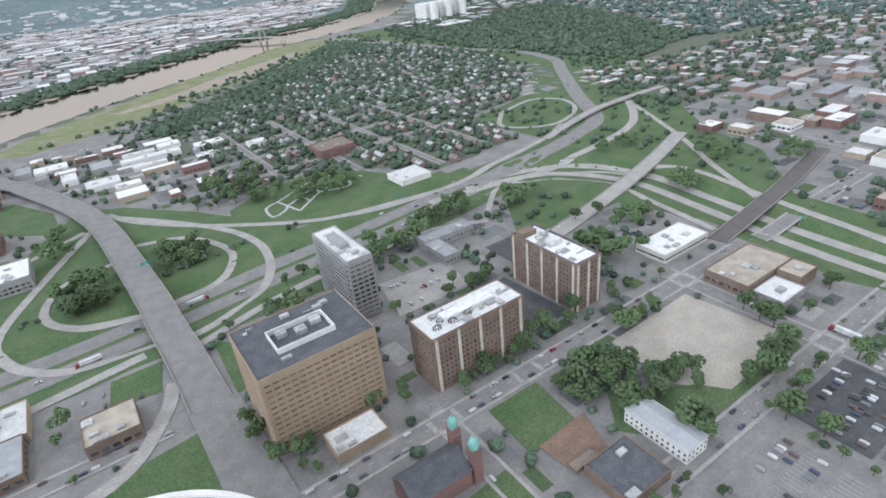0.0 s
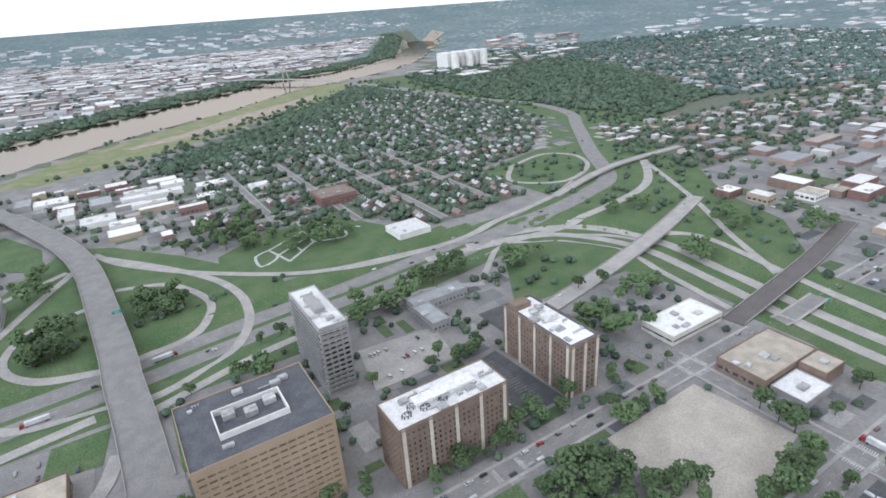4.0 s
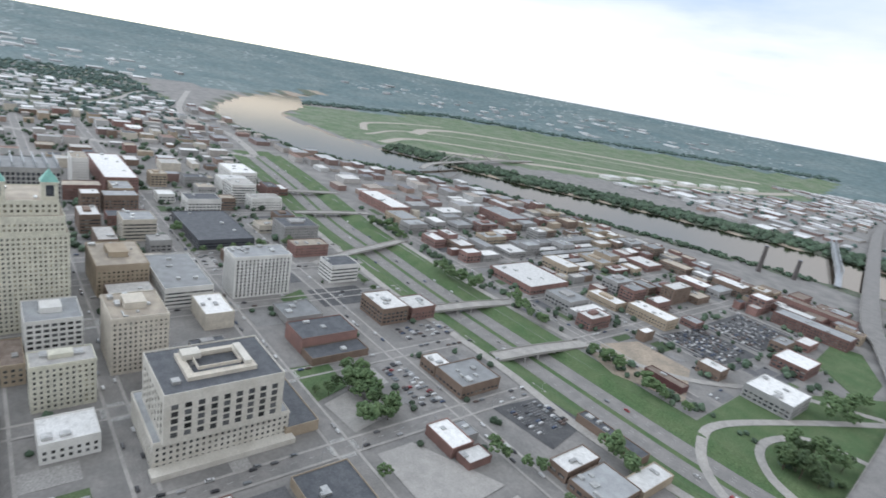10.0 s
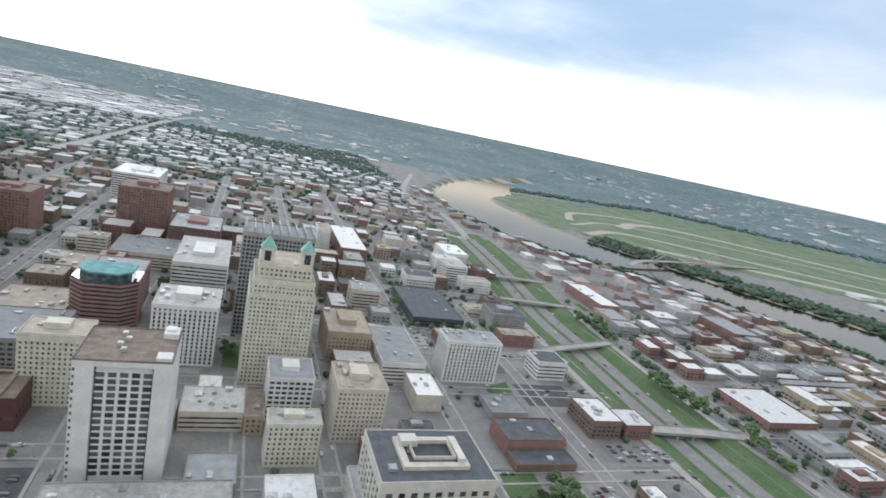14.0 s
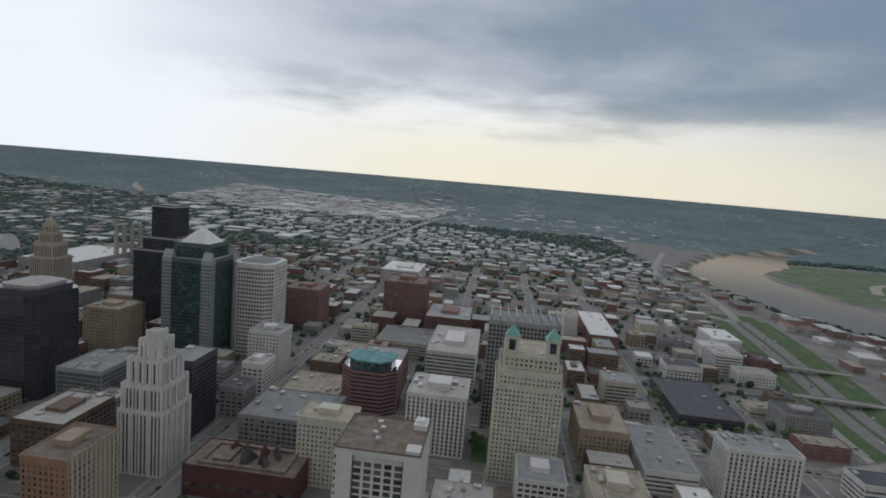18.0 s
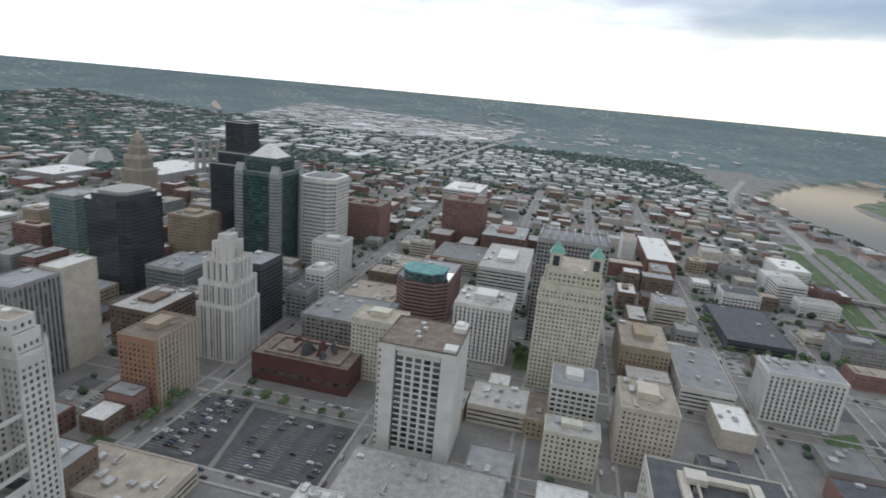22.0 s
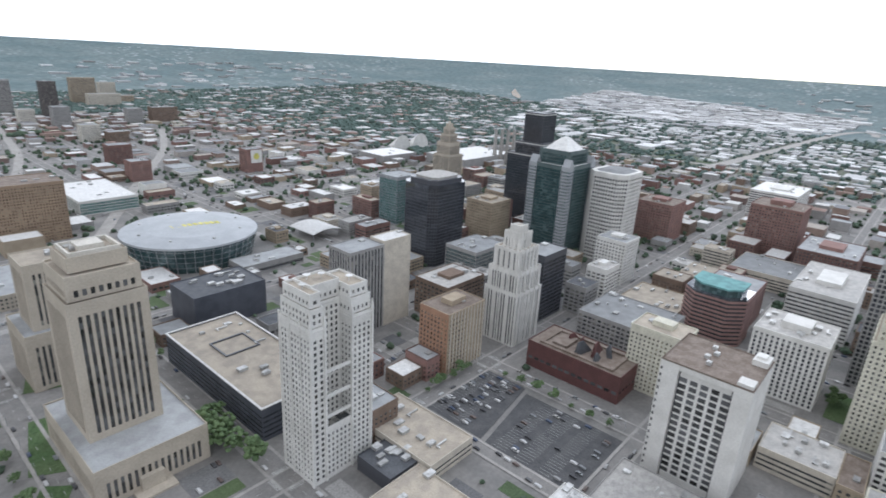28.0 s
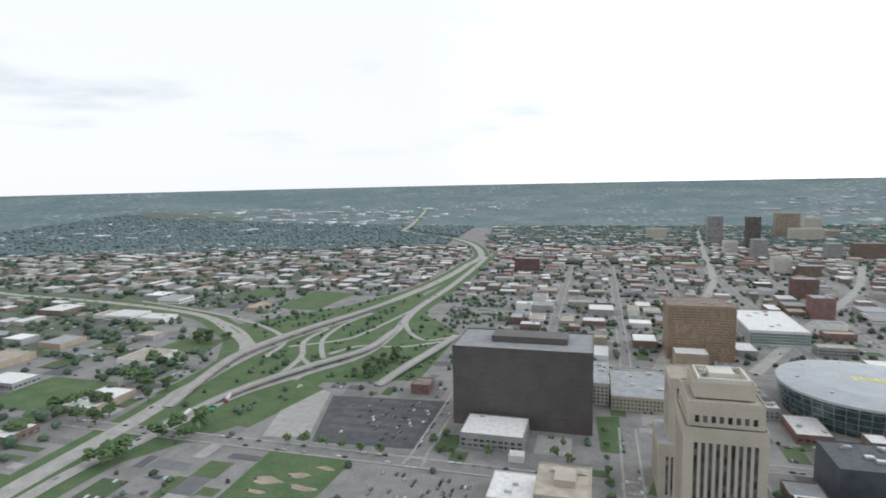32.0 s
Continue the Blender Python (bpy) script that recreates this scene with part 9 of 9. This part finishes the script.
for along, lines, cross in (("x", EW, NS), ("y", NS, EW)):
    for f, lo, hi, w in lines:
        if abs(f) > 1100 or w < 8:
            continue
        c = max(lo, -1000) + 8
        while c < min(hi, 620) - 8:
            c += 6.3
            busy = KR.random() < 0.42
            if not busy or any(abs(c - q) < 13 and a - 8 < f < b + 8 for q, a, b, _ in cross):
                continue
            o = f + KR.choice((-1, 1)) * (w / 2 - 1.2)
            x, y = (c, o) if along == "x" else (o, c)
            if abs(gz(x, y)) < 0.5:
                tiny_car(x, y, 0.0 if along == "x" else math.pi / 2, gz(x, y) + 0.3)
far_cars.done("distant_cars", "small cars in far lots and on far roads", "cars", "mix_car")

# ---------------------------------------------------------------- small street furniture
for x, y, z, yw in ((-41, 470, 6.4, 0), (200, 440, 0, 20), (420, 150, -4, 0), (290, -470, 0.5, 20)):
    sg = root("road_sign", x, y, z, "green motorway sign on a steel gantry", "road sign")
    sg.rotation_euler.z = radians(yw)
    part("post", Geo().cyl(0, 0, 0.2, 0, 7, 8), M["steel"], sg)
    part("post", Geo().cyl(9, 0, 0.2, 0, 7, 8), M["steel"], sg)
    part("panel", Geo().box(1, 8, -0.1, 0.1, 4.6, 7.2), M["sign_green"], sg)
    part("text_bar", Geo().box(1.8, 7.0, -0.14, -0.11, 5.3, 5.6).box(1.8, 6.0, -0.14, -0.11, 6.1, 6.4), M["paint"], sg)
LAMP_P, LAMP_A = Geo().cyl(0, 0, 0.12, 0, 9, 7, 0.07).mesh("pole", M["steel"]), Geo().box(0, 2.2, -0.05, 0.05, 8.9, 9.0).box(1.7, 2.5, -0.15, 0.15, 8.8, 8.95).mesh("arm", M["steel"])
for k in range(34):
    x, y = (((-60 + 40 * k), 167.5) if k < 9 else (-246, 340 - 28 * (k - 9)) if k < 17 else (-96.5, -230 - 30 * (k - 17)) if k < 25 else (-365.5, -110 - 40 * (k - 25)))
    lp = new("street_lamp", LAMP_P)
    lp.location = (x, y, gz(x, y) + 0.2)
    tagged(lp, "slim grey steel street lamp on the pavement", "street lamp", "street lamps")
    part("arm", LAMP_A, None, lp)
